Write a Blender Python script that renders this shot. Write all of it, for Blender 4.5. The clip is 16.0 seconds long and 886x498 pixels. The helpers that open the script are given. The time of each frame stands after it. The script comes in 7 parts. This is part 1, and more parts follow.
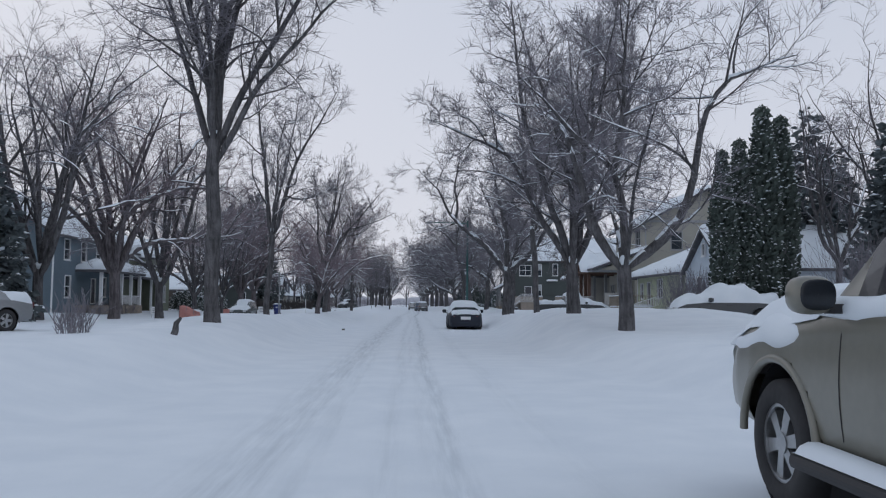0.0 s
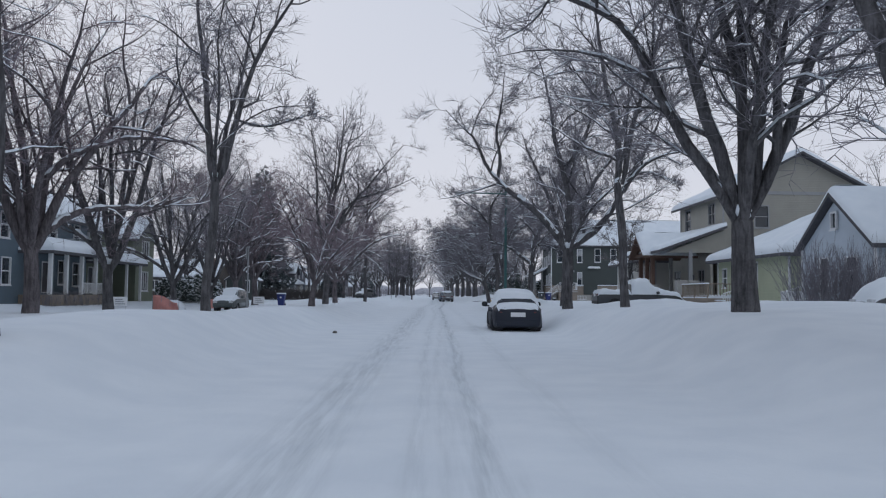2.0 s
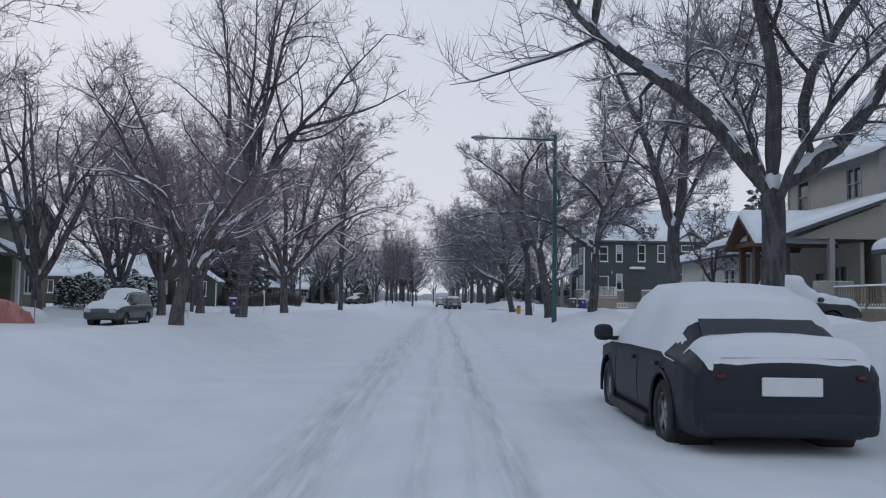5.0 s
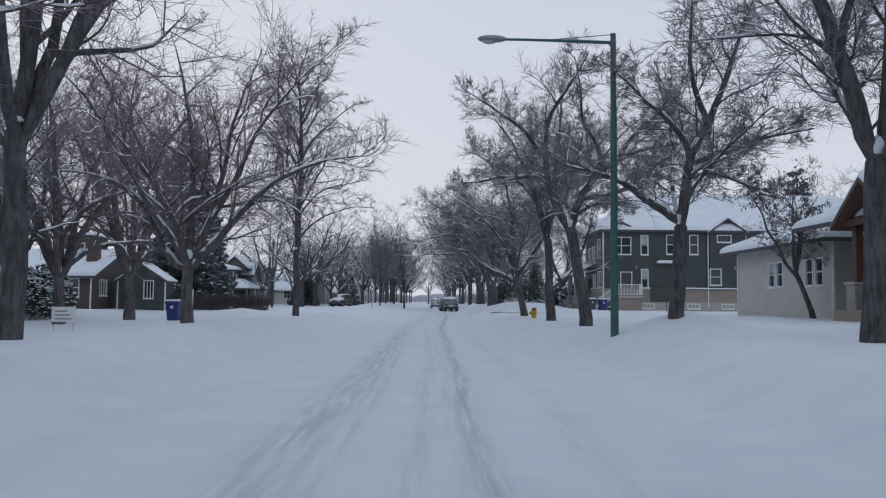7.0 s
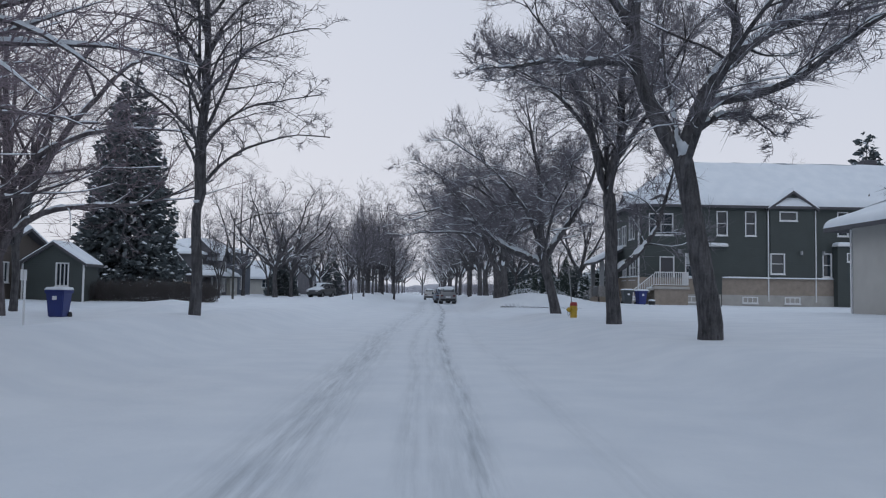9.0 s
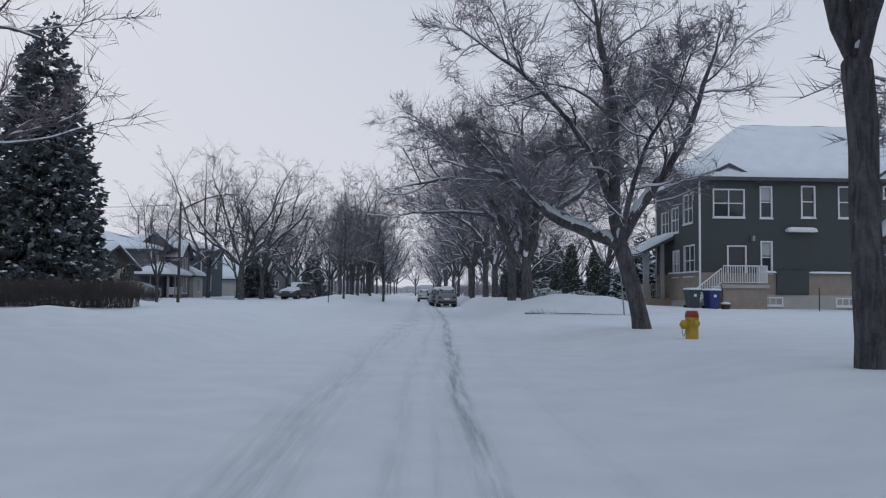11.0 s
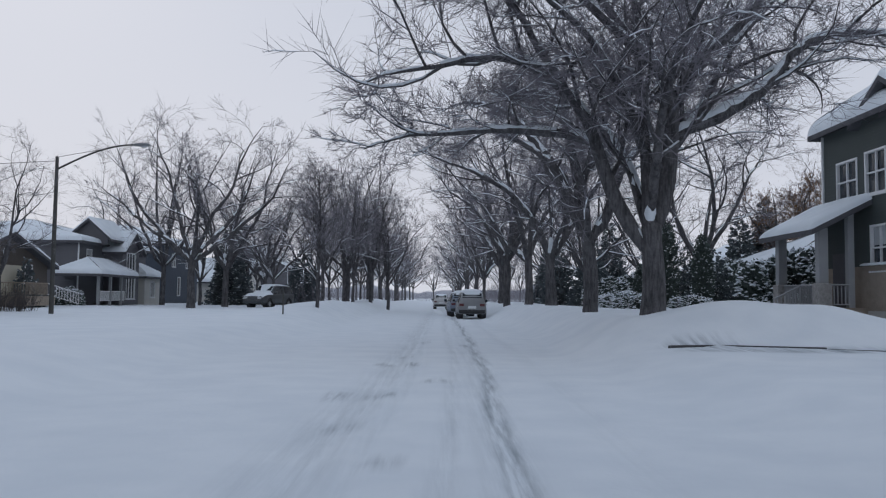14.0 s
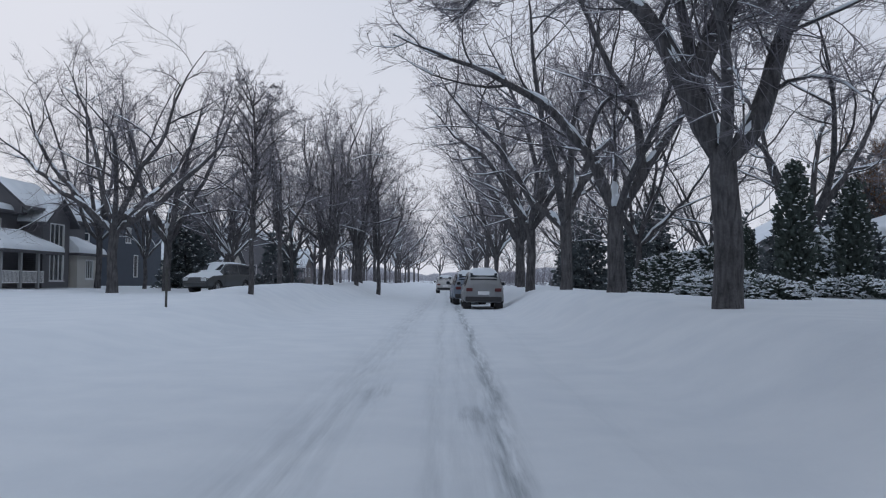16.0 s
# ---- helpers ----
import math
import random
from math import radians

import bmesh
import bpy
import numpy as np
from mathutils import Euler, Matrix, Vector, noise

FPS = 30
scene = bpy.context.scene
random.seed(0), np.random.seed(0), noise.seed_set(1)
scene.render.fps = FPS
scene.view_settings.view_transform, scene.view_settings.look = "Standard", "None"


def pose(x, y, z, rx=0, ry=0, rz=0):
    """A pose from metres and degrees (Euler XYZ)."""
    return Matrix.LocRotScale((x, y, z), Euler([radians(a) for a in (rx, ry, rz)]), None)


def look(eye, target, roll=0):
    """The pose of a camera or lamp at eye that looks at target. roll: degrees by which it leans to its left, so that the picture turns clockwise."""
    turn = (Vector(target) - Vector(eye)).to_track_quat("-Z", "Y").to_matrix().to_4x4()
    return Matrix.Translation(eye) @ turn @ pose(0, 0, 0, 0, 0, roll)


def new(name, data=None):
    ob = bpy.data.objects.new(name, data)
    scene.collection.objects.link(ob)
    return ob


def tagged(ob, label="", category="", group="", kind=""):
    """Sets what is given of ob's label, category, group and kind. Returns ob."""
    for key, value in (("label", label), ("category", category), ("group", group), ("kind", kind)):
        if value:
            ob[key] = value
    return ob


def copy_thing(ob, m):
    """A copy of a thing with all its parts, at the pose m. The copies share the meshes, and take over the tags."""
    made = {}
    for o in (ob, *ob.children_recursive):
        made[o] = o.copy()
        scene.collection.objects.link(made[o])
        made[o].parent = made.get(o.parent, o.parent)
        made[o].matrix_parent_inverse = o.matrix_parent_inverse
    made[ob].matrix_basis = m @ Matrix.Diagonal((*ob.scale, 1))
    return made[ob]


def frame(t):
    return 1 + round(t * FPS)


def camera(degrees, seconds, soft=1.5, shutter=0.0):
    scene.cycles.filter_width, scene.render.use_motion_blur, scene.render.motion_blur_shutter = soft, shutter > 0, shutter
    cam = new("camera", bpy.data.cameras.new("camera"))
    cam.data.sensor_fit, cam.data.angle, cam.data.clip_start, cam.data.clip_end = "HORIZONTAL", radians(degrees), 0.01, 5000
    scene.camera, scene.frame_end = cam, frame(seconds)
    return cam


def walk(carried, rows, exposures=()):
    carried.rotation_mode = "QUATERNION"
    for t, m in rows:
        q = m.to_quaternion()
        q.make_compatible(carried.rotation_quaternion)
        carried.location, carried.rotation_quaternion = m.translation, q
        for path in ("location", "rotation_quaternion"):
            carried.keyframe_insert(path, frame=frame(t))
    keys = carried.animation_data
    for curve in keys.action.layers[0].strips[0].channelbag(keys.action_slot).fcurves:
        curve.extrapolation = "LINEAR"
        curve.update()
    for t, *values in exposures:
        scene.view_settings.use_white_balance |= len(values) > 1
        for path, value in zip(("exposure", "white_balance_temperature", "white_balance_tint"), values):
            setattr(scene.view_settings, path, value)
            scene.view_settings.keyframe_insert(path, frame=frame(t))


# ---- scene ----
cam = camera(57.7, 16.0, soft=1.2)
PATH = [
    (0, (-0.301, -1.953, 1.300), (0.149, 8.013, 1.989), 0.46),
    (0.5, (-0.305, 1.517, 1.300), (0.152, 11.488, 1.913), 0.72),
    (1, (-0.309, 4.935, 1.300), (0.046, 14.912, 1.880), 0.88),
    (1.5, (-0.313, 8.389, 1.300), (-0.147, 18.371, 1.870), 0.84),
    (2, (-0.317, 11.736, 1.300), (-0.156, 21.719, 1.861), 0.56),
    (2.5, (-0.321, 15.214, 1.300), (-0.123, 25.196, 1.864), 0.43),
    (3, (-0.325, 18.921, 1.300), (-0.098, 28.902, 1.882), 0.71),
    (3.5, (-0.329, 22.768, 1.300), (-0.205, 32.749, 1.898), 0.77),
    (4, (-0.333, 26.505, 1.300), (-0.256, 36.486, 1.911), 0.82),
    (6.5, (-0.033, 43.191, 1.300), (0.163, 53.168, 1.950), 0.80),
    (7, (0.028, 46.834, 1.300), (0.194, 56.812, 1.948), 0.49),
    (7.5, (0.088, 50.575, 1.300), (0.198, 60.553, 1.946), 0.45),
    (8, (0.148, 54.431, 1.300), (0.255, 64.412, 1.905), 0.52),
    (8.5, (0.136, 58.082, 1.300), (0.307, 68.063, 1.887), 0.84),
    (9, (0.125, 61.833, 1.300), (0.364, 71.815, 1.833), 0.83),
    (11.5, (0.068, 80.135, 1.300), (0.392, 90.114, 1.850), 0.65),
    (12, (0.057, 83.713, 1.300), (0.314, 93.694, 1.861), 0.80),
    (12.5, (0.179, 87.219, 1.300), (0.264, 97.202, 1.879), 0.97),
    (13, (0.301, 90.830, 1.300), (0.405, 100.812, 1.884), 0.70),
    (13.5, (0.422, 94.551, 1.300), (0.529, 104.533, 1.901), 0.66),
    (14, (0.544, 98.215, 1.300), (0.628, 108.196, 1.910), 0.63),
    (14.5, (0.666, 101.790, 1.300), (0.583, 111.770, 1.925), 0.57),
    (15, (0.787, 105.501, 1.300), (0.719, 115.480, 1.939), 0.59),
    (15.5, (0.909, 109.098, 1.300), (0.875, 119.080, 1.912), 0.51),
    (16, (1.031, 112.697, 1.300), (1.017, 122.689, 1.688), 0.70),
]
walk(cam, [(t, look(e, g, r)) for t, e, g, r in PATH], [(0.0, 0.12), (9.0, 0.13), (11.5, 0.05), (14.0, 0.06), (15.0, 0.15), (16.0, 0.14)])

# ---- world and light: flat overcast, falling snow ----
world = bpy.data.worlds.new("overcast_sky")
scene.world = world
world.use_nodes = True
wn, wl = world.node_tree.nodes, world.node_tree.links
wn.clear()
w_out = wn.new("ShaderNodeOutputWorld")
w_bg = wn.new("ShaderNodeBackground")
w_sky = wn.new("ShaderNodeTexSky")
w_sky.sky_type = "NISHITA"
w_sky.sun_disc = False
w_sky.sun_elevation, w_sky.sun_rotation = radians(38), radians(-30)
w_sky.dust_density, w_sky.air_density = 6.0, 1.0
w_scale = wn.new("ShaderNodeVectorMath")
w_scale.operation = "SCALE"
w_scale.inputs["Scale"].default_value = 0.06
w_co = wn.new("ShaderNodeTexCoord")
w_sep = wn.new("ShaderNodeSeparateXYZ")
wl.new(w_co.outputs["Generated"], w_sep.inputs[0])
w_ramp = wn.new("ShaderNodeValToRGB")
w_ramp.color_ramp.elements[0].color = (0.665, 0.685, 0.765, 1)
w_ramp.color_ramp.elements[1].color = (0.345, 0.43, 0.575, 1)
w_ramp.color_ramp.elements[0].position, w_ramp.color_ramp.elements[1].position = 0.05, 0.95
wl.new(w_sep.outputs[2], w_ramp.inputs[0])
w_mix = wn.new("ShaderNodeMixRGB")
w_mix.inputs[0].default_value = 0.92
wl.new(w_sky.outputs[0], w_scale.inputs[0])
wl.new(w_scale.outputs[0], w_mix.inputs[1])
wl.new(w_ramp.outputs[0], w_mix.inputs[2])
wl.new(w_mix.outputs[0], w_bg.inputs[0])
w_bg.inputs[1].default_value = 1.0
wl.new(w_bg.outputs[0], w_out.inputs[0])
sun = new("sun", bpy.data.lights.new("sun", "SUN"))
sun.data.energy, sun.data.angle, sun.data.color = 0.25, radians(60), (1.0, 0.98, 0.95)
sun.matrix_world = look((0, 0, 60), (-18, 30, 0))


# ---- materials ----
def mat(name, colour, rough=0.8, metal=0.0, vary=0.15, scale=6.0, bump=0.0, bump_scale=40.0, dark=None, spec=0.5):
    m = bpy.data.materials.new(name)
    m.use_nodes = True
    n, l = m.node_tree.nodes, m.node_tree.links
    b = n["Principled BSDF"]
    b.inputs["Roughness"].default_value = rough
    b.inputs["Metallic"].default_value = metal
    b.inputs["Specular IOR Level"].default_value = spec
    co = n.new("ShaderNodeTexCoord")
    big = n.new("ShaderNodeTexNoise")
    big.inputs["Scale"].default_value = scale
    big.inputs["Detail"].default_value = 6
    l.new(co.outputs["Object"], big.inputs["Vector"])
    small = n.new("ShaderNodeTexNoise")
    small.inputs["Scale"].default_value = bump_scale
    small.inputs["Detail"].default_value = 4
    l.new(co.outputs["Object"], small.inputs["Vector"])
    ramp = n.new("ShaderNodeValToRGB")
    lo = dark or tuple(c * (1 - vary) for c in colour)
    ramp.color_ramp.elements[0].color = (*lo, 1)
    ramp.color_ramp.elements[1].color = (*tuple(min(1, c * (1 + vary * 0.6)) for c in colour), 1)
    ramp.color_ramp.elements[0].position, ramp.color_ramp.elements[1].position = 0.3, 0.7
    add = n.new("ShaderNodeMath")
    add.operation = "MULTIPLY_ADD"
    add.inputs[1].default_value = 0.35
    l.new(small.outputs["Fac"], add.inputs[0])
    sub = n.new("ShaderNodeMath")
    sub.operation = "MULTIPLY_ADD"
    sub.inputs[1].default_value, sub.inputs[2].default_value = 0.65, 0.0
    l.new(big.outputs["Fac"], sub.inputs[0])
    l.new(sub.outputs[0], add.inputs[2])
    l.new(add.outputs[0], ramp.inputs[0])
    l.new(ramp.outputs[0], b.inputs["Base Color"])
    if bump:
        bp = n.new("ShaderNodeBump")
        bp.inputs["Strength"].default_value = bump
        bp.inputs["Distance"].default_value = 0.02
        l.new(small.outputs["Fac"], bp.inputs["Height"])
        l.new(bp.outputs[0], b.inputs["Normal"])
    return m


def siding(name, colour, pitch=0.14, vertical=False):
    """Lap siding: a saw-tooth relief of the given pitch, with slight fading."""
    m = mat(name, colour, 0.7, vary=0.1, scale=1.2, bump_scale=30)
    n, l = m.node_tree.nodes, m.node_tree.links
    b = n["Principled BSDF"]
    co = n.new("ShaderNodeTexCoord")
    w = n.new("ShaderNodeTexWave")
    w.wave_profile = "SAW"
    w.bands_direction = "X" if vertical else "Z"
    w.inputs["Scale"].default_value = 0.314 / pitch
    l.new(co.outputs["Object"], w.inputs["Vector"])
    bp = n.new("ShaderNodeBump")
    bp.inputs["Strength"].default_value, bp.inputs["Distance"].default_value = 0.7, 0.02
    l.new(w.outputs["Fac"], bp.inputs["Height"])
    l.new(bp.outputs[0], b.inputs["Normal"])
    return m


def snow_mat(name, rut=False):
    m = bpy.data.materials.new(name)
    m.use_nodes = True
    n, l = m.node_tree.nodes, m.node_tree.links
    b = n["Principled BSDF"]
    b.inputs["Roughness"].default_value = 0.75
    b.inputs["Specular IOR Level"].default_value = 0.25
    co = n.new("ShaderNodeTexCoord")
    nz = n.new("ShaderNodeTexNoise")
    nz.inputs["Scale"].default_value, nz.inputs["Detail"].default_value = 1.1, 8
    l.new(co.outputs["Object"], nz.inputs["Vector"])
    fine = n.new("ShaderNodeTexNoise")
    fine.inputs["Scale"].default_value, fine.inputs["Detail"].default_value = 14, 6
    l.new(co.outputs["Object"], fine.inputs["Vector"])
    ramp = n.new("ShaderNodeValToRGB")
    ramp.color_ramp.elements[0].color = (0.685, 0.735, 0.78, 1)
    ramp.color_ramp.elements[1].color = (0.74, 0.785, 0.822, 1)
    ramp.color_ramp.elements[0].position, ramp.color_ramp.elements[1].position = 0.35, 0.65
    l.new(nz.outputs["Fac"], ramp.inputs[0])
    col = ramp.outputs[0]
    if rut:
        at = n.new("ShaderNodeAttribute")
        at.attribute_name = "packed"
        tr = n.new("ShaderNodeMapping")
        tr.inputs["Scale"].default_value = (7.0, 0.35, 1.0)
        l.new(co.outputs["Object"], tr.inputs["Vector"])
        sn = n.new("ShaderNodeTexNoise")
        sn.inputs["Scale"].default_value, sn.inputs["Detail"].default_value = 1.3, 9
        sn.inputs["Roughness"].default_value = 0.65
        l.new(tr.outputs[0], sn.inputs["Vector"])
        edge = n.new("ShaderNodeMapRange")
        edge.inputs["From Min"].default_value, edge.inputs["From Max"].default_value = 0.36, 0.66
        l.new(sn.outputs["Fac"], edge.inputs["Value"])
        mul = n.new("ShaderNodeMath")
        mul.operation = "MULTIPLY"
        l.new(at.outputs["Fac"], mul.inputs[0])
        l.new(edge.outputs[0], mul.inputs[1])
        mix = n.new("ShaderNodeMixRGB")
        mix.inputs[2].default_value = (0.25, 0.29, 0.32, 1)
        l.new(mul.outputs[0], mix.inputs[0])
        l.new(col, mix.inputs[1])
        col = mix.outputs[0]
    l.new(col, b.inputs["Base Color"])
    mixh = n.new("ShaderNodeMath")
    mixh.operation = "MULTIPLY_ADD"
    mixh.inputs[1].default_value = 0.25
    l.new(fine.outputs["Fac"], mixh.inputs[0])
    l.new(nz.outputs["Fac"], mixh.inputs[2])
    bp = n.new("ShaderNodeBump")
    bp.inputs["Strength"].default_value, bp.inputs["Distance"].default_value = 0.22, 0.06
    l.new(mixh.outputs[0], bp.inputs["Height"])
    l.new(bp.outputs[0], b.inputs["Normal"])
    return m


SNOW = snow_mat("fresh_snow")
SNOW_GROUND = snow_mat("street_snow", rut=True)
BARK = mat("elm_bark", (0.122, 0.119, 0.124), 0.95, vary=0.45, scale=3, bump=0.9, bump_scale=22, spec=0.15)
BARK_RED = mat("reddish_bark", (0.15, 0.135, 0.142), 0.95, vary=0.4, scale=3, bump=0.8, bump_scale=22, spec=0.15)


def furrow(m, strength=0.9):
    """Adds long vertical bark furrows to a bark material, its colour darker in them and paler on the ridges."""
    n, l = m.node_tree.nodes, m.node_tree.links
    b = n["Principled BSDF"]
    co = n.new("ShaderNodeTexCoord")
    mp = n.new("ShaderNodeMapping")
    mp.inputs["Scale"].default_value = (13, 13, 2.2)
    l.new(co.outputs["Object"], mp.inputs["Vector"])
    nz = n.new("ShaderNodeTexNoise")
    nz.inputs["Scale"].default_value, nz.inputs["Detail"].default_value, nz.inputs["Distortion"].default_value = 1.0, 7, 0.7
    l.new(mp.outputs[0], nz.inputs["Vector"])
    bp = n.new("ShaderNodeBump")
    bp.inputs["Strength"].default_value, bp.inputs["Distance"].default_value = strength, 0.09
    l.new(nz.outputs["Fac"], bp.inputs["Height"])
    old = b.inputs["Normal"].links[0].from_socket
    l.new(old, bp.inputs["Normal"])
    l.new(bp.outputs[0], b.inputs["Normal"])
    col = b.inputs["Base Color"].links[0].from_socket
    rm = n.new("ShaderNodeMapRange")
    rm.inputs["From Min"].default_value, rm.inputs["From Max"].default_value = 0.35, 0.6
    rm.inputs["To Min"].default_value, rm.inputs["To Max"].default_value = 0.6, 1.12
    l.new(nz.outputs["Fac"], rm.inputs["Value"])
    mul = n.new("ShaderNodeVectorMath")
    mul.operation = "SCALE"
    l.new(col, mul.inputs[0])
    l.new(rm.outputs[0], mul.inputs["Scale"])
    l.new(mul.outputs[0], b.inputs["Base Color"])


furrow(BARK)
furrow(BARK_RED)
TWIG = mat("twig_bark", (0.225, 0.215, 0.238), 0.95, vary=0.3, scale=2, bump_scale=9, spec=0.1)
TWIG_RED = mat("reddish_twigs", (0.26, 0.215, 0.235), 0.95, vary=0.3, scale=2, bump_scale=9, spec=0.1)


def part(name, data, material, parent=None, label="", smooth=False):
    """Links a bmesh or a mesh as one mesh object, under a thing or a part."""
    if isinstance(data, bmesh.types.BMesh):
        me = bpy.data.meshes.new(name)
        data.normal_update()
        data.to_mesh(me)
        data.free()
    else:
        me = data
    if material and not me.materials:
        me.materials.append(material)
    if smooth:
        me.polygons.foreach_set("use_smooth", [True] * len(me.polygons))
    ob = new(name, me)
    ob.parent = parent
    return tagged(ob, label) if label else ob


def mesh_of(name, verts, quads, smooth=True):
    me = bpy.data.meshes.new(name)
    v = np.asarray(verts, np.float32).reshape(-1, 3)
    q = np.asarray(quads, np.int32)
    k = q.shape[1]
    me.vertices.add(len(v))
    me.vertices.foreach_set("co", v.ravel())
    me.loops.add(q.size)
    me.loops.foreach_set("vertex_index", q.ravel())
    me.polygons.add(len(q))
    me.polygons.foreach_set("loop_start", np.arange(0, q.size, k, dtype=np.int32))
    me.polygons.foreach_set("loop_total", np.full(len(q), k, np.int32))
    me.polygons.foreach_set("use_smooth", np.full(len(q), smooth))
    me.update(calc_edges=True)
    return me


def thing(name, m, label, category, group="", kind=""):
    e = new(name)
    e.matrix_world = m
    e.empty_display_size = 0.3
    return tagged(e, label, category, group, kind)


# ---- ground ----
def lane(y):
    """The middle of the wheel tracks across the street."""
    return np.interp(y, [-20, 25, 62, 85, 113, 170, 400], [-0.3, -0.33, 0.13, 0.06, 1.0, 1.4, 1.6])


def wave(x, y, s, seed):
    r = np.random.RandomState(seed)
    z = 0 * x
    for k in range(7):
        a, p = r.uniform(0, 6.28), r.uniform(0, 6.28)
        f = s * r.uniform(0.5, 1.8)
        z = z + np.sin((x * np.cos(a) + y * np.sin(a)) * f + p)
    return z / 4.0


def sstep(a, b, v):
    t = np.clip((v - a) / (b - a), 0, 1)
    return t * t * (3 - 2 * t)


MOUNDS = [  # x, y, height, radius across, radius along
    (7.2, 69.2, 0.45, 1.3, 1.8), (6.9, 116.4, 0.4, 1.5, 0.9),
    (9.0, 33, 0.3, 3.0, 6.5), (9.4, 47, 0.5, 2.6, 7), (11, 27, 0.3, 2.5, 4), (10.2, 17, 0.35, 3, 5), (11.0, 56.5, 0.4, 2.2, 2.4),
    (-13.2, 103.5, 0.5, 1.8, 2.2), (-14.5, 108, 0.7, 3.0, 3.5), (-10.5, 106, 0.3, 3, 3), (-19, 124, 0.7, 2.6, 4),
    (9.2, 116.5, 0.55, 2.4, 1.7), (13.0, 136, 0.35, 3.0, 5), (9.5, 127, 0.2, 2.2, 5), (-7.2, 152, 0.25, 3.2, 14), (-6.8, 190, 0.3, 3, 25), (8, 170, 0.2, 2.5, 20),
    (-8, 28, 0.15, 3, 6)]


def ground_z(x, y):
    x, y = np.asarray(x, float), np.asarray(y, float)
    side = sstep(3.4, 5.6, x - 0.25 * np.sin(y * 0.21)) + sstep(3.6, 6.2, -x - 0.3 * np.sin(y * 0.17 + 1))
    cross = sstep(99, 102, y) * (1 - sstep(111, 114, y))
    right = np.interp(y, [-30, 12, 20, 26, 41, 47, 60, 70, 78, 88, 94, 98, 104, 110, 114.6, 117, 127, 135, 145, 154, 180, 260], [0.5, 0.55, 0.58, 0.98, 0.92, 0.64, 0.6, 0.6, 0.42, 0.4, 0.28, 0.36, 0.3, 0.28, 0.36, 0.92, 0.84, 0.98, 0.98, 0.86, 0.8, 0.7])
    left = np.interp(y, [-30, 10, 22, 34, 51, 58, 68, 84, 100, 131, 137, 146, 160, 180, 260], [0.6, 0.66, 0.74, 0.76, 0.64, 0.66, 0.62, 0.62, 0.48, 0.42, 0.6, 0.8, 0.75, 0.8, 0.7])
    out = np.clip((np.abs(x) - 7) / 9, 0, 1)
    outl = sstep(6.6, 10.8, -x)
    yard = np.interp(y, [20, 48, 62, 111, 118], [0.45, 0.3, -0.02, -0.05, 0.4])
    z = side * np.where(x > 0, right * (1 - out) + 0.58 * out, left * (1 - outl) + (yard + (0.42 - yard) * sstep(22.8, 25.2, -x)) * outl)
    z = z + side * 0.06 * wave(x, y, 0.45, 3) + 0.012 * wave(x, y, 1.3, 4) * (0.2 + 0.8 * side)
    for mx, my, h, rx, ry in MOUNDS:
        d = ((x - mx) / rx) ** 2 + ((y - my) / ry) ** 2
        z = z + h * np.exp(-d * 1.3) * (1 + 0.12 * wave(x, y, 2.2, 5))
    return z


# offset, width, depth, grime, share of it that lasts past the crossing
TRACKS = [(-1.2, 0.4, 0.04, 0.6, 0.5), (-1.12, 0.1, 0.05, 0.62, 0.6), (-0.84, 0.09, 0.035, 0.4, 0.35), (-0.12, 0.12, 0.018, 0.36, 0.8), (0.2, 0.07, 0.015, 0.34, 0.6),
          (0.5, 0.13, 0.05, 0.8, 1.5), (0.44, 0.28, 0.02, 0.28, 1.0), (1.5, 0.2, 0.02, 0.2, 0.4)]


SPOTS = [  # bare patches: x, y, half sizes, strength
    (0.1, 114.2, 0.14, 0.6, 1.0), (-0.1, 116.4, 0.16, 0.5, 0.8), (-0.45, 114.1, 0.2, 0.5, 0.9), (-0.75, 109.0, 0.2, 0.5, 0.8), (-0.2, 109.2, 0.25, 0.25, 0.8), (0.6, 111.0, 0.25, 0.4, 0.7), (0.25, 122.0, 0.2, 0.8, 0.7),
    # the two at x 7.6 and 6.0 also paint shade into the bank's cut
    (-0.4, 106.5, 0.25, 0.5, 0.7), (0.1, 104.5, 0.3, 0.2, 0.7), (1.35, 120.5, 0.2, 0.7, 0.8), (7.6, 113.8, 2.5, 0.5, 1.0), (6.0, 114.6, 0.9, 0.5, 1.0), (-0.15, 31.0, 0.4, 0.12, 0.9), (-0.95, 31.2, 0.3, 0.12, 0.9), (0.3, 17.5, 0.25, 0.15, 0.9)]


def packed(x, y):
    """How far wheels have pressed and dirtied the snow: depth and grime."""
    depth, grime = 0 * x, 0 * x
    for c, w, d, g, last in TRACKS:
        g = g * np.interp(y, [5, 40, 78, 92], [0.75, 1.0, 1.0, last])
        c2 = lane(y) + c + 0.06 * np.sin(y * 0.13 + c * 7) + 0.03 * np.sin(y * 0.61 + c * 3)
        a = np.exp(-(((x - c2) / w) ** 2) * 1.2)
        depth = np.maximum(depth, d * a)
        grime = np.maximum(grime, g * a)
    for sx, sy, rx, ry, g in SPOTS:
        a = np.clip(1.3 - ((x - sx) / rx) ** 2 - ((y - sy) / ry) ** 2, 0, 1)
        grime = np.maximum(grime, g * a)
    grime = np.clip(grime * np.interp(y, [0, 15, 60, 105], [0.62, 0.75, 0.88, 1.0]), 0, 1)
    lip = np.exp(-(((x - lane(y) + 0.93) / 0.07) ** 2))
    return depth - 0.02 * lip, grime


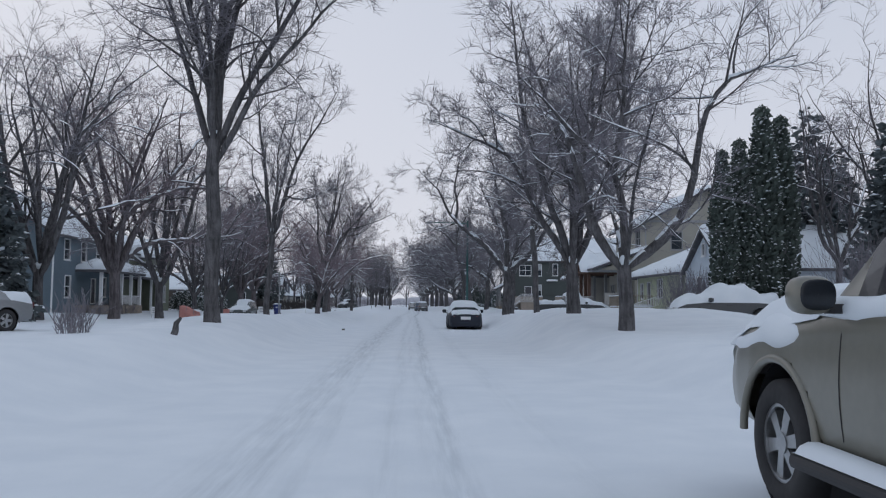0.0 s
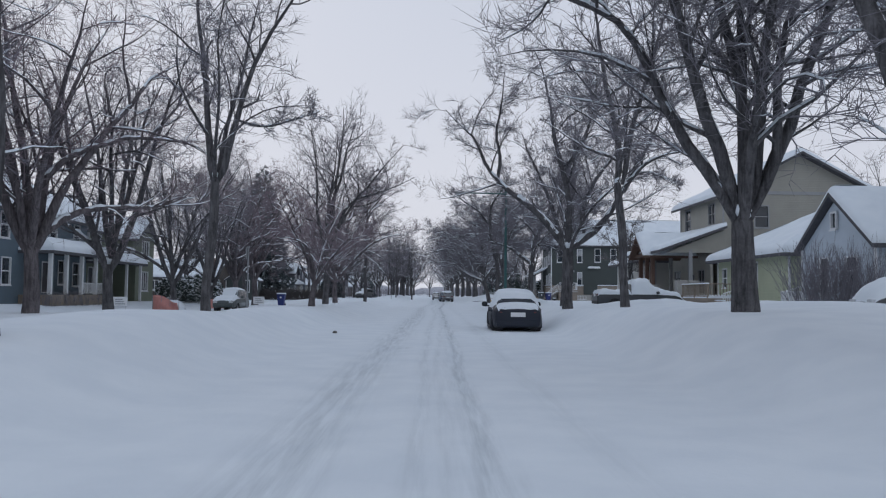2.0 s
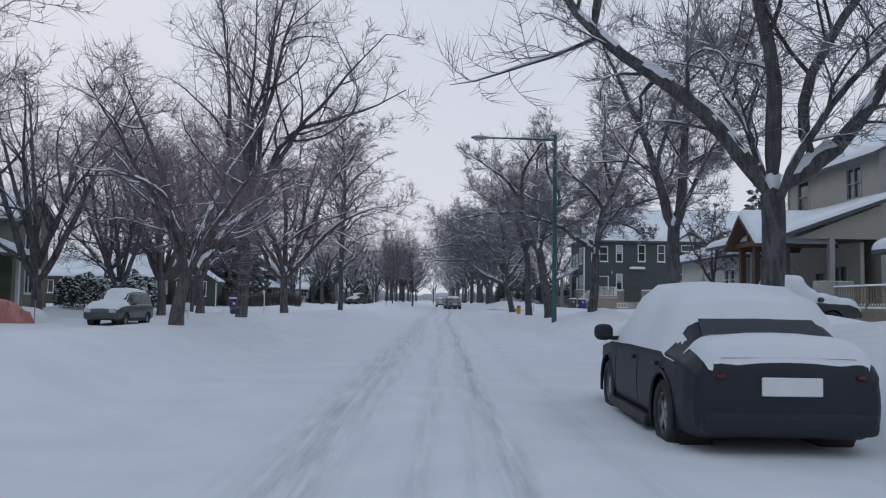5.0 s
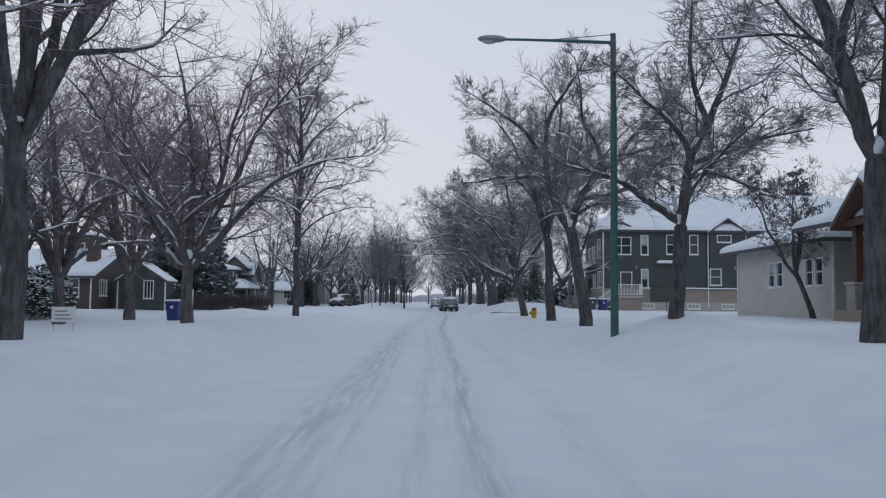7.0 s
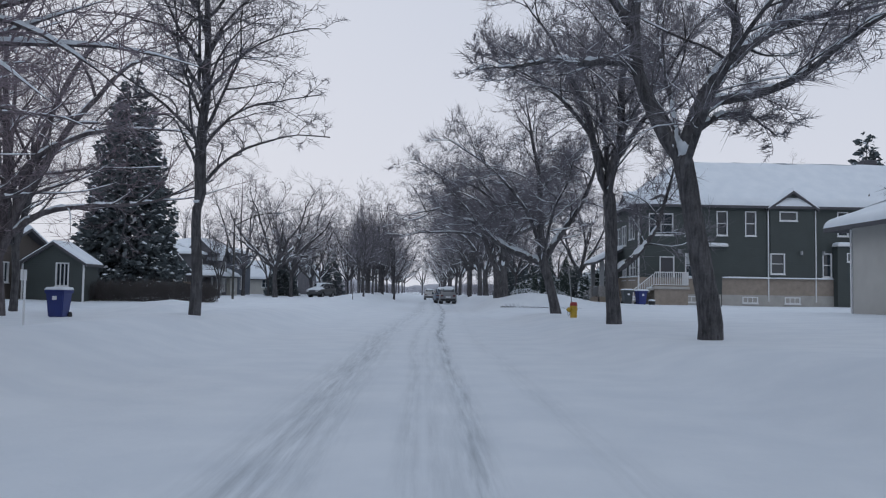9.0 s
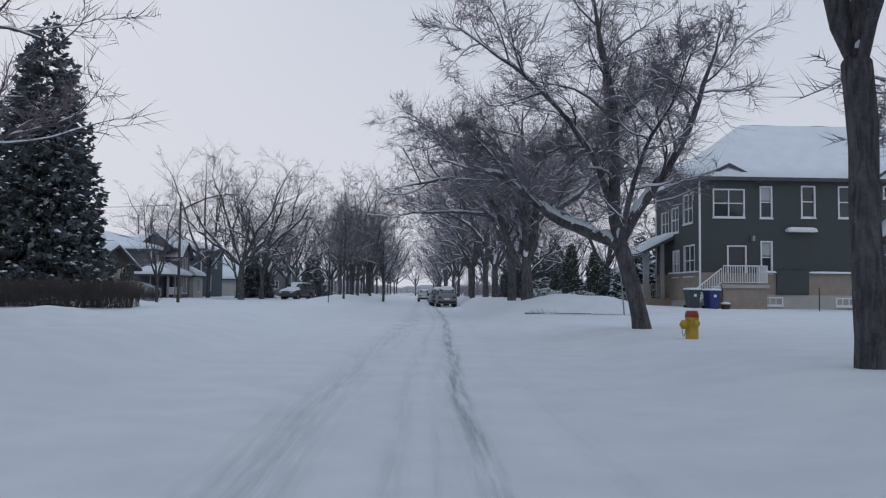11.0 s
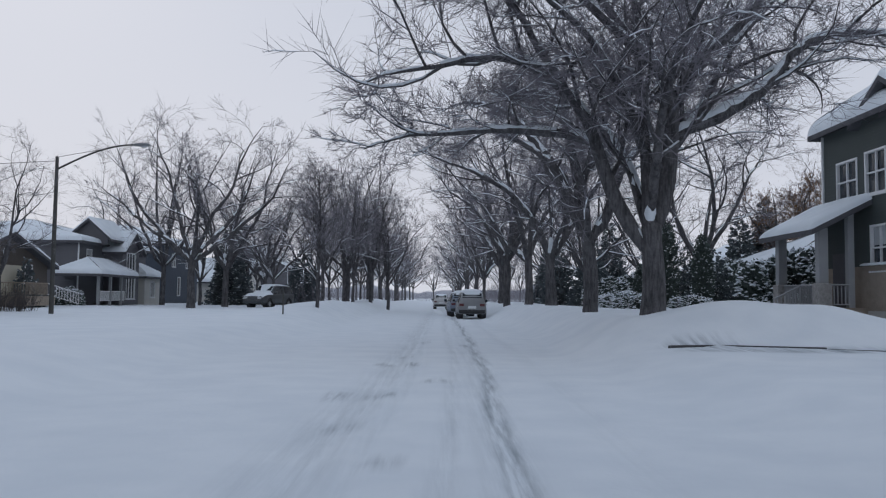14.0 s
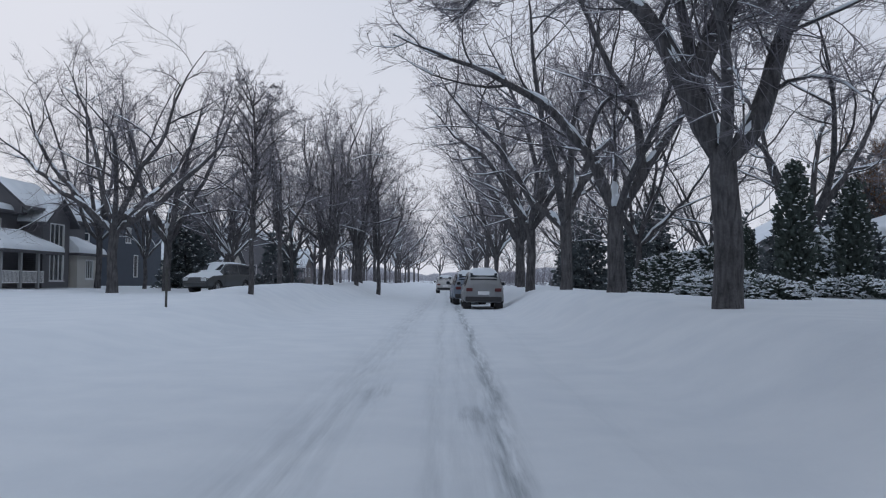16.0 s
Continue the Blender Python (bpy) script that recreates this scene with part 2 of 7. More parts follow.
def build_ground():
    xs = np.concatenate([[-2500, -900, -400, -200, -120, -80], np.arange(-60, -14, 2.0), np.arange(-14, -3, 0.4), np.arange(-3, 4.2, 0.07),
                         np.arange(4.2, 14, 0.35), np.arange(14, 60, 2.0), [60, 80, 120, 200, 400, 900, 2500]])
    ys = np.concatenate([[-1500, -400, -120, -50], np.arange(-20, 135, 0.45), np.arange(135, 330, 2.0), [330, 350, 380, 430, 500, 650, 900, 1500, 3500]])
    gx, gy = np.meshgrid(xs, ys)
    z = ground_z(gx, gy)
    dep, gr = packed(gx, gy)
    z = z - dep
    nx, ny = len(xs), len(ys)
    i = (np.arange(ny - 1)[:, None] * nx + np.arange(nx - 1)[None, :]).ravel()
    me = mesh_of("ground", np.stack([gx, gy, z], -1).reshape(-1, 3), np.stack([i, i + 1, i + nx + 1, i + nx], 1))
    at = me.attributes.new("packed", "FLOAT", "POINT")
    at.data.foreach_set("value", gr.ravel().astype(np.float32))
    part_ob = part("ground", me, SNOW_GROUND)
    tagged(part_ob, "snow-covered street and yards with grey wheel tracks pressed into the snow", "ground", kind="structure")


build_ground()


# ---- trees ----
def frames_along(p):
    t = np.gradient(p, axis=1)
    t /= np.linalg.norm(t, axis=2, keepdims=True) + 1e-9
    ref = np.eye(3)[np.argmin(np.abs(t).max(axis=1), axis=1)][:, None, :] + np.array([0.013, 0.021, 0.017])
    a = np.cross(t, ref)
    a /= np.linalg.norm(a, axis=2, keepdims=True) + 1e-9
    return t, a, np.cross(a, t)


def tubes(p, r, sides):
    """Verts and quads of tapered tubes along N polylines p (N, P, 3) with radii r (N, P)."""
    n, k = p.shape[:2]
    t, a, b = frames_along(p)
    ang = np.arange(sides) * 2 * np.pi / sides
    v = p[:, :, None] + r[:, :, None, None] * (a[:, :, None] * np.cos(ang)[:, None] + b[:, :, None] * np.sin(ang)[:, None])
    base = (np.arange(n) * k * sides)[:, None, None] + (np.arange(k - 1) * sides)[None, :, None]
    s = np.arange(sides)
    s2 = (s + 1) % sides
    q = np.stack([base + s, base + s2, base + s2 + sides, base + s + sides], -1)
    return v.reshape(-1, 3), q.reshape(-1, 4)


def spikes(p, r):
    """Verts and triangles of thin pointed twigs along N straight lines p (N, 2, 3)."""
    n = len(p)
    t, a, b = frames_along(p)
    ang = np.arange(3) * 2 * np.pi / 3
    v = p[:, :1] + r[:, :1, None] * (a[:, :1] * np.cos(ang)[None, :, None] + b[:, :1] * np.sin(ang)[None, :, None])
    v = np.concatenate([v, p[:, 1:2]], 1)
    f = np.array([[0, 1, 3], [1, 2, 3], [2, 0, 3]])
    return v.reshape(-1, 3), (np.arange(n)[:, None, None] * 4 + f[None]).reshape(-1, 3)


def halves(v, q):
    """The same surface with each four-sided face split in two."""
    return v, np.concatenate([q[:, [0, 1, 2]], q[:, [0, 2, 3]]])


def finer(p, r, times):
    """The same polylines with more points."""
    k = p.shape[1]
    x = np.linspace(0, k - 1, (k - 1) * times + 1)
    i = np.minimum(x.astype(int), k - 2)
    w = x - i
    return p[:, i] * (1 - w)[None, :, None] + p[:, i + 1] * w[None, :, None], r[:, i] * (1 - w) + r[:, i + 1] * w


def snow_strips(p, r, rng, cover=0.7, depth=1.0, steep=0.9):
    """Broken, lumpy ridges of snow on the upper side of branches."""
    n, k = p.shape[:2]
    t, a, b = frames_along(p)
    up = np.array([0, 0, 1.0]) - t * t[..., 2:3]
    ul = np.linalg.norm(up, axis=2, keepdims=True)
    up = up / (ul + 1e-6)
    side = np.cross(t, up)
    flat = np.clip((steep - np.abs(t[..., 2])) / 0.35, 0, 1)
    ph = rng.uniform(0, 6.28, (n, 1))
    j = np.arange(k)[None]
    lump = np.clip(0.45 + 0.45 * np.sin(j * 0.83 + ph) + 0.3 * np.sin(j * 2.1 + ph * 3) + rng.uniform(-0.4, 0.4, (n, k)) + (cover - 0.6) * 1.6, 0, 1)
    h = depth * flat * lump * (0.03 + 0.6 * np.minimum(r, 0.16))
    side = side * (1 + rng.uniform(-0.25, 0.1, (n, k)))[..., None]
    h[:, 0] *= 0.2
    h[:, -1] *= 0.2
    w = r * np.where(h > 0.004, 0.92, 0.3)
    rows = [(-1.0, 0.25, 0.0), (-0.75, 0.62, 0.7), (0.0, 0.95, 1.0), (0.75, 0.62, 0.7), (1.0, 0.25, 0.0)]
    pts = [p + side * (w * c)[..., None] + up * (r * d + h * e)[..., None] for c, d, e in rows]
    v = np.stack(pts, 2)
    m = len(rows)
    base = (np.arange(n) * k * m)[:, None, None] + (np.arange(k - 1) * m)[None, :, None]
    s = np.arange(m - 1)
    q = np.stack([base + s, base + s + 1, base + s + 1 + m, base + s + m], -1)
    ok = (np.minimum(h[:, 1:], h[:, :-1]) > 0.0) & (np.maximum(h[:, 1:], h[:, :-1]) > 0.006)
    return v.reshape(-1, 3), q[ok].reshape(-1, 4)


def merge(chunks):
    vs, qs, o = [], [], 0
    for v, q in chunks:
        vs.append(v)
        qs.append(q + o)
        o += len(v)
    return np.concatenate(vs), np.concatenate(qs)


def grow(p, r, rng, count, f0, f1, length, spread, lift, points, rad, droop=0.0, wobble=0.08):
    """Children along polylines: count each, starting between the fractions f0 and f1."""
    n, k = p.shape[:2]
    f = (np.arange(count)[None] + rng.uniform(0, 1, (n, count))) / count * (f1 - f0) + f0
    x = f * (k - 1)
    i = np.clip(x.astype(int), 0, k - 2)
    w = (x - i)[..., None]
    row = np.arange(n)[:, None]
    start = p[row, i] * (1 - w) + p[row, i + 1] * w
    pr = r[row, i] * (1 - w[..., 0]) + r[row, i + 1] * w[..., 0]
    t = p[row, i + 1] - p[row, i]
    t /= np.linalg.norm(t, axis=2, keepdims=True) + 1e-9
    rnd = rng.normal(size=t.shape)
    per = rnd - t * (rnd * t).sum(-1, keepdims=True)
    per /= np.linalg.norm(per, axis=2, keepdims=True) + 1e-9
    sp = np.radians(rng.uniform(spread[0], spread[1], (n, count)))[..., None]
    d = t * np.cos(sp) + per * np.sin(sp)
    d[..., 2] = np.maximum(d[..., 2] + lift, -0.3)
    d /= np.linalg.norm(d, axis=2, keepdims=True) + 1e-9
    whole = np.linalg.norm(np.diff(p, axis=1), axis=2).sum(1)[:, None]
    ln = length * whole * (1.05 - 0.5 * f) * rng.uniform(0.6, 1.25, (n, count)) if length < 1.2 else length * rng.uniform(0.6, 1.3, (n, count)) * 0.1 * np.clip(whole / 1.0, 0.22, 1.15)
    c, s, pr, ln, d = n * count, start.reshape(-1, 3), pr.ravel(), ln.ravel(), d.reshape(-1, 3)
    out = np.zeros((c, points, 3))
    out[:, 0] = s
    bend = rng.normal(size=d.shape) * wobble * 0.8
    for j in range(1, points):
        bend = bend * 0.7 + rng.normal(size=d.shape) * wobble * 0.75
        d = d + bend
        d[:, 2] += (0.16 - droop) / points * 2
        d /= np.linalg.norm(d, axis=1, keepdims=True)
        out[:, j] = out[:, j - 1] + d * (ln / (points - 1))[:, None]
    r0 = np.minimum(rad * ln, pr * 0.75)
    r0 = np.maximum(r0, 0.0065)
    rr = r0[:, None] * np.linspace(1, 0.35 if points < 4 else 0.14, points)[None]
    return out, np.maximum(rr, 0.005)


def limb_line(start, azim, e0, e1, length, points, rng, wobble=0.075):
    p = [np.array(start, float)]
    a = radians(azim)
    bend, kink = 0.0, 0.0
    for j in range(points - 1):
        f = j / (points - 2)
        bend = bend * 0.55 + rng.normal() * wobble * 2.2
        kink = kink * 0.5 + rng.normal() * wobble * 2.6
        e = radians(np.interp(f, np.linspace(0, 1, len(e0)), e0) if isinstance(e0, tuple) else e0 + (e1 - e0) * f) + bend * (0.45 if isinstance(e0, tuple) else 0.9)
        a += kink * (0.35 if isinstance(e0, tuple) else 0.6)
        p.append(p[-1] + np.array([math.cos(a) * math.cos(e), math.sin(a) * math.cos(e), math.sin(e)]) * length / (points - 1))
    return np.array(p)


def crotch_snow(top, radius, rng, snow):
    """A lump of snow caught where the limbs part, and clots plastered on the bole below."""
    vs, qs = [], []
    spots = [(top + np.array([0, 0, radius * 0.95]), radius * 0.6, radius * 0.8 * min(1.0, snow))]
    for _ in range(3 if snow > 0.6 else 0):
        a = rng.uniform(0, 6.28)
        spots.append((top + np.array([math.cos(a) * radius * 0.3, math.sin(a) * radius * 0.3, rng.uniform(0.3, 0.9) * radius]), rng.uniform(0.2, 0.38) * radius, rng.uniform(0.3, 0.6) * radius))
    o = 0
    for c, rx, rz in spots:
        th, ph = np.meshgrid(np.linspace(0, 2 * np.pi, 11)[:-1], np.linspace(0.05, np.pi - 0.05, 7))
        k = 1 + rng.uniform(-0.22, 0.22, th.shape)
        v = np.stack([np.cos(th) * np.sin(ph) * rx * k, np.sin(th) * np.sin(ph) * rx * k, np.cos(ph) * rz * k], -1) + c
        i = np.arange(6)[:, None] * 10
        j = np.arange(10)[None]
        q = np.stack([i + j, i + (j + 1) % 10, i + 10 + (j + 1) % 10, i + 10 + j], -1).reshape(-1, 4)[:, ::-1]
        vs.append(v.reshape(-1, 3))
        qs.append(q + o)
        o += 70
    return np.concatenate(vs), np.concatenate(qs)


def tree_meshes(seed, radius, fork, limbs, lean=(0, 0), dense=1.0, snow=1.0, droop=0.0, twig=0.085, low=False, mid=False, reach=0.4):
    """A bare tree: bole to the fork, main limbs (azimuth, elevation at the fork and at the tip, length, share of the girth), then three orders of branches."""
    rng = np.random.RandomState(seed)
    reach = reach * 1.15 if low or mid else reach
    k0 = 9
    h = np.linspace(-0.8, fork, k0)
    bole = np.stack([lean[0] * np.clip(h / fork, 0, 1) ** 1.4 + 0.03 * np.sin(h * 2 + seed), lean[1] * np.clip(h / fork, 0, 1) + 0.03 * np.cos(h * 1.7 + seed), h], 1)
    br = radius * (0.86 + 0.16 * np.exp(-np.maximum(h, 0) * 2.5)) * np.interp(h, [0, fork * 0.7, fork], [1, 0.92, 0.9])
    cap = np.stack([bole[-1] + np.array([0, 0, radius * k]) for k in (0.35, 0.65, 0.95)])
    bv, bq = tubes(*(finer(np.concatenate([bole, cap])[None], np.concatenate([br, br[-1:] * 0.7, br[-1:] * 0.34, br[-1:] * 0.05])[None], 1 if low else 3)), 8 if low else 22)
    axis = np.stack([np.interp(bv[:, 2], bole[:, 2], bole[:, k]) for k in (0, 1)], 1)
    ang = np.arctan2(bv[:, 1] - axis[:, 1], bv[:, 0] - axis[:, 0])
    rough = 1 + 0.045 * np.sin(ang * 7 + np.sin(bv[:, 2] * 1.3 + seed) * 2) + 0.03 * np.sin(ang * 12 + bv[:, 2] * 0.9) + 0.05 * np.sin(ang * 2 + bv[:, 2] * 1.7 + seed)
    bv[:, :2] = axis + (bv[:, :2] - axis) * rough[:, None]
    wood = [(bv, bq)]
    top = bole[-1]
    ps, rs = [], []
    for az, e0, e1, ln, share, *at in limbs:
        up, across = (at + [0, 0])[:2]
        st = top + np.array([across, 0, up - radius * 0.9])
        if ps and up > radius * 0.9 + 0.35:
            near = np.concatenate([finer(np.array(ps), np.array(rs), 4)[0].reshape(-1, 3), bole])
            st = near[np.argmin(np.linalg.norm((near - st) * np.array([1, 0.3, 1]), axis=1))]
        elif up < radius * 0.9 + 0.35:
            st = st - np.array([across * 0.35, 0, radius * 0.5])
        pts = limb_line(st, az, e0, e1, ln, 15, rng)
        ps.append(pts)
        r0 = radius * math.sqrt(share)
        rs.append(np.maximum(r0 * np.linspace(1, 0.0, 15) ** 0.75 * np.interp(np.arange(15), [0, 1, 2, 4], [0.5, 1.02, 1.07, 1.0]), 0.018))
    p1, r1 = np.array(ps), np.array(rs)
    wood.append(tubes(p1, r1, 6 if low else 9))
    c2 = max(3, int(round((6 if low else 10 if mid else 13) * dense)))
    p2, r2 = grow(p1, r1, rng, c2, 0.16, 1.0, reach, (34, 72), 0.12, 5 if low else 7, 0.014, droop * 0.4, 0.18)
    wood.append(tubes(p2, r2, 4 if low else 5))
    c3 = max(3, int(round((6 if low else 9 if mid else 10) * dense)))
    p3, r3 = grow(p2, r2, rng, c3, 0.1, 1.0, 0.5, (32, 74), 0.06, 3 if low else 4 if mid else 5, 0.011, droop * 1.2, 0.26)
    c4 = max(3, int(round((6 if low else 9 if mid else 12) * dense)))
    p4, r4 = grow(p3, r3, rng, c4, 0.08, 1.0, 9.0 if low else 7.5, (22, 70), 0.03, 2, twig * 0.1, droop, 0.2)
    if low:
        r3, r4 = r3 * 1.1, r4 * 1.3
    fine = [halves(*tubes(p3, r3, 3)), spikes(p4, r4 * 1.2)]
    sn = [snow_strips(bole[None, 2:], br[None, 2:], rng, 0.4 * snow, 0.6, 0.8)] if abs(lean[0]) > 0.6 else []
    sn.append(snow_strips(*finer(p1, r1, 1 if low else 3), rng, 0.68 * snow, 1.0 * snow, 0.93))
    sn.append(snow_strips(p2, r2, rng, 0.64 * snow, 0.9 * snow, 0.85))
    if not low and not mid:
        sn.append(snow_strips(p3, r3, rng, 0.45 * snow, 0.6 * snow, 0.8))
    sv, sq = merge(sn if low else sn + [crotch_snow(top, radius, rng, snow)])
    return (mesh_of("trunk", *merge(wood)), mesh_of("crown", *merge(fine), smooth=False), mesh_of("branch_snow", sv, sq))


def plant(name, meshes, x, y, label, group, rot=0.0, size=1.0, red=False, sink=0.0):
    z = float(ground_z(x, y)) - 0.05 - sink
    e = thing(name, pose(x, y, z, 0, 0, rot) @ Matrix.Scale(size, 4), label, "tree", group)
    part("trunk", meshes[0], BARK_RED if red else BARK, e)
    part("crown", meshes[1], TWIG_RED if red else TWIG, e)
    if len(meshes[2].polygons):
        tagged(part("branch_snow", meshes[2], SNOW, e, "snow lying along the limbs"), kind="stuff")
    return e


RIGHT = "street trees east of the road"
LEFT = "street trees west of the road"
ELM = "bare elm, snow along its dark limbs, in a snowy verge"
# the trees nearest to the road, each with its own limbs
plant("elm_tree", tree_meshes(1, 0.23, 1.77,
                       [(166, (49, 58, 64, 63, 61, 50, 31, 29, 29, 29), 0, 7.7, 0.42, 0.27, -0.11),
                        (191, (89, 92, 91, 71, 30, 41, 40, 33, 33), 0, 6.7, 0.3, 0.3, 0.07),
                        (17, (80, 78, 77, 81, 81, 81, 81, 81), 0, 6.2, 0.14, 2.85, 0.01),
                        (351, (38, 46, 60, 76, 82, 74, 52, 24, 24, 24), 0, 9.1, 0.4, 0.34, 0.16),
                        (6, (76, 65, 68, 81, 81, 81, 81, 81), 0, 5.8, 0.1, 2.81, -1.67),
                        (84, (58, 50, 44, 36), 0, 6.5, 0.11),
                        (276, (58, 48, 40, 32), 0, 5.5, 0.1)], dense=0.92), 5.82, 20.3,
      "bare forked tree with dark trunk and snow on its crooked limbs", RIGHT)
plant("elm_tree", tree_meshes(2, 0.265, 1.79,
                       [(166, (69, 67, 68, 72, 62, 29, 28, 28, 28), 0, 8.3, 0.24, 0.37, -0.2),
                        (191, (76, 75, 73, 68, 66, 66, 76, 76, 76, 76), 0, 9.6, 0.3, 0.51, -0.07),
                        (197, (93, 91, 87, 83, 80, 76, 76, 76, 76, 76), 0, 9.5, 0.26, 0.51, 0.07),
                        (351, (81, 82, 84, 83, 83, 83, 83, 83, 83, 83), 0, 9.5, 0.24, 0.51, 0.2),
                        (6, (70, 70, 69, 69, 72, 73, 74, 74, 74, 74), 0, 9.4, 0.28, 0.51, 0.27),
                        (342, (73, 79, 78, 74, 67, 59, 46, 46, 46, 46), 0, 9.2, 0.16, 0.38, 0.2),
                        (80, (80, 78, 74), 0, 10, 0.2),
                        (270, (74, 70, 64), 0, 9, 0.16)], dense=1.05), 5.8, 27.3,
      "tall vase-shaped elm, many stems rising from a thick bole", RIGHT)
plant("elm_tree", tree_meshes(3, 0.17, 4.34,
                       [(166, (89, 84, 76, 82, 82, 82, 82, 82), 0, 8.4, 0.55, 0.15, -0.04),
                        (11, (81, 82, 82, 74, 79, 82, 82, 82, 82), 0, 8.3, 0.4, 0.24, 0.26),
                        (17, (45, 45, 23, 14, 4, 4), 0, 4.0, 0.16, 0.16, 0.35),
                        (171, (28, 29, 33, 33, 33, 33, 33, 33), 0, 3.0, 0.1, 0.94, -0.05),
                        (6, (45, 44, 37, 37, 37, 37), 0, 3.2, 0.1, 2.1, 0.54),
                        (84, (50, 44, 40), 0, 4, 0.12, 1.2),
                        (276, (48, 44, 40), 0, 4, 0.12, 0.6),
                        (190, (40, 36, 30), 0, 3.5, 0.1, 2.6),
                        (10, (44, 38, 34), 0, 3, 0.1, 3.4)], lean=(-0.24, 0), dense=0.85), 6.5, 39.7,
      "slender upright tree with dark stem and level side limbs", RIGHT)
plant("elm_tree", tree_meshes(4, 0.255, 2.66,
                       [(166, (58, 58, 44, 34, 44, 65, 72, 36, 36), 0, 8.8, 0.42, 0.37, -0.15),
                        (11, (78, 81, 104, 96, 85, 85, 85, 85, 85, 85), 0, 5.3, 0.12, 3.61, -3.11),
                        (197, (99, 92, 80, 70, 69, 68, 69, 72, 72, 72, 72, 72), 0, 9.2, 0.36, 0.45, -0.03),
                        (351, (64, 62, 58, 63, 79, 79, 79, 79, 79), 0, 5.6, 0.16, 3.73, -0.37),
                        (6, (45, 46, 50, 59, 59, 54, 55, 71, 71, 71), 0, 9.2, 0.4, 0.46, 0.23),
                        (342, (111, 86, 63, 53, 46, 59, 78, 78, 78, 78), 0, 8.0, 0.18, 0.99, 0.68),
                        (13, (48, 48, 34, 8, -20, -20, -20), 0, 3.5, 0.08, 2.7, 2.29),
                        (84, (58, 50, 44, 36), 0, 7, 0.11),
                        (276, (58, 48, 40, 32), 0, 6, 0.1)], dense=1.0), 5.9, 47.8,
      ELM, RIGHT)
plant("elm_tree", tree_meshes(5, 0.265, 3.28,
                       [(166, (70, 68, 68, 75, 75, 74, 72, 72, 72, 72, 72, 72), 0, 8.1, 0.42, 0.3, -0.06),
                        (11, (77, 80, 86, 86, 86, 86, 86, 86, 86, 86, 86, 86), 0, 8.3, 0.5, 0.36, 0.13),
                        (17, (45, 40, 23, 16, 9, 9, 9, 9, 9), 0, 3.6, 0.2, 2.11, 0.48),
                        (351, (82, 82, 70, 72, 78, 78, 78, 78, 78, 78), 0, 5.2, 0.1, 2.02, -0.75),
                        (84, (58, 50, 44, 36), 0, 6.5, 0.11),
                        (276, (58, 48, 40, 32), 0, 5.5, 0.1)], lean=(0.12, 0), dense=1.05), 7.95, 61.0,
      "bare tree in two stems with a level limb, before a porch", RIGHT)
plant("elm_tree", tree_meshes(6, 0.22, 2.49,
                       [(166, (43, 41, 32, 28, 20, 13, 13, 13), 0, 3.8, 0.34, 0.4, -0.02),
                        (11, (86, 83, 79, 70, 65, 66, 70, 70, 70, 70, 70), 0, 7.3, 0.5, 0.24, 0.04),
                        (197, (57, 49, 39, 38, 37, 37, 37, 37, 37), 0, 3.6, 0.16, 2.16, 0.24),
                        (351, (21, 18, 15, 15, 15, 15, 15), 0, 3.4, 0.16, 1.86, 0.32),
                        (6, (10, 3, -21, -21, -21, -21), 0, 2.3, 0.1, 1.54, 0.25),
                        (162, (83, 84, 87, 87, 87, 87, 87, 87, 87), 0, 4.5, 0.16, 3.11, 0.6),
                        (84, (58, 50, 44, 36), 0, 5.5, 0.11),
                        (276, (58, 48, 40, 32), 0, 4.5, 0.1)], lean=(0.16, 0), dense=1.05, droop=0.1), 6.74, 68.6,
      ELM, RIGHT)
plant("elm_tree", tree_meshes(7, 0.27, 3.9,
                       [(166, (57, 64, 72, 86, 91, 93, 126, 126, 126, 126), 0, 7.9, 0.42, 0.35, -0.15),
                        (191, (-1, 1, 3, -8, -15, -15, -15), 0, 3.8, 0.14, 2.4, -1.16),
                        (197, (53, 53, 47, 41, 26, 26, 26, 26), 0, 4.3, 0.16, 3.16, -1.25),
                        (351, (87, 66, 53, 44, 25, 26, 16, 5, 5, 5), 0, 7.2, 0.36, 0.39, 0.1),
                        (186, (102, 88, 66, 49, 68, 84, 84, 84, 84, 84), 0, 5.0, 0.14, 2.6, 1.05),
                        (342, (11, 14, 21, 33, 33, 27, 27), 0, 5.1, 0.18, 1.52, 0.3),
                        (13, (43, 37, 18, 1, -20, -20), 0, 2.8, 0.1, 0.77, 0.25),
                        (354, (67, 62, 46, 48, 54, 54, 54, 54), 0, 4.9, 0.14, 3.07, 1.96),
                        (84, (58, 50, 44, 36), 0, 7, 0.11),
                        (276, (58, 48, 40, 32), 0, 6, 0.1)], lean=(-0.61, 0), dense=1.0), 6.3, 79.0,
      "leaning bare elm, wide crown, snow plastered on its dark trunk", RIGHT)
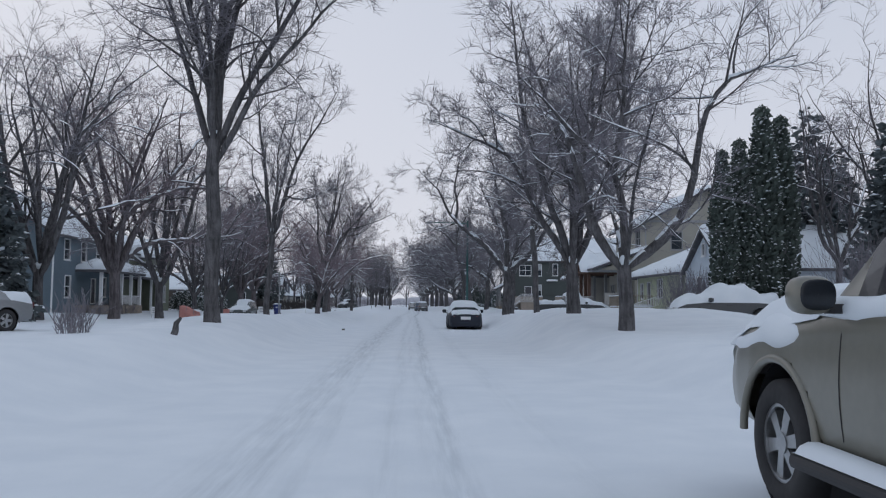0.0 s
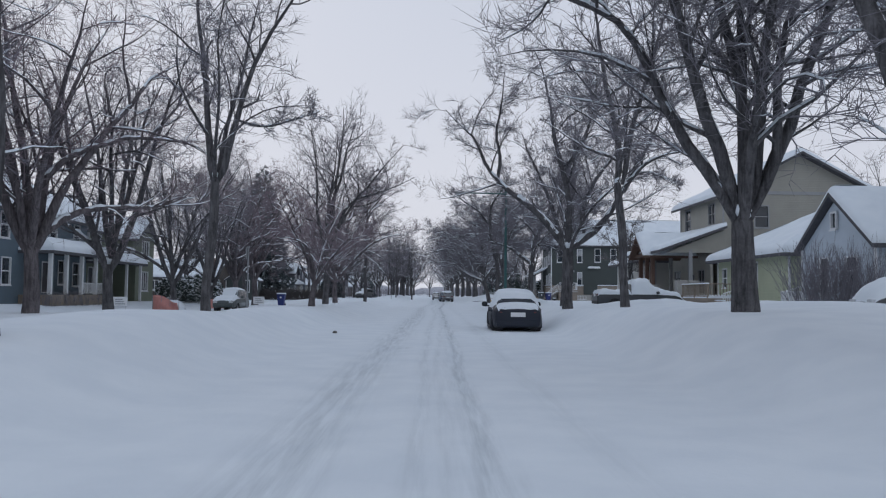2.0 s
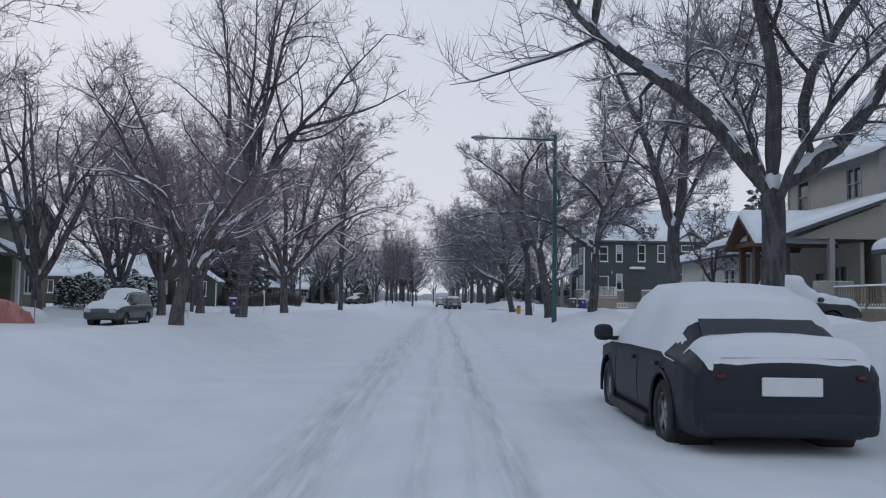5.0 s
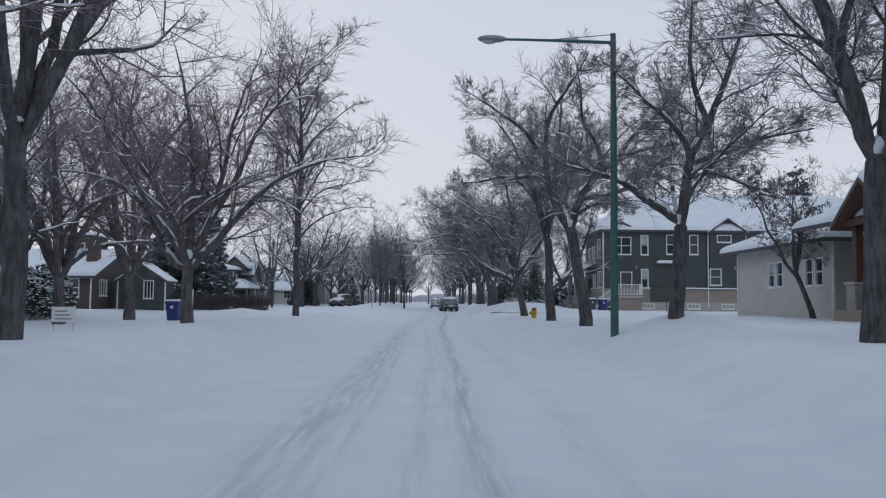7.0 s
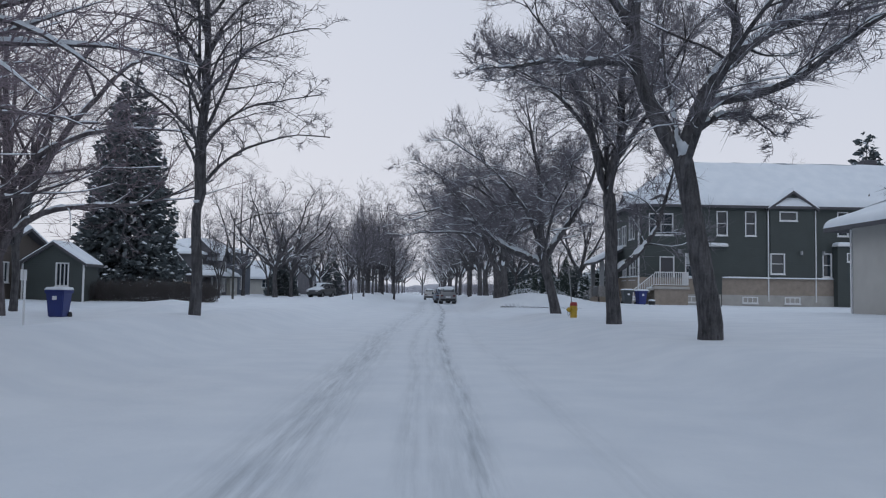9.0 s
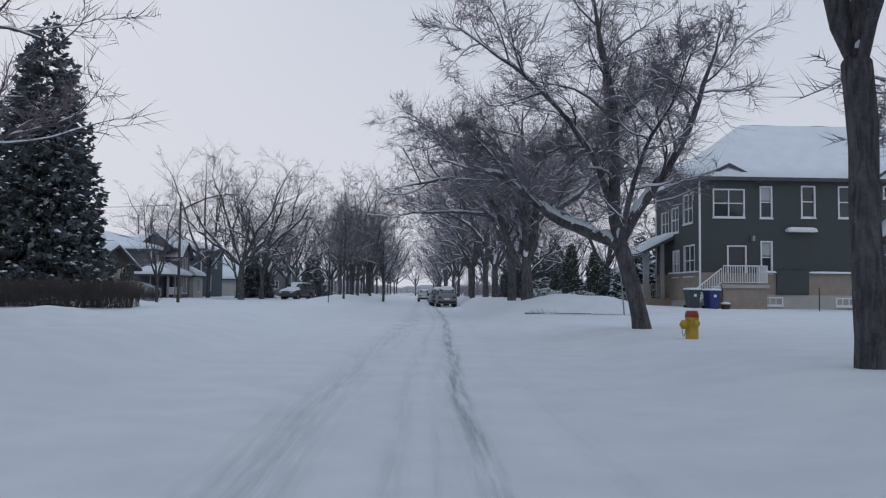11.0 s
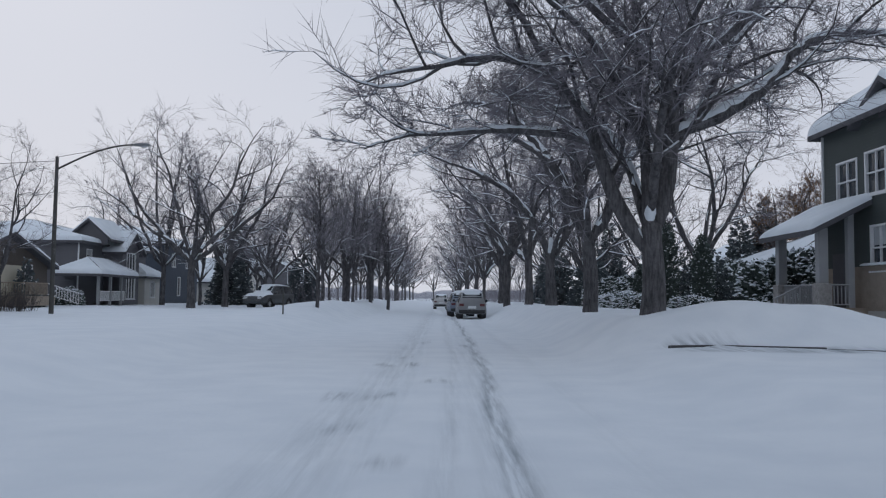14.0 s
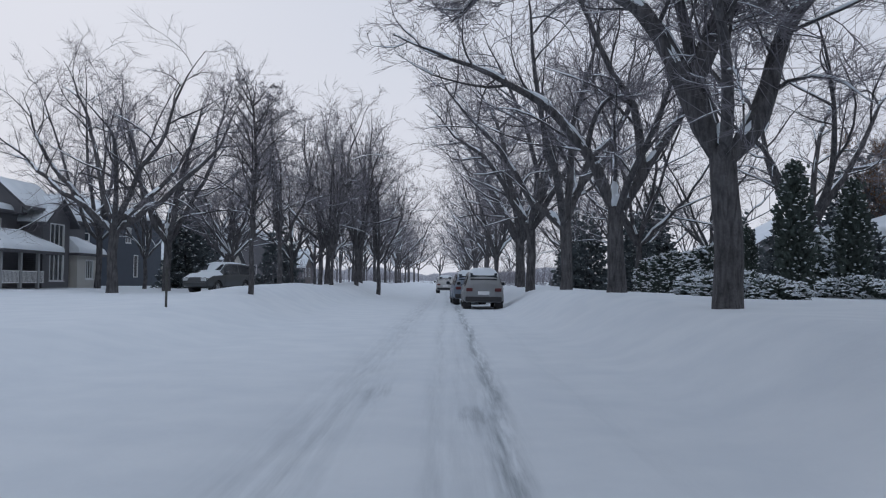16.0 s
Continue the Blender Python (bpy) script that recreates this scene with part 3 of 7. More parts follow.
plant("elm_tree", tree_meshes(8, 0.24, 4.12,
                       [(346, (90, 83, 85, 94, 87, 82, 82, 82, 82), 0, 8.4, 0.5, 0.11, 0.0),
                        (191, (70, 71, 78, 70, 66, 63, 63, 63, 63), 0, 7.4, 0.3, 0.32, -0.1),
                        (17, (36, 40, 43, 57, 64, 64, 64, 64), 0, 5.4, 0.22, -2.14, 0.21),
                        (351, (54, 54, 54, 71, 79, 79, 79, 79), 0, 5.2, 0.18, 1.15, 0.1),
                        (84, (72, 66, 58, 46), 0, 8, 0.18),
                        (200, (58, 48, 36, 20), 0, 6, 0.14, 1.0),
                        (276, (66, 56, 44, 32), 0, 6, 0.12)], lean=(-0.14, 0), dense=1.06), 6.1, 87.0,
      ELM, RIGHT)
plant("elm_tree", tree_meshes(10, 0.255, 2.35,
                       [(166, (26, 23, 19, 39, 37, 46, 14, 13, 13), 0, 5.2, 0.4, 0.27, -0.17),
                        (191, (87, 90, 91, 85, 82, 78, 81, 81, 81, 81, 81, 81, 81), 0, 7.7, 0.46, 0.35, -0.1),
                        (17, (59, 50, 49, 48, 50, 60, 66, 71, 71, 71, 71, 71), 0, 7.3, 0.42, 0.28, 0.15),
                        (171, (19, 17, 13, 3, -7, -7, -7), 0, 2.5, 0.12, 2.56, -0.2),
                        (6, (53, 53, 43, 42, 42, 42, 42, 42, 42, 42), 0, 3.3, 0.12, 3.23, -0.22),
                        (162, (58, 58, 48, 44, 44, 44), 0, 2.1, 0.06, 1.79, -2.88),
                        (84, (74, 68, 60, 48), 0, 8.5, 0.2),
                        (210, (66, 54, 40, 24), 0, 7, 0.14, 0.8),
                        (276, (66, 56, 44, 32), 0, 6, 0.12)], lean=(-0.66, 0), dense=1.06, snow=1.2, droop=0.1), 6.1, 97.8,
      "leaning elm, long low limb loaded with snow", RIGHT)
plant("elm_tree", tree_meshes(13, 0.3, 2.12,
                       [(166, (62, 64, 65, 57, 46, 22, -8, -16, -12, -18), 0, 9.8, 0.4, -0.2, -0.2),
                        (191, (98, 97, 97, 85, 60, 40, 52, 50, 40, 30), 0, 8.8, 0.62, 0.27, 0.13),
                        (17, (66, 56, 43, 45, 52, 62, 50, 40, 25, 15), 0, 8.2, 0.28, 2.99, 0.46),
                        (351, (20, 32, 42, 50, 24, 8, -8, -14, -18), 0, 8.2, 0.28, 2.45, 0.38),
                        (186, (42, 40, 30, 10, -10, -18), 0, 6.5, 0.18, 3.67, -0.05),
                        (162, (26, 14, 6, -4, 4, -8, -14), 0, 6.2, 0.14, 2.08, -1.48),
                        (193, (56, 58, 55, 47, 31, 20, 8), 0, 6.6, 0.14, 3.03, -2.09),
                        (96, (66, 50, 35, 15), 0, 9, 0.24),
                        (112, (82, 77, 70, 60), 0, 10.5, 0.26),
                        (8, (62, 56, 44, 28), 0, 9, 0.2, 1.2),
                        (262, (70, 50, 30, 5), 0, 7.5, 0.18, 0.6),
                        (30, (60, 46, 20, 0), 0, 7, 0.2, 1.6),
                        (205, (60, 50, 20, -10), 0, 7, 0.2, 1.8)], dense=1.1, droop=0.14, snow=1.15, reach=0.46), 5.67, 117.2,
      "massive double-stemmed elm with a broad arching crown, snow in its crotch", RIGHT)
plant("elm_tree", tree_meshes(12, 0.29, 2.84,
                       [(166, (67, 65, 61, 57, 52, 42, 30, 16, 2, -8), 0, 9.0, 0.62, 0.24, -0.12),
                        (11, (75, 75, 74, 72, 66, 60, 54, 48), 0, 7.5, 0.26, 1.27, -0.4),
                        (17, (50, 60, 74, 62, 54, 42, 36, 30, 22, 12), 0, 7.8, 0.52, 0.2, 0.14),
                        (166, (45, 39, 33, 18, -12, -21, -21), 0, 5.5, 0.2, 2.7, -1.28),
                        (11, (77, 77, 53, 39, 39, 39, 39), 0, 4.4, 0.14, 1.17, -0.37),
                        (17, (45, 45, 45, 45, 45, 45, 45, 45), 0, 4.2, 0.14, 3.04, 1.46),
                        (100, (76, 70, 62, 50), 0, 10, 0.28),
                        (262, (64, 45, 20), 0, 7, 0.18)], lean=(-0.1, 0), dense=1.0, droop=0.14), 6.1, 127.0,
      "thick elm parting into two great limbs, snow in the crotch", RIGHT)
plant("elm_tree", tree_meshes(14, 0.27, 2.32,
                       [(166, (66, 65, 63, 52, 33, 26, 21, 19, 19), 0, 8.3, 0.4, 0.4, -0.2),
                        (11, (65, 62, 55, 56, 64, 64, 64, 64, 64, 64, 64), 0, 7.2, 0.32, 0.4, 0.34),
                        (197, (88, 86, 82, 50, 57, 67, 64, 64, 64, 64), 0, 7.6, 0.26, 1.07, 0.53),
                        (351, (78, 78, 69, 46, -9, -9, -9), 0, 2.9, 0.1, 1.84, -0.84),
                        (84, (66, 60, 46, 30), 0, 8, 0.2),
                        (276, (58, 52, 38, 22), 0, 7, 0.16)], mid=True, dense=1.0, droop=0.12), 5.8, 135.0,
      ELM, RIGHT)
plant("elm_tree", tree_meshes(21, 0.245, 5.42,
                       [(166, (69, 66, 63, 63, 63, 63, 63, 63, 63, 63), 0, 8.1, 0.2, -0.12, -0.04),
                        (191, (84, 84, 78, 73, 72, 72, 72, 72, 72, 72, 72), 0, 9.3, 0.26, 0.31, -0.04),
                        (17, (90, 90, 89, 87, 87, 87, 87, 87, 87, 87), 0, 10.2, 0.34, 0.31, 0.03),
                        (351, (82, 82, 78, 76, 78, 78, 78, 78, 78, 78, 78), 0, 9.4, 0.28, 0.22, 0.1),
                        (6, (71, 71, 62, 64, 69, 72, 72, 72, 72, 72, 72), 0, 8.9, 0.24, 0.05, 0.14),
                        (342, (67, 64, 47, 45, 43, 43, 43), 0, 7.6, 0.18, -0.29, 0.18),
                        (80, (84, 80, 76), 0, 10, 0.2),
                        (265, (74, 70, 66), 0, 8.5, 0.16)], lean=(-0.08, 0), dense=0.95, snow=0.6), -6.0, 22.0,
      "very tall bare elm with a straight trunk and steep upper limbs", LEFT)
plant("elm_tree", tree_meshes(22, 0.15, 3.65,
                       [(166, (78, 81, 80, 78, 76, 75, 75, 75, 75, 75, 75), 0, 7.5, 0.5, 0.07, -0.05),
                        (11, (71, 72, 73, 78, 74, 65, 65, 65, 65, 65, 65, 65), 0, 7.1, 0.5, 0.1, 0.05),
                        (17, (-11, 0, 28, 24, 23, 23, 23), 0, 2.8, 0.1, 1.82, 0.64),
                        (84, (70, 72, 74), 0, 7, 0.25),
                        (276, (60, 60, 62), 0, 5.5, 0.16)], lean=(0.2, 0), dense=0.85, snow=0.8), -6.46, 34.0,
      "slim bare tree with two rising stems", LEFT)
ELMS = [tree_meshes(40 + i, 0.27, 2.8 + 0.3 * i, [(20 + 70 * i + j * 360 / (5 + i % 2) + (j * 37) % 21, 52 + (j * 29) % 22, 48 + (j * 31) % 26, 9 + (j * 17) % 3, 0.38) for j in range(5 + i % 2)], dense=0.95, droop=0.02 * i, mid=True) for i in range(3)]
UPRIGHT = [tree_meshes(50 + i, 0.2, 3.0, [(35 * i + j * 72, 68 + (j * 13) % 14, 74 + (j * 7) % 12, 8.5 + (j * 11) % 3, 0.35) for j in range(5)], dense=0.9, snow=0.7, mid=True) for i in range(2)]
FAR = [tree_meshes(60 + i, 0.21, 3.0, [(25 * i + j * 60, 50 + (j * 19) % 24, 46 + (j * 23) % 30, 9 + (j * 5) % 3, 0.36) for j in range(6)], dense=1.0, low=True) for i in range(3)]
FAN = tree_meshes(55, 0.21, 3.27,
                  [(166, (84, 84, 79, 80, 81, 81, 81, 81, 81, 81, 81), 0, 7.5, 0.3, 0.19, -0.05),
                        (11, (84, 84, 82, 80, 78, 78, 78, 78, 78, 78, 78, 78), 0, 8.4, 0.34, 0.3, 0.03),
                        (17, (64, 63, 61, 56, 42, 7, 14, 18, 18, 18), 0, 7.5, 0.34, 0.13, 0.15),
                        (351, (67, 67, 66, 64, 54, 54, 54, 54, 54, 54, 54), 0, 7.1, 0.22, 0.94, 0.29),
                        (186, (89, 89, 90, 91, 91, 91, 91, 91, 91, 91, 91), 0, 7.8, 0.2, 0.88, 0.09),
                        (162, (54, 30, -23, -34, -36, -36, -36), 0, 3.1, 0.12, -0.04, -0.07),
                        (84, (80, 78, 74), 0, 9, 0.24),
                        (276, (70, 66, 60), 0, 7.5, 0.16)], dense=0.9, snow=0.5, mid=True)
YARD = [tree_meshes(101, 0.25, 2.0, [(5, (58, 64, 58, 42, 30), 0, 9.5, 0.42), (12, (45, 8, 12, 25), 0, 7, 0.2, 0.6), (95, (86, 78, 82, 76), 0, 9.5, 0.42), (175, (66, 74, 62, 48), 0, 9.5, 0.4), (182, (52, 36, 24, 15), 0, 8, 0.22, 0.9), (270, (70, 58, 42), 0, 8.5, 0.3), (55, (74, 68, 58), 0, 9.5, 0.32), (130, (70, 66, 56), 0, 9.5, 0.3), (225, (72, 70, 60), 0, 9, 0.28), (345, (58, 30, 5, -8), 0, 7.5, 0.2, 1.8)], dense=0.87, snow=0.9, mid=True, droop=0.06),
        tree_meshes(102, 0.21, 1.7, [(0, (52, 66, 66, 52), 0, 8.5, 0.42), (180, (62, 76, 72, 60), 0, 9, 0.42), (170, (48, 30, 14, 0), 0, 6, 0.2, 0.8), (95, (76, 70, 68), 0, 9, 0.35), (262, (70, 62, 50), 0, 8, 0.3), (20, (74, 68, 56, 40), 0, 8.5, 0.28, 0.5), (150, (74, 72, 60), 0, 8.5, 0.26, 0.6), (320, (60, 46, 22), 0, 7, 0.22, 0.9)], dense=0.87, snow=0.9, mid=True, droop=0.06)]
CRAB = tree_meshes(103, 0.21, 1.9, [(178, (35, 75, 48, 8, -8), 0, 5.5, 0.35), (5, (56, 50, 28, 15), 0, 6.5, 0.4), (100, (78, 72, 66), 0, 8.5, 0.4), (60, (66, 70, 54), 0, 8.5, 0.32), (262, (60, 45, 20), 0, 6, 0.28), (170, (72, 64, 50), 0, 8.5, 0.3), (200, (66, 58, 44), 0, 7.5, 0.26), (20, (74, 64, 46), 0, 8.5, 0.28)], dense=1.08, snow=1.1, mid=True)
LEANER = tree_meshes(104, 0.2, 1.5, [(5, (48, 40, 30, 30), 0, 5.5, 0.35), (172, (76, 60, 20, 8), 0, 4.8, 0.28), (90, (75, 70, 60), 0, 6.5, 0.4), (20, (66, 60, 45), 0, 6.5, 0.32), (160, (70, 55, 45), 0, 6, 0.28), (268, (60, 40, 20), 0, 5, 0.22)], lean=(0.35, 0), dense=1.0, snow=1.1, mid=True)
WIDE = tree_meshes(57, 0.33, 3.8, [(0, 42, 50, 11, 0.35), (172, 40, 46, 11.5, 0.4), (60, 58, 58, 11, 0.3), (125, 62, 62, 12, 0.35), (205, 54, 38, 10, 0.28), (300, 56, 44, 10, 0.26), (335, 64, 66, 11.5, 0.3)], dense=0.9, mid=True, snow=0.8)
LEADER = tree_meshes(56, 0.165, 3.0, [(60, 89, 89, 9.5, 1.0)] + [((j * 137) % 360, (62 - j, 40 + j, 18 + j * 1.5, 2 + j * 2), 0, (4.2, 4.6, 4.5, 4.2, 3.8, 3.4, 2.9, 2.4, 1.8)[j // 3], 0.1, 0.55 + j * 0.3) for j in range(26)], dense=0.76, snow=0.4, droop=0.16, mid=True)
rng = random.Random(7)
for k, (x, y, kind, s, red) in enumerate([
        (-6.2, 52.0, 11, 0.85, True), (-6.43, 59.4, 5, 1.0, False), (-7.3, 71.4, 10, 1.0, True), (-6.1, 84.0, 6, 1.0, False),
        (-19.4, 40.8, 9, 1.5, False), (-17.9, 47.5, 8, 1.45, True), (-17.5, 55.1, 9, 1.5, True), (-19.7, 73.0, 9, 1.32, True), (-18.5, 87.5, 8, 1.22, False), (-19.3, 82.2, 9, 1.1, True),
        (-19.1, 98.6, 8, 1.45, True), (-22, 106, 4, 1.2, False), (-26, 97, 0, 1.1, False),
        (-17.4, 131.4, 4, 0.55, False), (-17.4, 157.4, 7, 1.0, False), (-16.5, 163.6, 1, 1.05, False), (-5.7, 140.8, 6, 0.62, False), (-15.5, 174, 0, 0.95, False),
        (6.0, 145.4, 0, 1.0, False), (5.5, 154.0, 2, 1.0, False), (5.9, 163.5, 1, 1.0, False), (-7, 152, 3, 0.68, False), (-6.4, 166, 3, 0.7, False), (17, 148, 2, 1.0, False)]):
    src = (ELMS + UPRIGHT + [FAN, LEADER, WIDE] + YARD + [CRAB, LEANER])[kind]
    plant("elm_tree" if kind in (0, 1, 2, 7, 8, 9) else "crabapple_tree" if kind > 9 else "maple_tree", src, x, y, ELM if kind in (0, 1, 2, 7, 8, 9) else "low reddish tree with crooked limbs outlined by snow" if kind > 9 else "slim bare tree with steep grey branches", LEFT if x < 0 else RIGHT, (rng.uniform(0, 360) if kind < 5 else (x * 37) % 60 - 30 if kind in (8, 9) else 60 if kind == 11 else 0), s, red)
for k in range(28):
    y = 172 + k // 2 * 11.4 + rng.uniform(-2, 2)
    x = (6.2 if k % 2 else -7.2) + rng.uniform(-0.8, 0.8)
    plant("elm_tree", FAR[k % 3], x, y, "bare elm in the avenue, far down the street", RIGHT if x > 0 else LEFT, rng.uniform(0, 360), rng.uniform(0.95, 1.25), False)
for k in range(26):
    side = -1 if k % 2 else 1
    y = 62 + k * 9.8 + rng.uniform(-3, 3)
    x = side * rng.uniform(36, 60) if y < 165 else side * rng.uniform(14, 45)
    plant("elm_tree", FAR[k % 3], x, y, "bare tree among the houses behind the street", "trees behind the houses", rng.uniform(0, 360), rng.uniform(0.95, 1.35), k % 5 == 0)


for x, y, kind, sz in [(-10.2, 172, 0, 0.8), (-13.5, 168, 1, 0.85), (-9.2, 186, 2, 0.85), (-12.5, 197, 0, 0.9), (-9.5, 206, 1, 0.9), (-10, 224, 0, 0.95), (-21, 172, 2, 0.8), (-22, 200, 0, 0.95)]:
    plant("elm_tree", FAR[kind], x, y, "bare tree with a dense rounded crown, far along the street", LEFT, (x * 53 + y * 17) % 360, sz)
for x, y, kind, sz in [(-7.3, 167, 0, 0.84), (-5.4, 172, 1, 0.88), (-3.9, 173.5, 0, 0.84), (-6.0, 181, 1, 0.9)]:
    plant("maple_tree", UPRIGHT[kind], x, y, "upright bare tree with steep thin stems in the verge", LEFT, (x * 91) % 360, sz)
for x, y, kind, sz in [(25, 44, 0, 1.1), (29.5, 47, 1, 1.25), (33, 43, 2, 1.15)]:
    plant("elm_tree", FAR[kind], x, y, "bare tree behind a garage, dusted with snow", "trees behind the houses", x * 31 % 360, sz)
for k in range(7):
    plant("elm_tree", FAR[k % 3], 11.5 + (k * 5) % 9 + rng.uniform(-1, 1), 152 + k * 7.5, "bare tree in a yard beyond the hedge", "trees behind the houses", rng.uniform(0, 360), rng.uniform(0.7, 0.95))
for k in range(9):
    plant("elm_tree", FAR[k % 3], -30 + k * 7.4 + rng.uniform(-1.5, 1.5), 366 + rng.uniform(-8, 14), "bare tree closing the far end of the street", "trees behind the houses", rng.uniform(0, 360), rng.uniform(1.1, 1.5))

def far_woods():
    """A low belt of woods all round, so far off that it does not shift; its colour holds the haze."""
    rs = np.random.RandomState(4)
    a = np.linspace(0, 2 * np.pi, 720)
    h = 12 + 2 * np.sin(a * 23) + 2 * np.sin(a * 61 + 1) + rs.uniform(-2.5, 2.5, 720)
    v, q = [], []
    for i in range(720):
        for rr, zz in ((1000, -3.0), (1002, h[i] * 0.7), (1010, h[i])):
            v.append((math.cos(a[i]) * rr, 60 + math.sin(a[i]) * rr, zz))
    for i in range(719):
        for k in range(2):
            q.append((i * 3 + k, (i + 1) * 3 + k, (i + 1) * 3 + k + 1, i * 3 + k + 1))
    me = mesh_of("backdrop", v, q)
    # pale blue-grey base colour with the distance haze painted in
    tagged(part("backdrop", me, mat("hazed_distant_woods", (0.42, 0.43, 0.47), 1.0, vary=0.2, scale=0.05, bump_scale=0.4, spec=0.0)), "distant belt of bare woods beyond the street, haze painted into its grey", "backdrop", kind="structure")


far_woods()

# ---- conifers, hedges and shrubs ----
SPRUCE = mat("spruce_needles", (0.12, 0.142, 0.15), 0.8, vary=0.4, scale=1.5, bump_scale=12, spec=0.2)
THUJA = mat("cedar_foliage", (0.1, 0.125, 0.112), 0.85, vary=0.4, scale=1.5, bump_scale=12, spec=0.2)
DRY = mat("dry_brown_leaves", (0.2, 0.115, 0.06), 0.9, vary=0.4, scale=2, bump_scale=15, spec=0.1)
GREY_LEAF = mat("withered_grey_leaves", (0.12, 0.1, 0.085), 0.9, vary=0.3, scale=2, bump_scale=15, spec=0.1)


def sprays(c, d, ln, wd, rng):
    """Small folded leaf blades, one diamond each, at c along d."""
    d = d / (np.linalg.norm(d, axis=1, keepdims=True) + 1e-9)
    r = rng.normal(size=d.shape)
    s = np.cross(d, r)
    s /= np.linalg.norm(s, axis=1, keepdims=True) + 1e-9
    up = np.cross(s, d)
    ln, wd = np.asarray(ln).reshape(-1, 1), np.asarray(wd).reshape(-1, 1)
    m = c + d * ln * 0.5
    v = np.stack([c, m + s * wd + up * wd * 0.35, c + d * ln, m - s * wd + up * wd * 0.35], 1).reshape(-1, 3)
    return v, np.arange(len(c) * 4).reshape(-1, 4)


def bush_meshes(seed, shape, count, leaf, up, snow_share, pad=1.0, hide=0.6):
    """A dense evergreen: leaf sprays over a shape(u, rng) that gives places and outward ways, and snow pads on the outside."""
    rng = np.random.RandomState(seed)
    p, n = shape(count, rng)
    depth = rng.uniform(0.0, 1, (count, 1)) ** 2.2
    p2 = p - n * depth * hide
    d = n * 0.7 + np.array([0, 0, up]) + rng.normal(size=p.shape) * 0.35
    ln = rng.uniform(0.6, 1.3, count) * leaf
    k = int(count * snow_share)
    i = rng.choice(count, k, replace=False)
    i = i[(n[i, 2] > -0.4)]
    sp = p[i] + n[i] * leaf * 0.35 + np.array([0, 0, leaf * 0.3])
    sd = n[i] + rng.normal(size=(len(i), 3)) * 0.5
    sd[:, 2] *= 0.3
    sl = rng.uniform(0.5, 1.6, len(i)) * leaf * pad
    d2 = sd / np.linalg.norm(sd, axis=1, keepdims=True)
    s2 = np.cross(d2, np.array([0, 0, 1.0]))
    s2 /= np.linalg.norm(s2, axis=1, keepdims=True) + 1e-9
    w = (sl * 0.35)[:, None]
    c = sp
    sv = np.stack([c - d2 * sl[:, None] * 0.5, c + s2 * w, c + d2 * sl[:, None] * 0.5, c - s2 * w, c + np.array([0, 0, 0.22]) * sl[:, None]], 1).reshape(-1, 3)
    o = np.arange(len(i))[:, None] * 5
    sq = np.concatenate([o + np.array([0, 1, 4]), o + np.array([1, 2, 4]), o + np.array([2, 3, 4]), o + np.array([3, 0, 4])])
    return mesh_of("foliage", *sprays(p2, d, ln, ln * 0.32, rng), smooth=False), mesh_of("snow_pads", sv, sq, smooth=False)


def column_shape(h, r):
    def f(n, rng):
        t = rng.uniform(0, 1, n)
        a = rng.uniform(0, 6.283, n)
        prof = r * np.clip(np.minimum(1, (1 - t) * 2.6) ** 0.6, 0.04, 1) * (0.9 + 0.1 * np.sin(a * 5 + t * 9))
        return np.stack([np.cos(a) * prof, np.sin(a) * prof, t * h], 1), np.stack([np.cos(a), np.sin(a), 0.25 + 0 * a], 1)
    return f


def cone_shape(h, r, p=0.8):
    """Boughs in loose whorls: long, drooping and upturned at the tip, shorter towards the top."""
    def f(n, rng):
        m = max(60, n // 34)
        bt = 1 - ((np.arange(m) + rng.uniform(0, 1, m)) / m) ** 0.62
        ba = (np.arange(m) * 2.39996 + rng.uniform(-0.35, 0.35, m)) % 6.283
        bl = (r * (1 - bt) ** p + 0.12) * rng.uniform(0.78, 1.16, m)
        bz = 0.35 + bt * (h - 0.4)
        i = rng.choice(m, n, p=bl / bl.sum())
        u = rng.uniform(0.18, 1, n) ** 0.75
        wide = rng.normal(0, 0.14, n) * bl[i] * (1.15 - u) * 1.4 + rng.normal(0, 0.05, n)
        rad = u * bl[i]
        ca, sa = np.cos(ba[i]), np.sin(ba[i])
        z = bz[i] - 0.42 * bl[i] * u + 0.3 * bl[i] * u ** 3 - np.abs(wide) * 0.35 + rng.normal(0, 0.07, n)
        pts = np.stack([ca * rad - sa * wide, sa * rad + ca * wide, np.maximum(z, 0.1)], 1)
        way = np.stack([ca - sa * wide * 0.8, sa + ca * wide * 0.8, -0.12 + 0.5 * (u - 0.6)], 1)
        return pts, way
    return f


def conifer(seed, h, r, count, leaf, share, p=0.8, pad=0.8):
    fol, sn = bush_meshes(seed, cone_shape(h, r, p), count, leaf, -0.1, share, pad, 0.1)
    z = np.linspace(-0.6, h * 0.96, 6)
    return mesh_of("trunk", *tubes(np.stack([0 * z, 0 * z, z], 1)[None], (0.013 * h * np.linspace(1, 0.05, 6))[None], 8)), fol, sn


def dome_shape(rx, ry, h):
    def f(n, rng):
        v = rng.normal(size=(n, 3))
        v[:, 2] = np.abs(v[:, 2])
        v /= np.linalg.norm(v, axis=1, keepdims=True)
        lump = 1 + 0.14 * np.sin(v[:, :1] * 7 + 1) * np.cos(v[:, 1:2] * 6)
        v2 = np.sign(v) * np.abs(v) ** 0.75
        return v2 * lump * np.array([rx, ry, h]), v
    return f


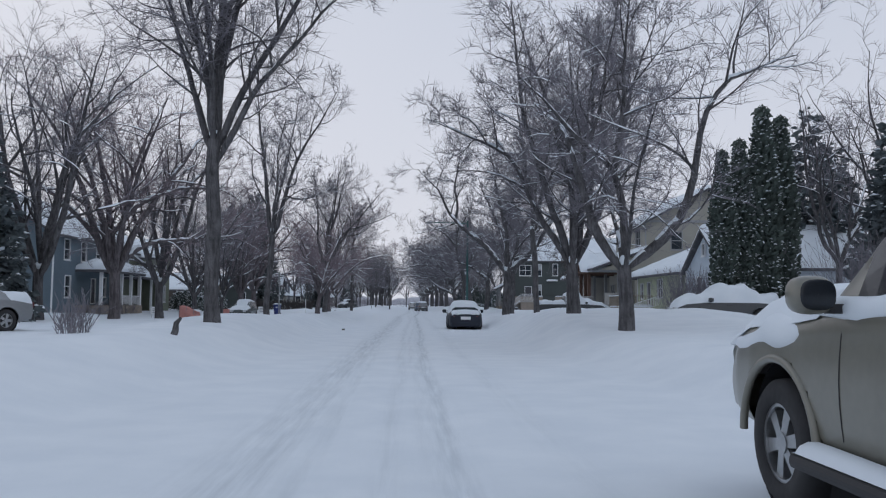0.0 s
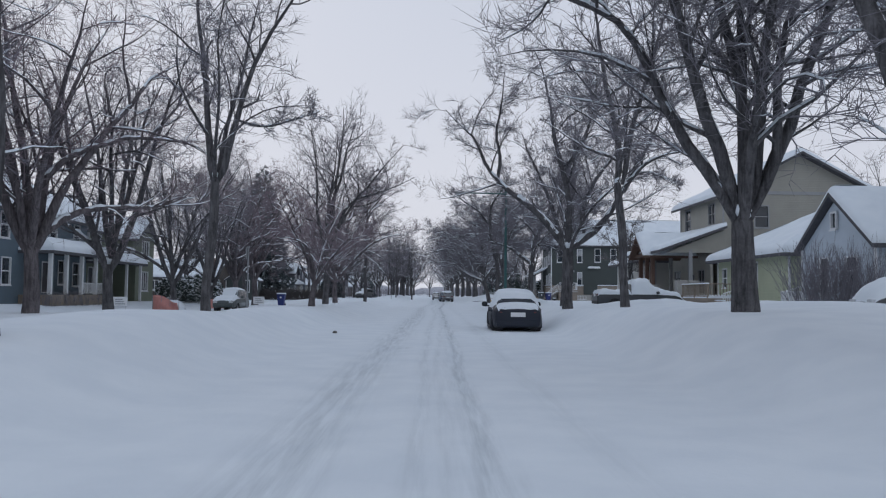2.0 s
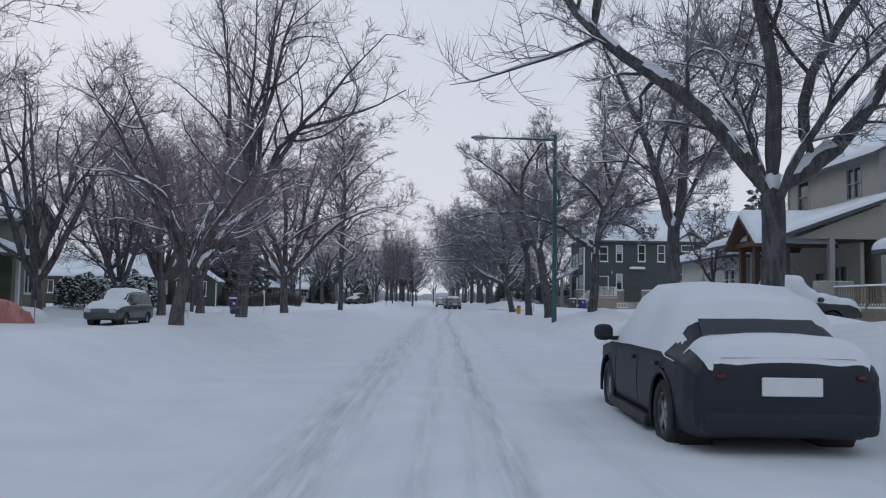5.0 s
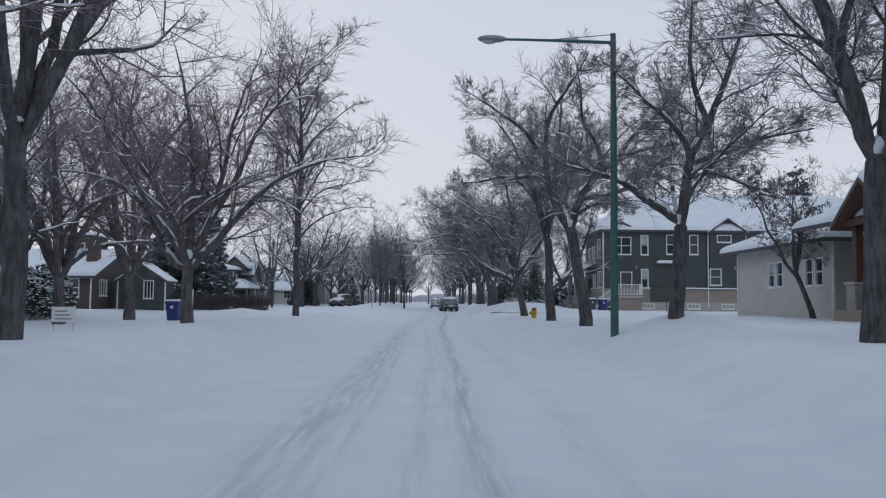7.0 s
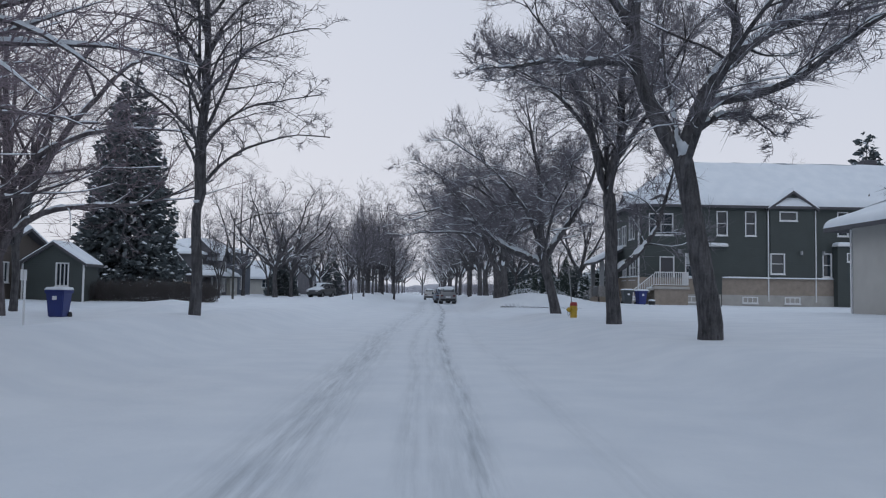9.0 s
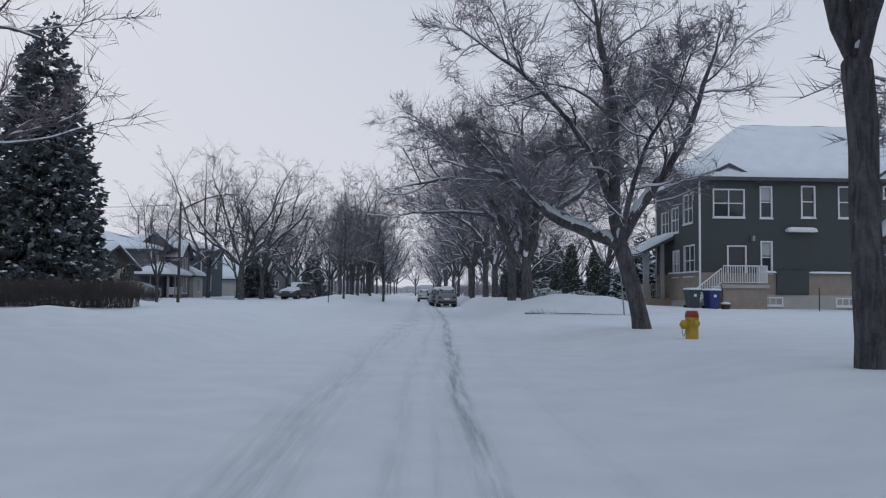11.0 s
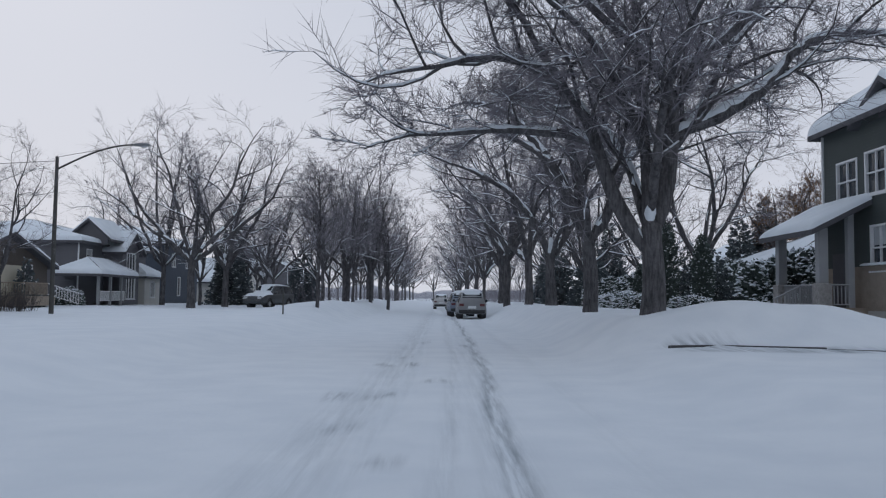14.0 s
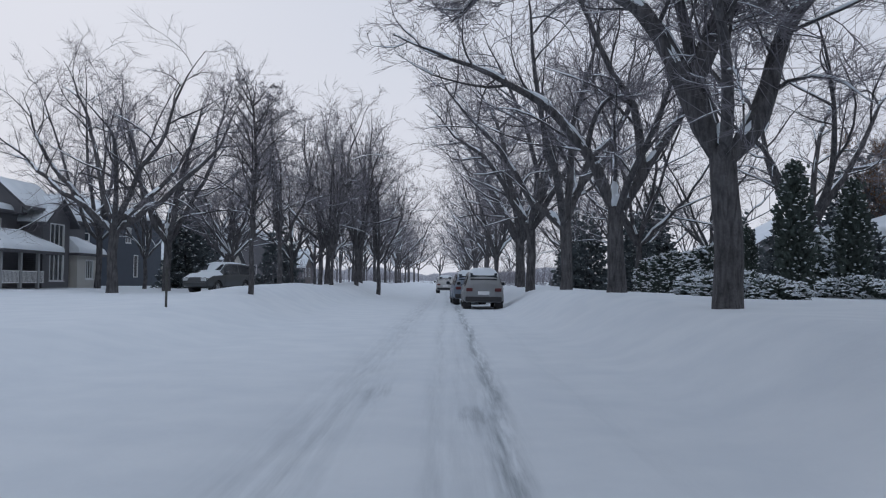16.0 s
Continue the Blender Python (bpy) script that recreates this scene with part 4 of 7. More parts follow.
def plant_bush(name, meshes, x, y, label, category, group, material=THUJA, sink=0.05, size=1.0):
    e = thing(name, pose(x, y, float(ground_z(x, y)) - sink) @ Matrix.Scale(size, 4), label, category, group)
    part("foliage", meshes[0], material, e)
    tagged(part("clinging_snow", meshes[1], SNOW, e, "snow clinging to the foliage"), kind="stuff")
    return e


def plant_spruce(meshes, x, y, label, size=1.0, rot=0):
    e = thing("spruce_tree", pose(x, y, float(ground_z(x, y)) - 0.1, 0, 0, rot) @ Matrix.Scale(size, 4), label, "conifer", "conifers in the yards")
    part("trunk", meshes[0], BARK, e)
    part("crown", meshes[1], SPRUCE, e)
    tagged(part("branch_snow", meshes[2], SNOW, e, "snow lying on the boughs"), kind="stuff")


SP_BIG = conifer(71, 20.0, 4.6, 24000, 0.5, 0.1, 0.66, 0.9)
SP_MID = conifer(72, 12.0, 2.9, 7500, 0.46, 0.12, 0.85, 0.7)
SP_SMALL = conifer(73, 6.0, 1.9, 2600, 0.32, 0.08, 0.9, 0.65)
plant_spruce(SP_BIG, -25.5, 132.0, "towering dark spruce with snow on its boughs")
for x, y, src, sz in [(27.5, 52, SP_MID, 1.25), (31, 55, SP_MID, 1.1), (24, 36, SP_MID, 1.0), (22.5, 156, SP_MID, 0.62), (16.5, 149, SP_SMALL, 0.8), (26, 160, SP_MID, 0.75), (15.0, 139.6, SP_SMALL, 0.6),
                     (12.8, 144.5, SP_SMALL, 0.62), (12.2, 160, SP_SMALL, 0.85), (14.0, 167, SP_SMALL, 1.0), (12.5, 176, SP_SMALL, 1.1), (16.5, 172, SP_MID, 0.7), (13.5, 190, SP_MID, 0.7), (-21.3, 37.5, SP_MID, 1.0), (-27.0, 152.5, SP_SMALL, 0.6), (-20, 178, SP_MID, 0.7), (-14, 186, SP_SMALL, 1.2), (52, 128, SP_MID, 1.4), (40, 133, SP_MID, 1.35), (-34, 93, SP_MID, 0.9), (-22.5, 190, SP_MID, 0.8)]:
    plant_spruce(src, x, y, "dark spruce dusted with snow in a yard", sz, (x * 77 + y * 13) % 360)
COL = bush_meshes(81, column_shape(9.5, 0.7), 5600, 0.26, 0.9, 0.11, 0.6)
for x, y, sz in [(14.9, 36.0, 0.86), (15.9, 36.3, 0.93), (17.0, 36.2, 1.1), (18.1, 36.6, 1.06)]:
    plant_bush("cedar_tree", COL, x, y, "tall columnar cedar flecked with snow", "conifer", "row of columnar cedars", size=sz)
COL2 = bush_meshes(82, column_shape(4.4, 0.62), 3000, 0.2, 0.8, 0.09, 0.65)
for x, y, sz in [(11.8, 137.4, 0.92), (13.5, 137.2, 0.8), (10.8, 138.6, 0.5)]:
    plant_bush("cedar_tree", COL2, x, y, "columnar cedar with snow on its sides", "conifer", "cedars by the hedge", size=sz)
DOME = bush_meshes(83, dome_shape(1.9, 1.6, 2.3), 3400, 0.24, 0.3, 0.3)
for x, y, sz in [(16.6, 134.5, 1.15), (18.6, 135.5, 1.3), (20.8, 136.5, 1.2), (-24.6, 97.5, 1.1), (-23.6, 93.5, 1.0), (-25, 90.4, 0.9), (-27, 101, 0.7), (-27.5, 160, 0.55), (18.8, 147.5, 1.2), (19.4, 151.5, 1.3), (12.0, 152.0, 0.8), (14.5, 153.5, 1.0)]:
    plant_bush("evergreen_shrub", DOME, x, y, "broad evergreen shrub heaped with snow", "shrub", "snowy shrubs by the houses", size=sz)
LOW = bush_meshes(84, dome_shape(1.5, 1.2, 0.75), 1500, 0.24, 0.3, 0.45)
for x, y, sz in [(9.6, 136.0, 0.8), (10.4, 140.0, 0.9), (9.0, 132.5, 0.6), (12.0, 134.2, 0.6)]:
    plant_bush("low_shrub", LOW, x, y, "low spreading shrub under snow", "shrub", "snowy shrubs by the houses", size=sz)


def twig_bush(name, x, y, rx, ry, h, count, label, material=TWIG, seed=3):
    """A leafless shrub or clipped hedge of thin upright stems."""
    rs = np.random.RandomState(seed)
    b = np.stack([rs.uniform(-rx, rx, count), rs.uniform(-ry, ry, count), 0 * np.zeros(count) - 0.2], 1)
    d = np.stack([rs.normal(0, 0.3, count), rs.normal(0, 0.3, count), 1 + 0 * np.zeros(count)], 1)
    d /= np.linalg.norm(d, axis=1, keepdims=True)
    hh = rs.uniform(0.65, 1.05, count) * h
    p = np.stack([b, b + d * hh[:, None] * 0.5 + rs.normal(0, 0.03, (count, 3)), b + d * hh[:, None] + rs.normal(0, 0.08, (count, 3))], 1)
    r = np.full((count, 3), 0.012) * np.array([1, 0.8, 0.45])
    p2, r2 = grow(p, r, rs, 4, 0.3, 1.0, 4.0, (20, 55), 0.2, 2, 0.012)
    e = thing(name, pose(x, y, float(ground_z(x, y))), label, "shrub", "bare shrubs and hedges")
    part("stem_tangle", mesh_of("stem_tangle", *merge([tubes(p, r, 3), tubes(p2, r2, 3)]), smooth=False), material, e)


HEDGE = mat("hedge_stems", (0.1, 0.09, 0.088), 0.95, vary=0.3, scale=2, bump_scale=9, spec=0.1)
twig_bush("bare_hedge", -19.2, 118.0, 5.0, 0.8, 1.5, 1500, "clipped leafless hedge, dark grey-brown", HEDGE, seed=5)
twig_bush("bare_hedge", -22.5, 138.0, 3.0, 1.0, 1.2, 500, "clipped leafless hedge, reddish brown", HEDGE, seed=6)
twig_bush("bare_shrub", 17.2, 46.0, 1.6, 1.3, 3.2, 420, "round leafless shrub before a pale blue house", seed=7)
twig_bush("bare_shrub", 21.5, 31.0, 3.5, 1.5, 4.2, 600, "tall leafless shrubs behind parked cars", seed=8)
twig_bush("bare_shrub", -25.4, 68.0, 0.9, 4.5, 0.9, 420, "low leafless shrubs along a porch", seed=9)
twig_bush("bare_shrub", -7.1, 14.9, 0.3, 0.3, 0.9, 40, "small leafless shrub poking out of the snow", seed=10)


def leafy(seed, count, material_mesh):
    rs = np.random.RandomState(seed)
    v = material_mesh
    c = v[rs.choice(len(v), count)]
    return mesh_of("leaves", *sprays(c + rs.normal(0, 0.05, (count, 3)), np.stack([rs.normal(0, 0.3, count), rs.normal(0, 0.3, count), -1 + 0 * np.zeros(count)], 1), rs.uniform(0.07, 0.14, count), rs.uniform(0.02, 0.035, count), rs), smooth=False)


def crown_points(me):
    v = np.zeros(len(me.vertices) * 3, np.float32)
    me.vertices.foreach_get("co", v)
    return v.reshape(-1, 3)


weep = tree_meshes(91, 0.15, 2.4, [(170, 62, 66, 5.5, 0.4), (20, 60, 62, 5.5, 0.4), (100, 74, 74, 5.5, 0.4), (265, 58, 50, 4.5, 0.3)], lean=(-0.9, 0), dense=0.75, snow=0.5, droop=0.25)
wt = plant("ash_tree", weep, 19.3, 87.0, "leaning tree with withered leaves still hanging", RIGHT)
part("leaves", leafy(5, 3500, crown_points(weep[1])), GREY_LEAF, wt, "withered grey-brown leaves")
oak = tree_meshes(92, 0.3, 3.0, [(j * 60, 48 + j * 5, 50 + j * 4, 7.5, 0.35) for j in range(6)], dense=0.75, snow=0.3)
for x, y in [(27, 158), (33, 166)]:
    ot = plant("oak_tree", oak, x, y, "oak keeping its rusty brown leaves behind the houses", "trees behind the houses", x * 31)
    part("leaves", leafy(6, 9000, crown_points(oak[1])), DRY, ot, "rusty brown dry leaves")


# ---- building helpers ----
WHITE = mat("white_paint", (0.72, 0.73, 0.74), 0.55, vary=0.08, scale=3)
FASCIA = mat("grey_fascia", (0.3, 0.31, 0.32), 0.6, vary=0.1, scale=2)
CONCRETE = mat("foundation_concrete", (0.4, 0.39, 0.37), 0.9, vary=0.2, scale=1.5, bump=0.3)
ROOFING = mat("asphalt_shingles", (0.09, 0.09, 0.1), 0.9, vary=0.3, scale=3, bump=0.6, bump_scale=25)
TIMBER = mat("stained_timber", (0.11, 0.062, 0.045), 0.7, vary=0.3, scale=4)
DECKING = mat("weathered_decking", (0.3, 0.25, 0.2), 0.8, vary=0.25, scale=4)
STONE = mat("ledge_stone", (0.3, 0.29, 0.28), 0.9, vary=0.35, scale=5, bump=0.8, bump_scale=10)
TAN = mat("tan_brick_band", (0.3, 0.255, 0.215), 0.9, vary=0.2, scale=3, bump=0.4, bump_scale=14)
GLASS = mat("window_glass", (0.035, 0.045, 0.055), 0.06, vary=0.3, scale=0.7, spec=0.6)
CURTAIN = mat("pale_blind", (0.42, 0.44, 0.46), 0.8, vary=0.1, scale=2)
DARKDOOR = mat("dark_door", (0.06, 0.06, 0.07), 0.5, vary=0.1)
S_GREEN = siding("dark_green_grey_siding", (0.058, 0.07, 0.068))
S_BEIGE = siding("greige_siding", (0.34, 0.33, 0.29))
S_STUCCO = mat("beige_stucco", (0.5, 0.49, 0.46), 0.9, vary=0.1, scale=1.2, bump=0.2)
S_YELLOW = siding("pale_green_yellow_siding", (0.44, 0.47, 0.33), 0.2)
S_BLUE = siding("pale_blue_siding", (0.5, 0.56, 0.62), 0.12)
S_SLATE = siding("slate_blue_siding", (0.12, 0.165, 0.2))
S_SAGE = siding("sage_green_siding", (0.2, 0.22, 0.165))
S_BROWN = siding("dark_brown_siding", (0.085, 0.07, 0.06))
S_GREY = siding("cool_grey_siding", (0.13, 0.13, 0.142))
S_CREAM = mat("cream_stucco", (0.5, 0.47, 0.38), 0.9, vary=0.1, scale=1.5)
S_NAVY = siding("navy_siding", (0.06, 0.075, 0.1))


def box(bm, x0, x1, y0, y1, z0, z1):
    r = bmesh.ops.create_cube(bm, size=1)
    bmesh.ops.scale(bm, vec=(x1 - x0, y1 - y0, z1 - z0), verts=r["verts"])
    bmesh.ops.translate(bm, vec=((x0 + x1) / 2, (y0 + y1) / 2, (z0 + z1) / 2), verts=r["verts"])
    return r["verts"]


def boxes(*dims):
    bm = bmesh.new()
    for d in dims:
        box(bm, *d)
    return bm


def soft_box(x0, x1, y0, y1, z0, z1, r=0.02, seg=2):
    bm = boxes((x0, x1, y0, y1, z0, z1))
    bmesh.ops.bevel(bm, geom=bm.edges[:], offset=r, segments=seg, affect="EDGES", profile=0.5)
    return bm


def facade(face, plane, u0, u1, z0, z1, openings, thick=0.22, apex=None):
    """A wall with real openings. face: S, N, W or E; plane: its outer y or x; openings: (u, z, w, h, style). apex: (u, z) of a gable."""
    us = sorted({u0, u1, *(o[0] + k * o[2] / 2 for o in openings for k in (-1, 1))})
    zs = sorted({z0, z1, *(o[1] + k * o[3] / 2 for o in openings for k in (-1, 1))})
    inward = thick if face in "SW" else -thick

    def pt(u, z, d):
        return (u, plane + d, z) if face in "SN" else (plane + d, u, z)
    bm = bmesh.new()

    def quad(*ps):
        bm.faces.new([bm.verts.new(p) for p in ps])

    def solid(i, j):
        if not (0 <= i < len(us) - 1 and 0 <= j < len(zs) - 1):
            return False
        u, z = (us[i] + us[i + 1]) / 2, (zs[j] + zs[j + 1]) / 2
        return not any(abs(u - o[0]) < o[2] / 2 and abs(z - o[1]) < o[3] / 2 for o in openings)
    for i in range(len(us) - 1):
        for j in range(len(zs) - 1):
            if not solid(i, j):
                continue
            a, b, c, d = us[i], us[i + 1], zs[j], zs[j + 1]
            quad(pt(a, c, 0), pt(b, c, 0), pt(b, d, 0), pt(a, d, 0))
            quad(pt(a, c, inward), pt(a, d, inward), pt(b, d, inward), pt(b, c, inward))
            for k, l, p, q in ((-1, 0, (a, c), (a, d)), (1, 0, (b, c), (b, d)), (0, -1, (a, c), (b, c)), (0, 1, (a, d), (b, d))):
                if not solid(i + k, j + l):
                    quad(pt(*p, 0), pt(*q, 0), pt(*q, inward), pt(*p, inward))
    if apex:
        for dd in (0, inward):
            bm.faces.new([bm.verts.new(p) for p in (pt(u0, z1, dd), pt(u1, z1, dd), pt(apex[0], apex[1], dd))])
    bmesh.ops.recalc_face_normals(bm, faces=bm.faces[:])
    return bm


def window_parts(house, face, plane, o, frame_mat=WHITE):
    """A framed window set into its opening, with bars, pane, sill and, in some, a half-drawn blind."""
    u, z, w, h, style = o
    sgn = 1 if face in "SW" else -1

    def bar(bm, ua, ub, za, zb, d0=-0.035, d1=0.09):
        a, b = sorted((plane + sgn * d0, plane + sgn * d1))
        box(bm, ua, ub, a, b, za, zb) if face in "SN" else box(bm, a, b, ua, ub, za, zb)
    t = 0.075
    bm = bmesh.new()
    ul, ur, zb, zt = u - w / 2, u + w / 2, z - h / 2, z + h / 2
    bar(bm, ul - t * 0.6, ul + t * 0.5, zb - t * 0.6, zt + t * 0.6)
    bar(bm, ur - t * 0.5, ur + t * 0.6, zb - t * 0.6, zt + t * 0.6)
    bar(bm, ul + t * 0.5, ur - t * 0.5, zt - t * 0.5, zt + t * 0.6)
    bar(bm, ul + t * 0.5, ur - t * 0.5, zb - t * 0.6, zb + t * 0.5)
    inner = (ul + t * 0.5, ur - t * 0.5, zb + t * 0.5, zt - t * 0.5)
    bars = []
    if style in ("dh", "cross"):
        bars.append((inner[0], inner[1], z - 0.03, z + 0.03))
    if style == "cross":
        bars += [(u - 0.03, u + 0.03, inner[2], z - 0.03), (u - 0.03, u + 0.03, z + 0.03, inner[3])]
    if style == "v3":
        bars += [(u + k * w / 6 - 0.025, u + k * w / 6 + 0.025, inner[2], inner[3]) for k in (-1, 1)]
    if style == "door":
        dk = bmesh.new()
        bar(dk, inner[0], inner[1], inner[2], inner[3], 0.07, 0.12)
        wn_ = part("door", bm, frame_mat, house)
        part("door_panel", dk, DARKDOOR, wn_)
        kb = bmesh.new()
        bar(kb, ur - 0.2, ur - 0.14, z - 0.1, z + 0.02, 0.02, 0.07)
        part("handle", kb, FASCIA, wn_)
        return
    win = part("window", bm, frame_mat, house)
    for b4 in bars:
        gb = bmesh.new()
        bar(gb, *b4, -0.01, 0.07)
        part("glazing_bar", gb, frame_mat, win)
    gl = bmesh.new()
    bar(gl, inner[0] + 0.003, inner[1] - 0.003, inner[2] + 0.003, inner[3] - 0.003, 0.085, 0.1)
    part("pane", gl, GLASS, win)
    if style in ("dh", "cross") and (int(u * 10) % 3 == 0):
        cb = bmesh.new()
        bar(cb, inner[0] + 0.004, inner[1] - 0.004, z + 0.1, inner[3] - 0.004, 0.076, 0.083)
        part("blind", cb, CURTAIN, win)
    sl = bmesh.new()
    bar(sl, ul - 0.08, ur + 0.08, zb - t * 0.6 - 0.06, zb - t * 0.6, -0.08, 0.02)
    part("sill", sl, frame_mat, win)


def snow_slab(p00, p10, p11, p01, depth, free=(1, 1, 1, 1), seed=1):
    """A rounded, slightly uneven blanket of snow on a sloping quad. free: which of the edges 0-1, 1-2, 2-3, 3-0 are open."""
    p00, p10, p11, p01 = (np.array(p, float) for p in (p00, p10, p11, p01))
    lu = max(np.linalg.norm(p10 - p00), np.linalg.norm(p11 - p01))
    lv = max(np.linalg.norm(p01 - p00), np.linalg.norm(p11 - p10))
    nu, nv = int(min(26, 6 + lu * 2.2)), int(min(22, 6 + lv * 2.2))

    def spread(n, a, b):
        t = np.linspace(0, 1, n)
        if a and b:
            return 0.5 - 0.5 * np.cos(t * np.pi)
        return 1 - np.cos(t * np.pi / 2) if a else (np.sin(t * np.pi / 2) if b else t)
    u, v = np.meshgrid(spread(nu, free[3], free[1]), spread(nv, free[0], free[2]))
    p = ((1 - u) * (1 - v))[..., None] * p00 + (u * (1 - v))[..., None] * p10 + (u * v)[..., None] * p11 + ((1 - u) * v)[..., None] * p01
    e = np.full(u.shape, 9.0)
    wu = np.linalg.norm(p10 - p00) * (1 - v) + np.linalg.norm(p11 - p01) * v
    for on, d in zip(free, (v * lv, (1 - u) * wu, (1 - v) * lv, u * wu)):
        if on:
            e = np.minimum(e, d)
    k = np.clip(e / (depth * 1.1), 0, 1)
    th = depth * np.sqrt(np.clip(1 - (1 - k) ** 2, 0, 1)) * (1 + 0.16 * wave(p[..., 0], p[..., 1], 1.3, seed) + 0.06 * wave(p[..., 0], p[..., 1], 4.0, seed + 1))
    top = p + np.array([0, 0, 1.0]) * (th + 0.004)[..., None]
    i = (np.arange(nv - 1)[:, None] * nu + np.arange(nu - 1)[None]).ravel()
    q = np.stack([i, i + 1, i + nu + 1, i + nu], 1)
    n0 = np.cross(p10 - p00, p01 - p00)
    if n0[2] < 0:
        q = q[:, ::-1]
    return top.reshape(-1, 3), q


def slab_poly(corners, t=0.2):
    """A roof plane of even thickness."""
    bm = bmesh.new()
    a = [bm.verts.new(c) for c in corners]
    b = [bm.verts.new((c[0], c[1], c[2] - t)) for c in corners]
    bm.faces.new(a)
    bm.faces.new(b[::-1])
    for i in range(len(a)):
        j = (i + 1) % len(a)
        bm.faces.new((a[i], b[i], b[j], a[j]))
    bmesh.ops.recalc_face_normals(bm, faces=bm.faces[:])
    return bm


def roof_on(house, x0, x1, y0, y1, eave, ridge, style, over=0.45, depth=0.35, name="roof", seed=1, tmat=ROOFING):
    """style: 'x' or 'y' for a gable roof whose ridge runs that way, 'hip', or 'shed_w' rising to the east."""
    if style in ("x", "y"):
        m = (y0 + y1) / 2 if style == "x" else (x0 + x1) / 2
        half = (y1 - y0) / 2 if style == "x" else (x1 - x0) / 2
        drop = (ridge - eave) / half * over
    X0, X1, Y0, Y1 = x0 - over, x1 + over, y0 - over, y1 + over
    if style == "x":
        e = eave - drop
        planes = [((X0, Y0, e), (X1, Y0, e), (X1, m, ridge), (X0, m, ridge)), ((X1, Y1, e), (X0, Y1, e), (X0, m, ridge), (X1, m, ridge))]
        free = [(1, 1, 0, 1)] * 2
    elif style == "y":
        e = eave - drop
        planes = [((X0, Y1, e), (X0, Y0, e), (m, Y0, ridge), (m, Y1, ridge)), ((X1, Y0, e), (X1, Y1, e), (m, Y1, ridge), (m, Y0, ridge))]
        free = [(1, 1, 0, 1)] * 2
    elif style == "hip":
        w, d = X1 - X0, Y1 - Y0
        k = min(w, d) / 2
        if w >= d:
            a, b = (X0 + k, (Y0 + Y1) / 2, ridge), (X1 - k, (Y0 + Y1) / 2, ridge)
        else:
            a, b = ((X0 + X1) / 2, Y0 + k, ridge), ((X0 + X1) / 2, Y1 - k, ridge)
        c = [(X0, Y0, eave), (X1, Y0, eave), (X1, Y1, eave), (X0, Y1, eave)]
        if w >= d:
            planes = [(c[0], c[1], b, a), (c[1], c[2], b, b), (c[2], c[3], a, b), (c[3], c[0], a, a)]
        else:
            planes = [(c[0], c[1], a, a), (c[1], c[2], b, a), (c[2], c[3], b, b), (c[3], c[0], a, b)]
        free = [(1, 0, 0, 0)] * 4
    else:
        planes = [((X0, Y1, eave), (X0, Y0, eave), (X1 - over, Y0, ridge), (X1 - over, Y1, ridge))]
        free = [(1, 1, 0, 1)]
    chunks, rf = [], None
    for n, pl in enumerate(planes):
        bmr = slab_poly([p for i, p in enumerate(pl) if i == 0 or p != pl[i - 1]])
        o = part(name, bmr, tmat, house if rf is None else rf)
        rf = rf or o
        chunks.append(snow_slab(*pl, depth, free[n], seed + n))
    part("roof_snow", mesh_of("roof_snow", *merge(chunks)), SNOW, rf, "thick rounded snow on the roof")
    return rf


def house(name, label, x0, x1, y0, y1, eave, walls, roof, openings, z0=0.2, base=None, group="houses along the street", frame_mat=WHITE, depth=0.35):
    """A house with four walls, window openings, a floor plate and a snowy roof."""
    h = thing(name, Matrix.Identity(4), label, "house", group)
    style, ridge, over = roof
    spans = {"S": (y0, x0, x1), "N": (y1, x0, x1), "W": (x0, y0 + 0.22, y1 - 0.22), "E": (x1, y0 + 0.22, y1 - 0.22)}
    for f, (pl, a, b) in spans.items():
        ops = openings.get(f, [])
        apex = None
        if (style == "x" and f in "WE") or (style == "y" and f in "SN"):
            apex = ((a + b) / 2, ridge - 0.2 - (0.22 * (ridge - eave) / (b - a) * 2 if f in "WE" else 0))
        part("wall", facade(f, pl, a, b, z0, eave - 0.05, [o for o in ops if o[1] < eave], apex=apex), walls, h)
        for o in ops:
            high = o[1] > eave
            window_parts(h, f, pl - (0.11 if f in "SW" else -0.11) * high, o, frame_mat)
    if base:
        bmat, bz = base
        t = 0.05
        part("base_course", boxes((x0 - t, x1 + t, y0 - t, y0 - 0.002, z0 - 0.4, bz), (x0 - t, x0 - 0.002, y0, y1, z0 - 0.4, bz)), bmat, h)
    roof_on(h, x0, x1, y0, y1, eave, ridge, style, over, depth, seed=int(abs(x0 * 7 + y0)) % 50)
    for (px, py) in ((x0 - 0.02, y0 - 0.02), (x1 + 0.02, y0 - 0.02), (x0 - 0.02, y1 + 0.02)):
        part("corner_board", boxes((px - 0.05, px + 0.05, py - 0.05, py + 0.05, z0, eave - 0.1)), frame_mat if frame_mat is not WHITE else WHITE, h)
    return h


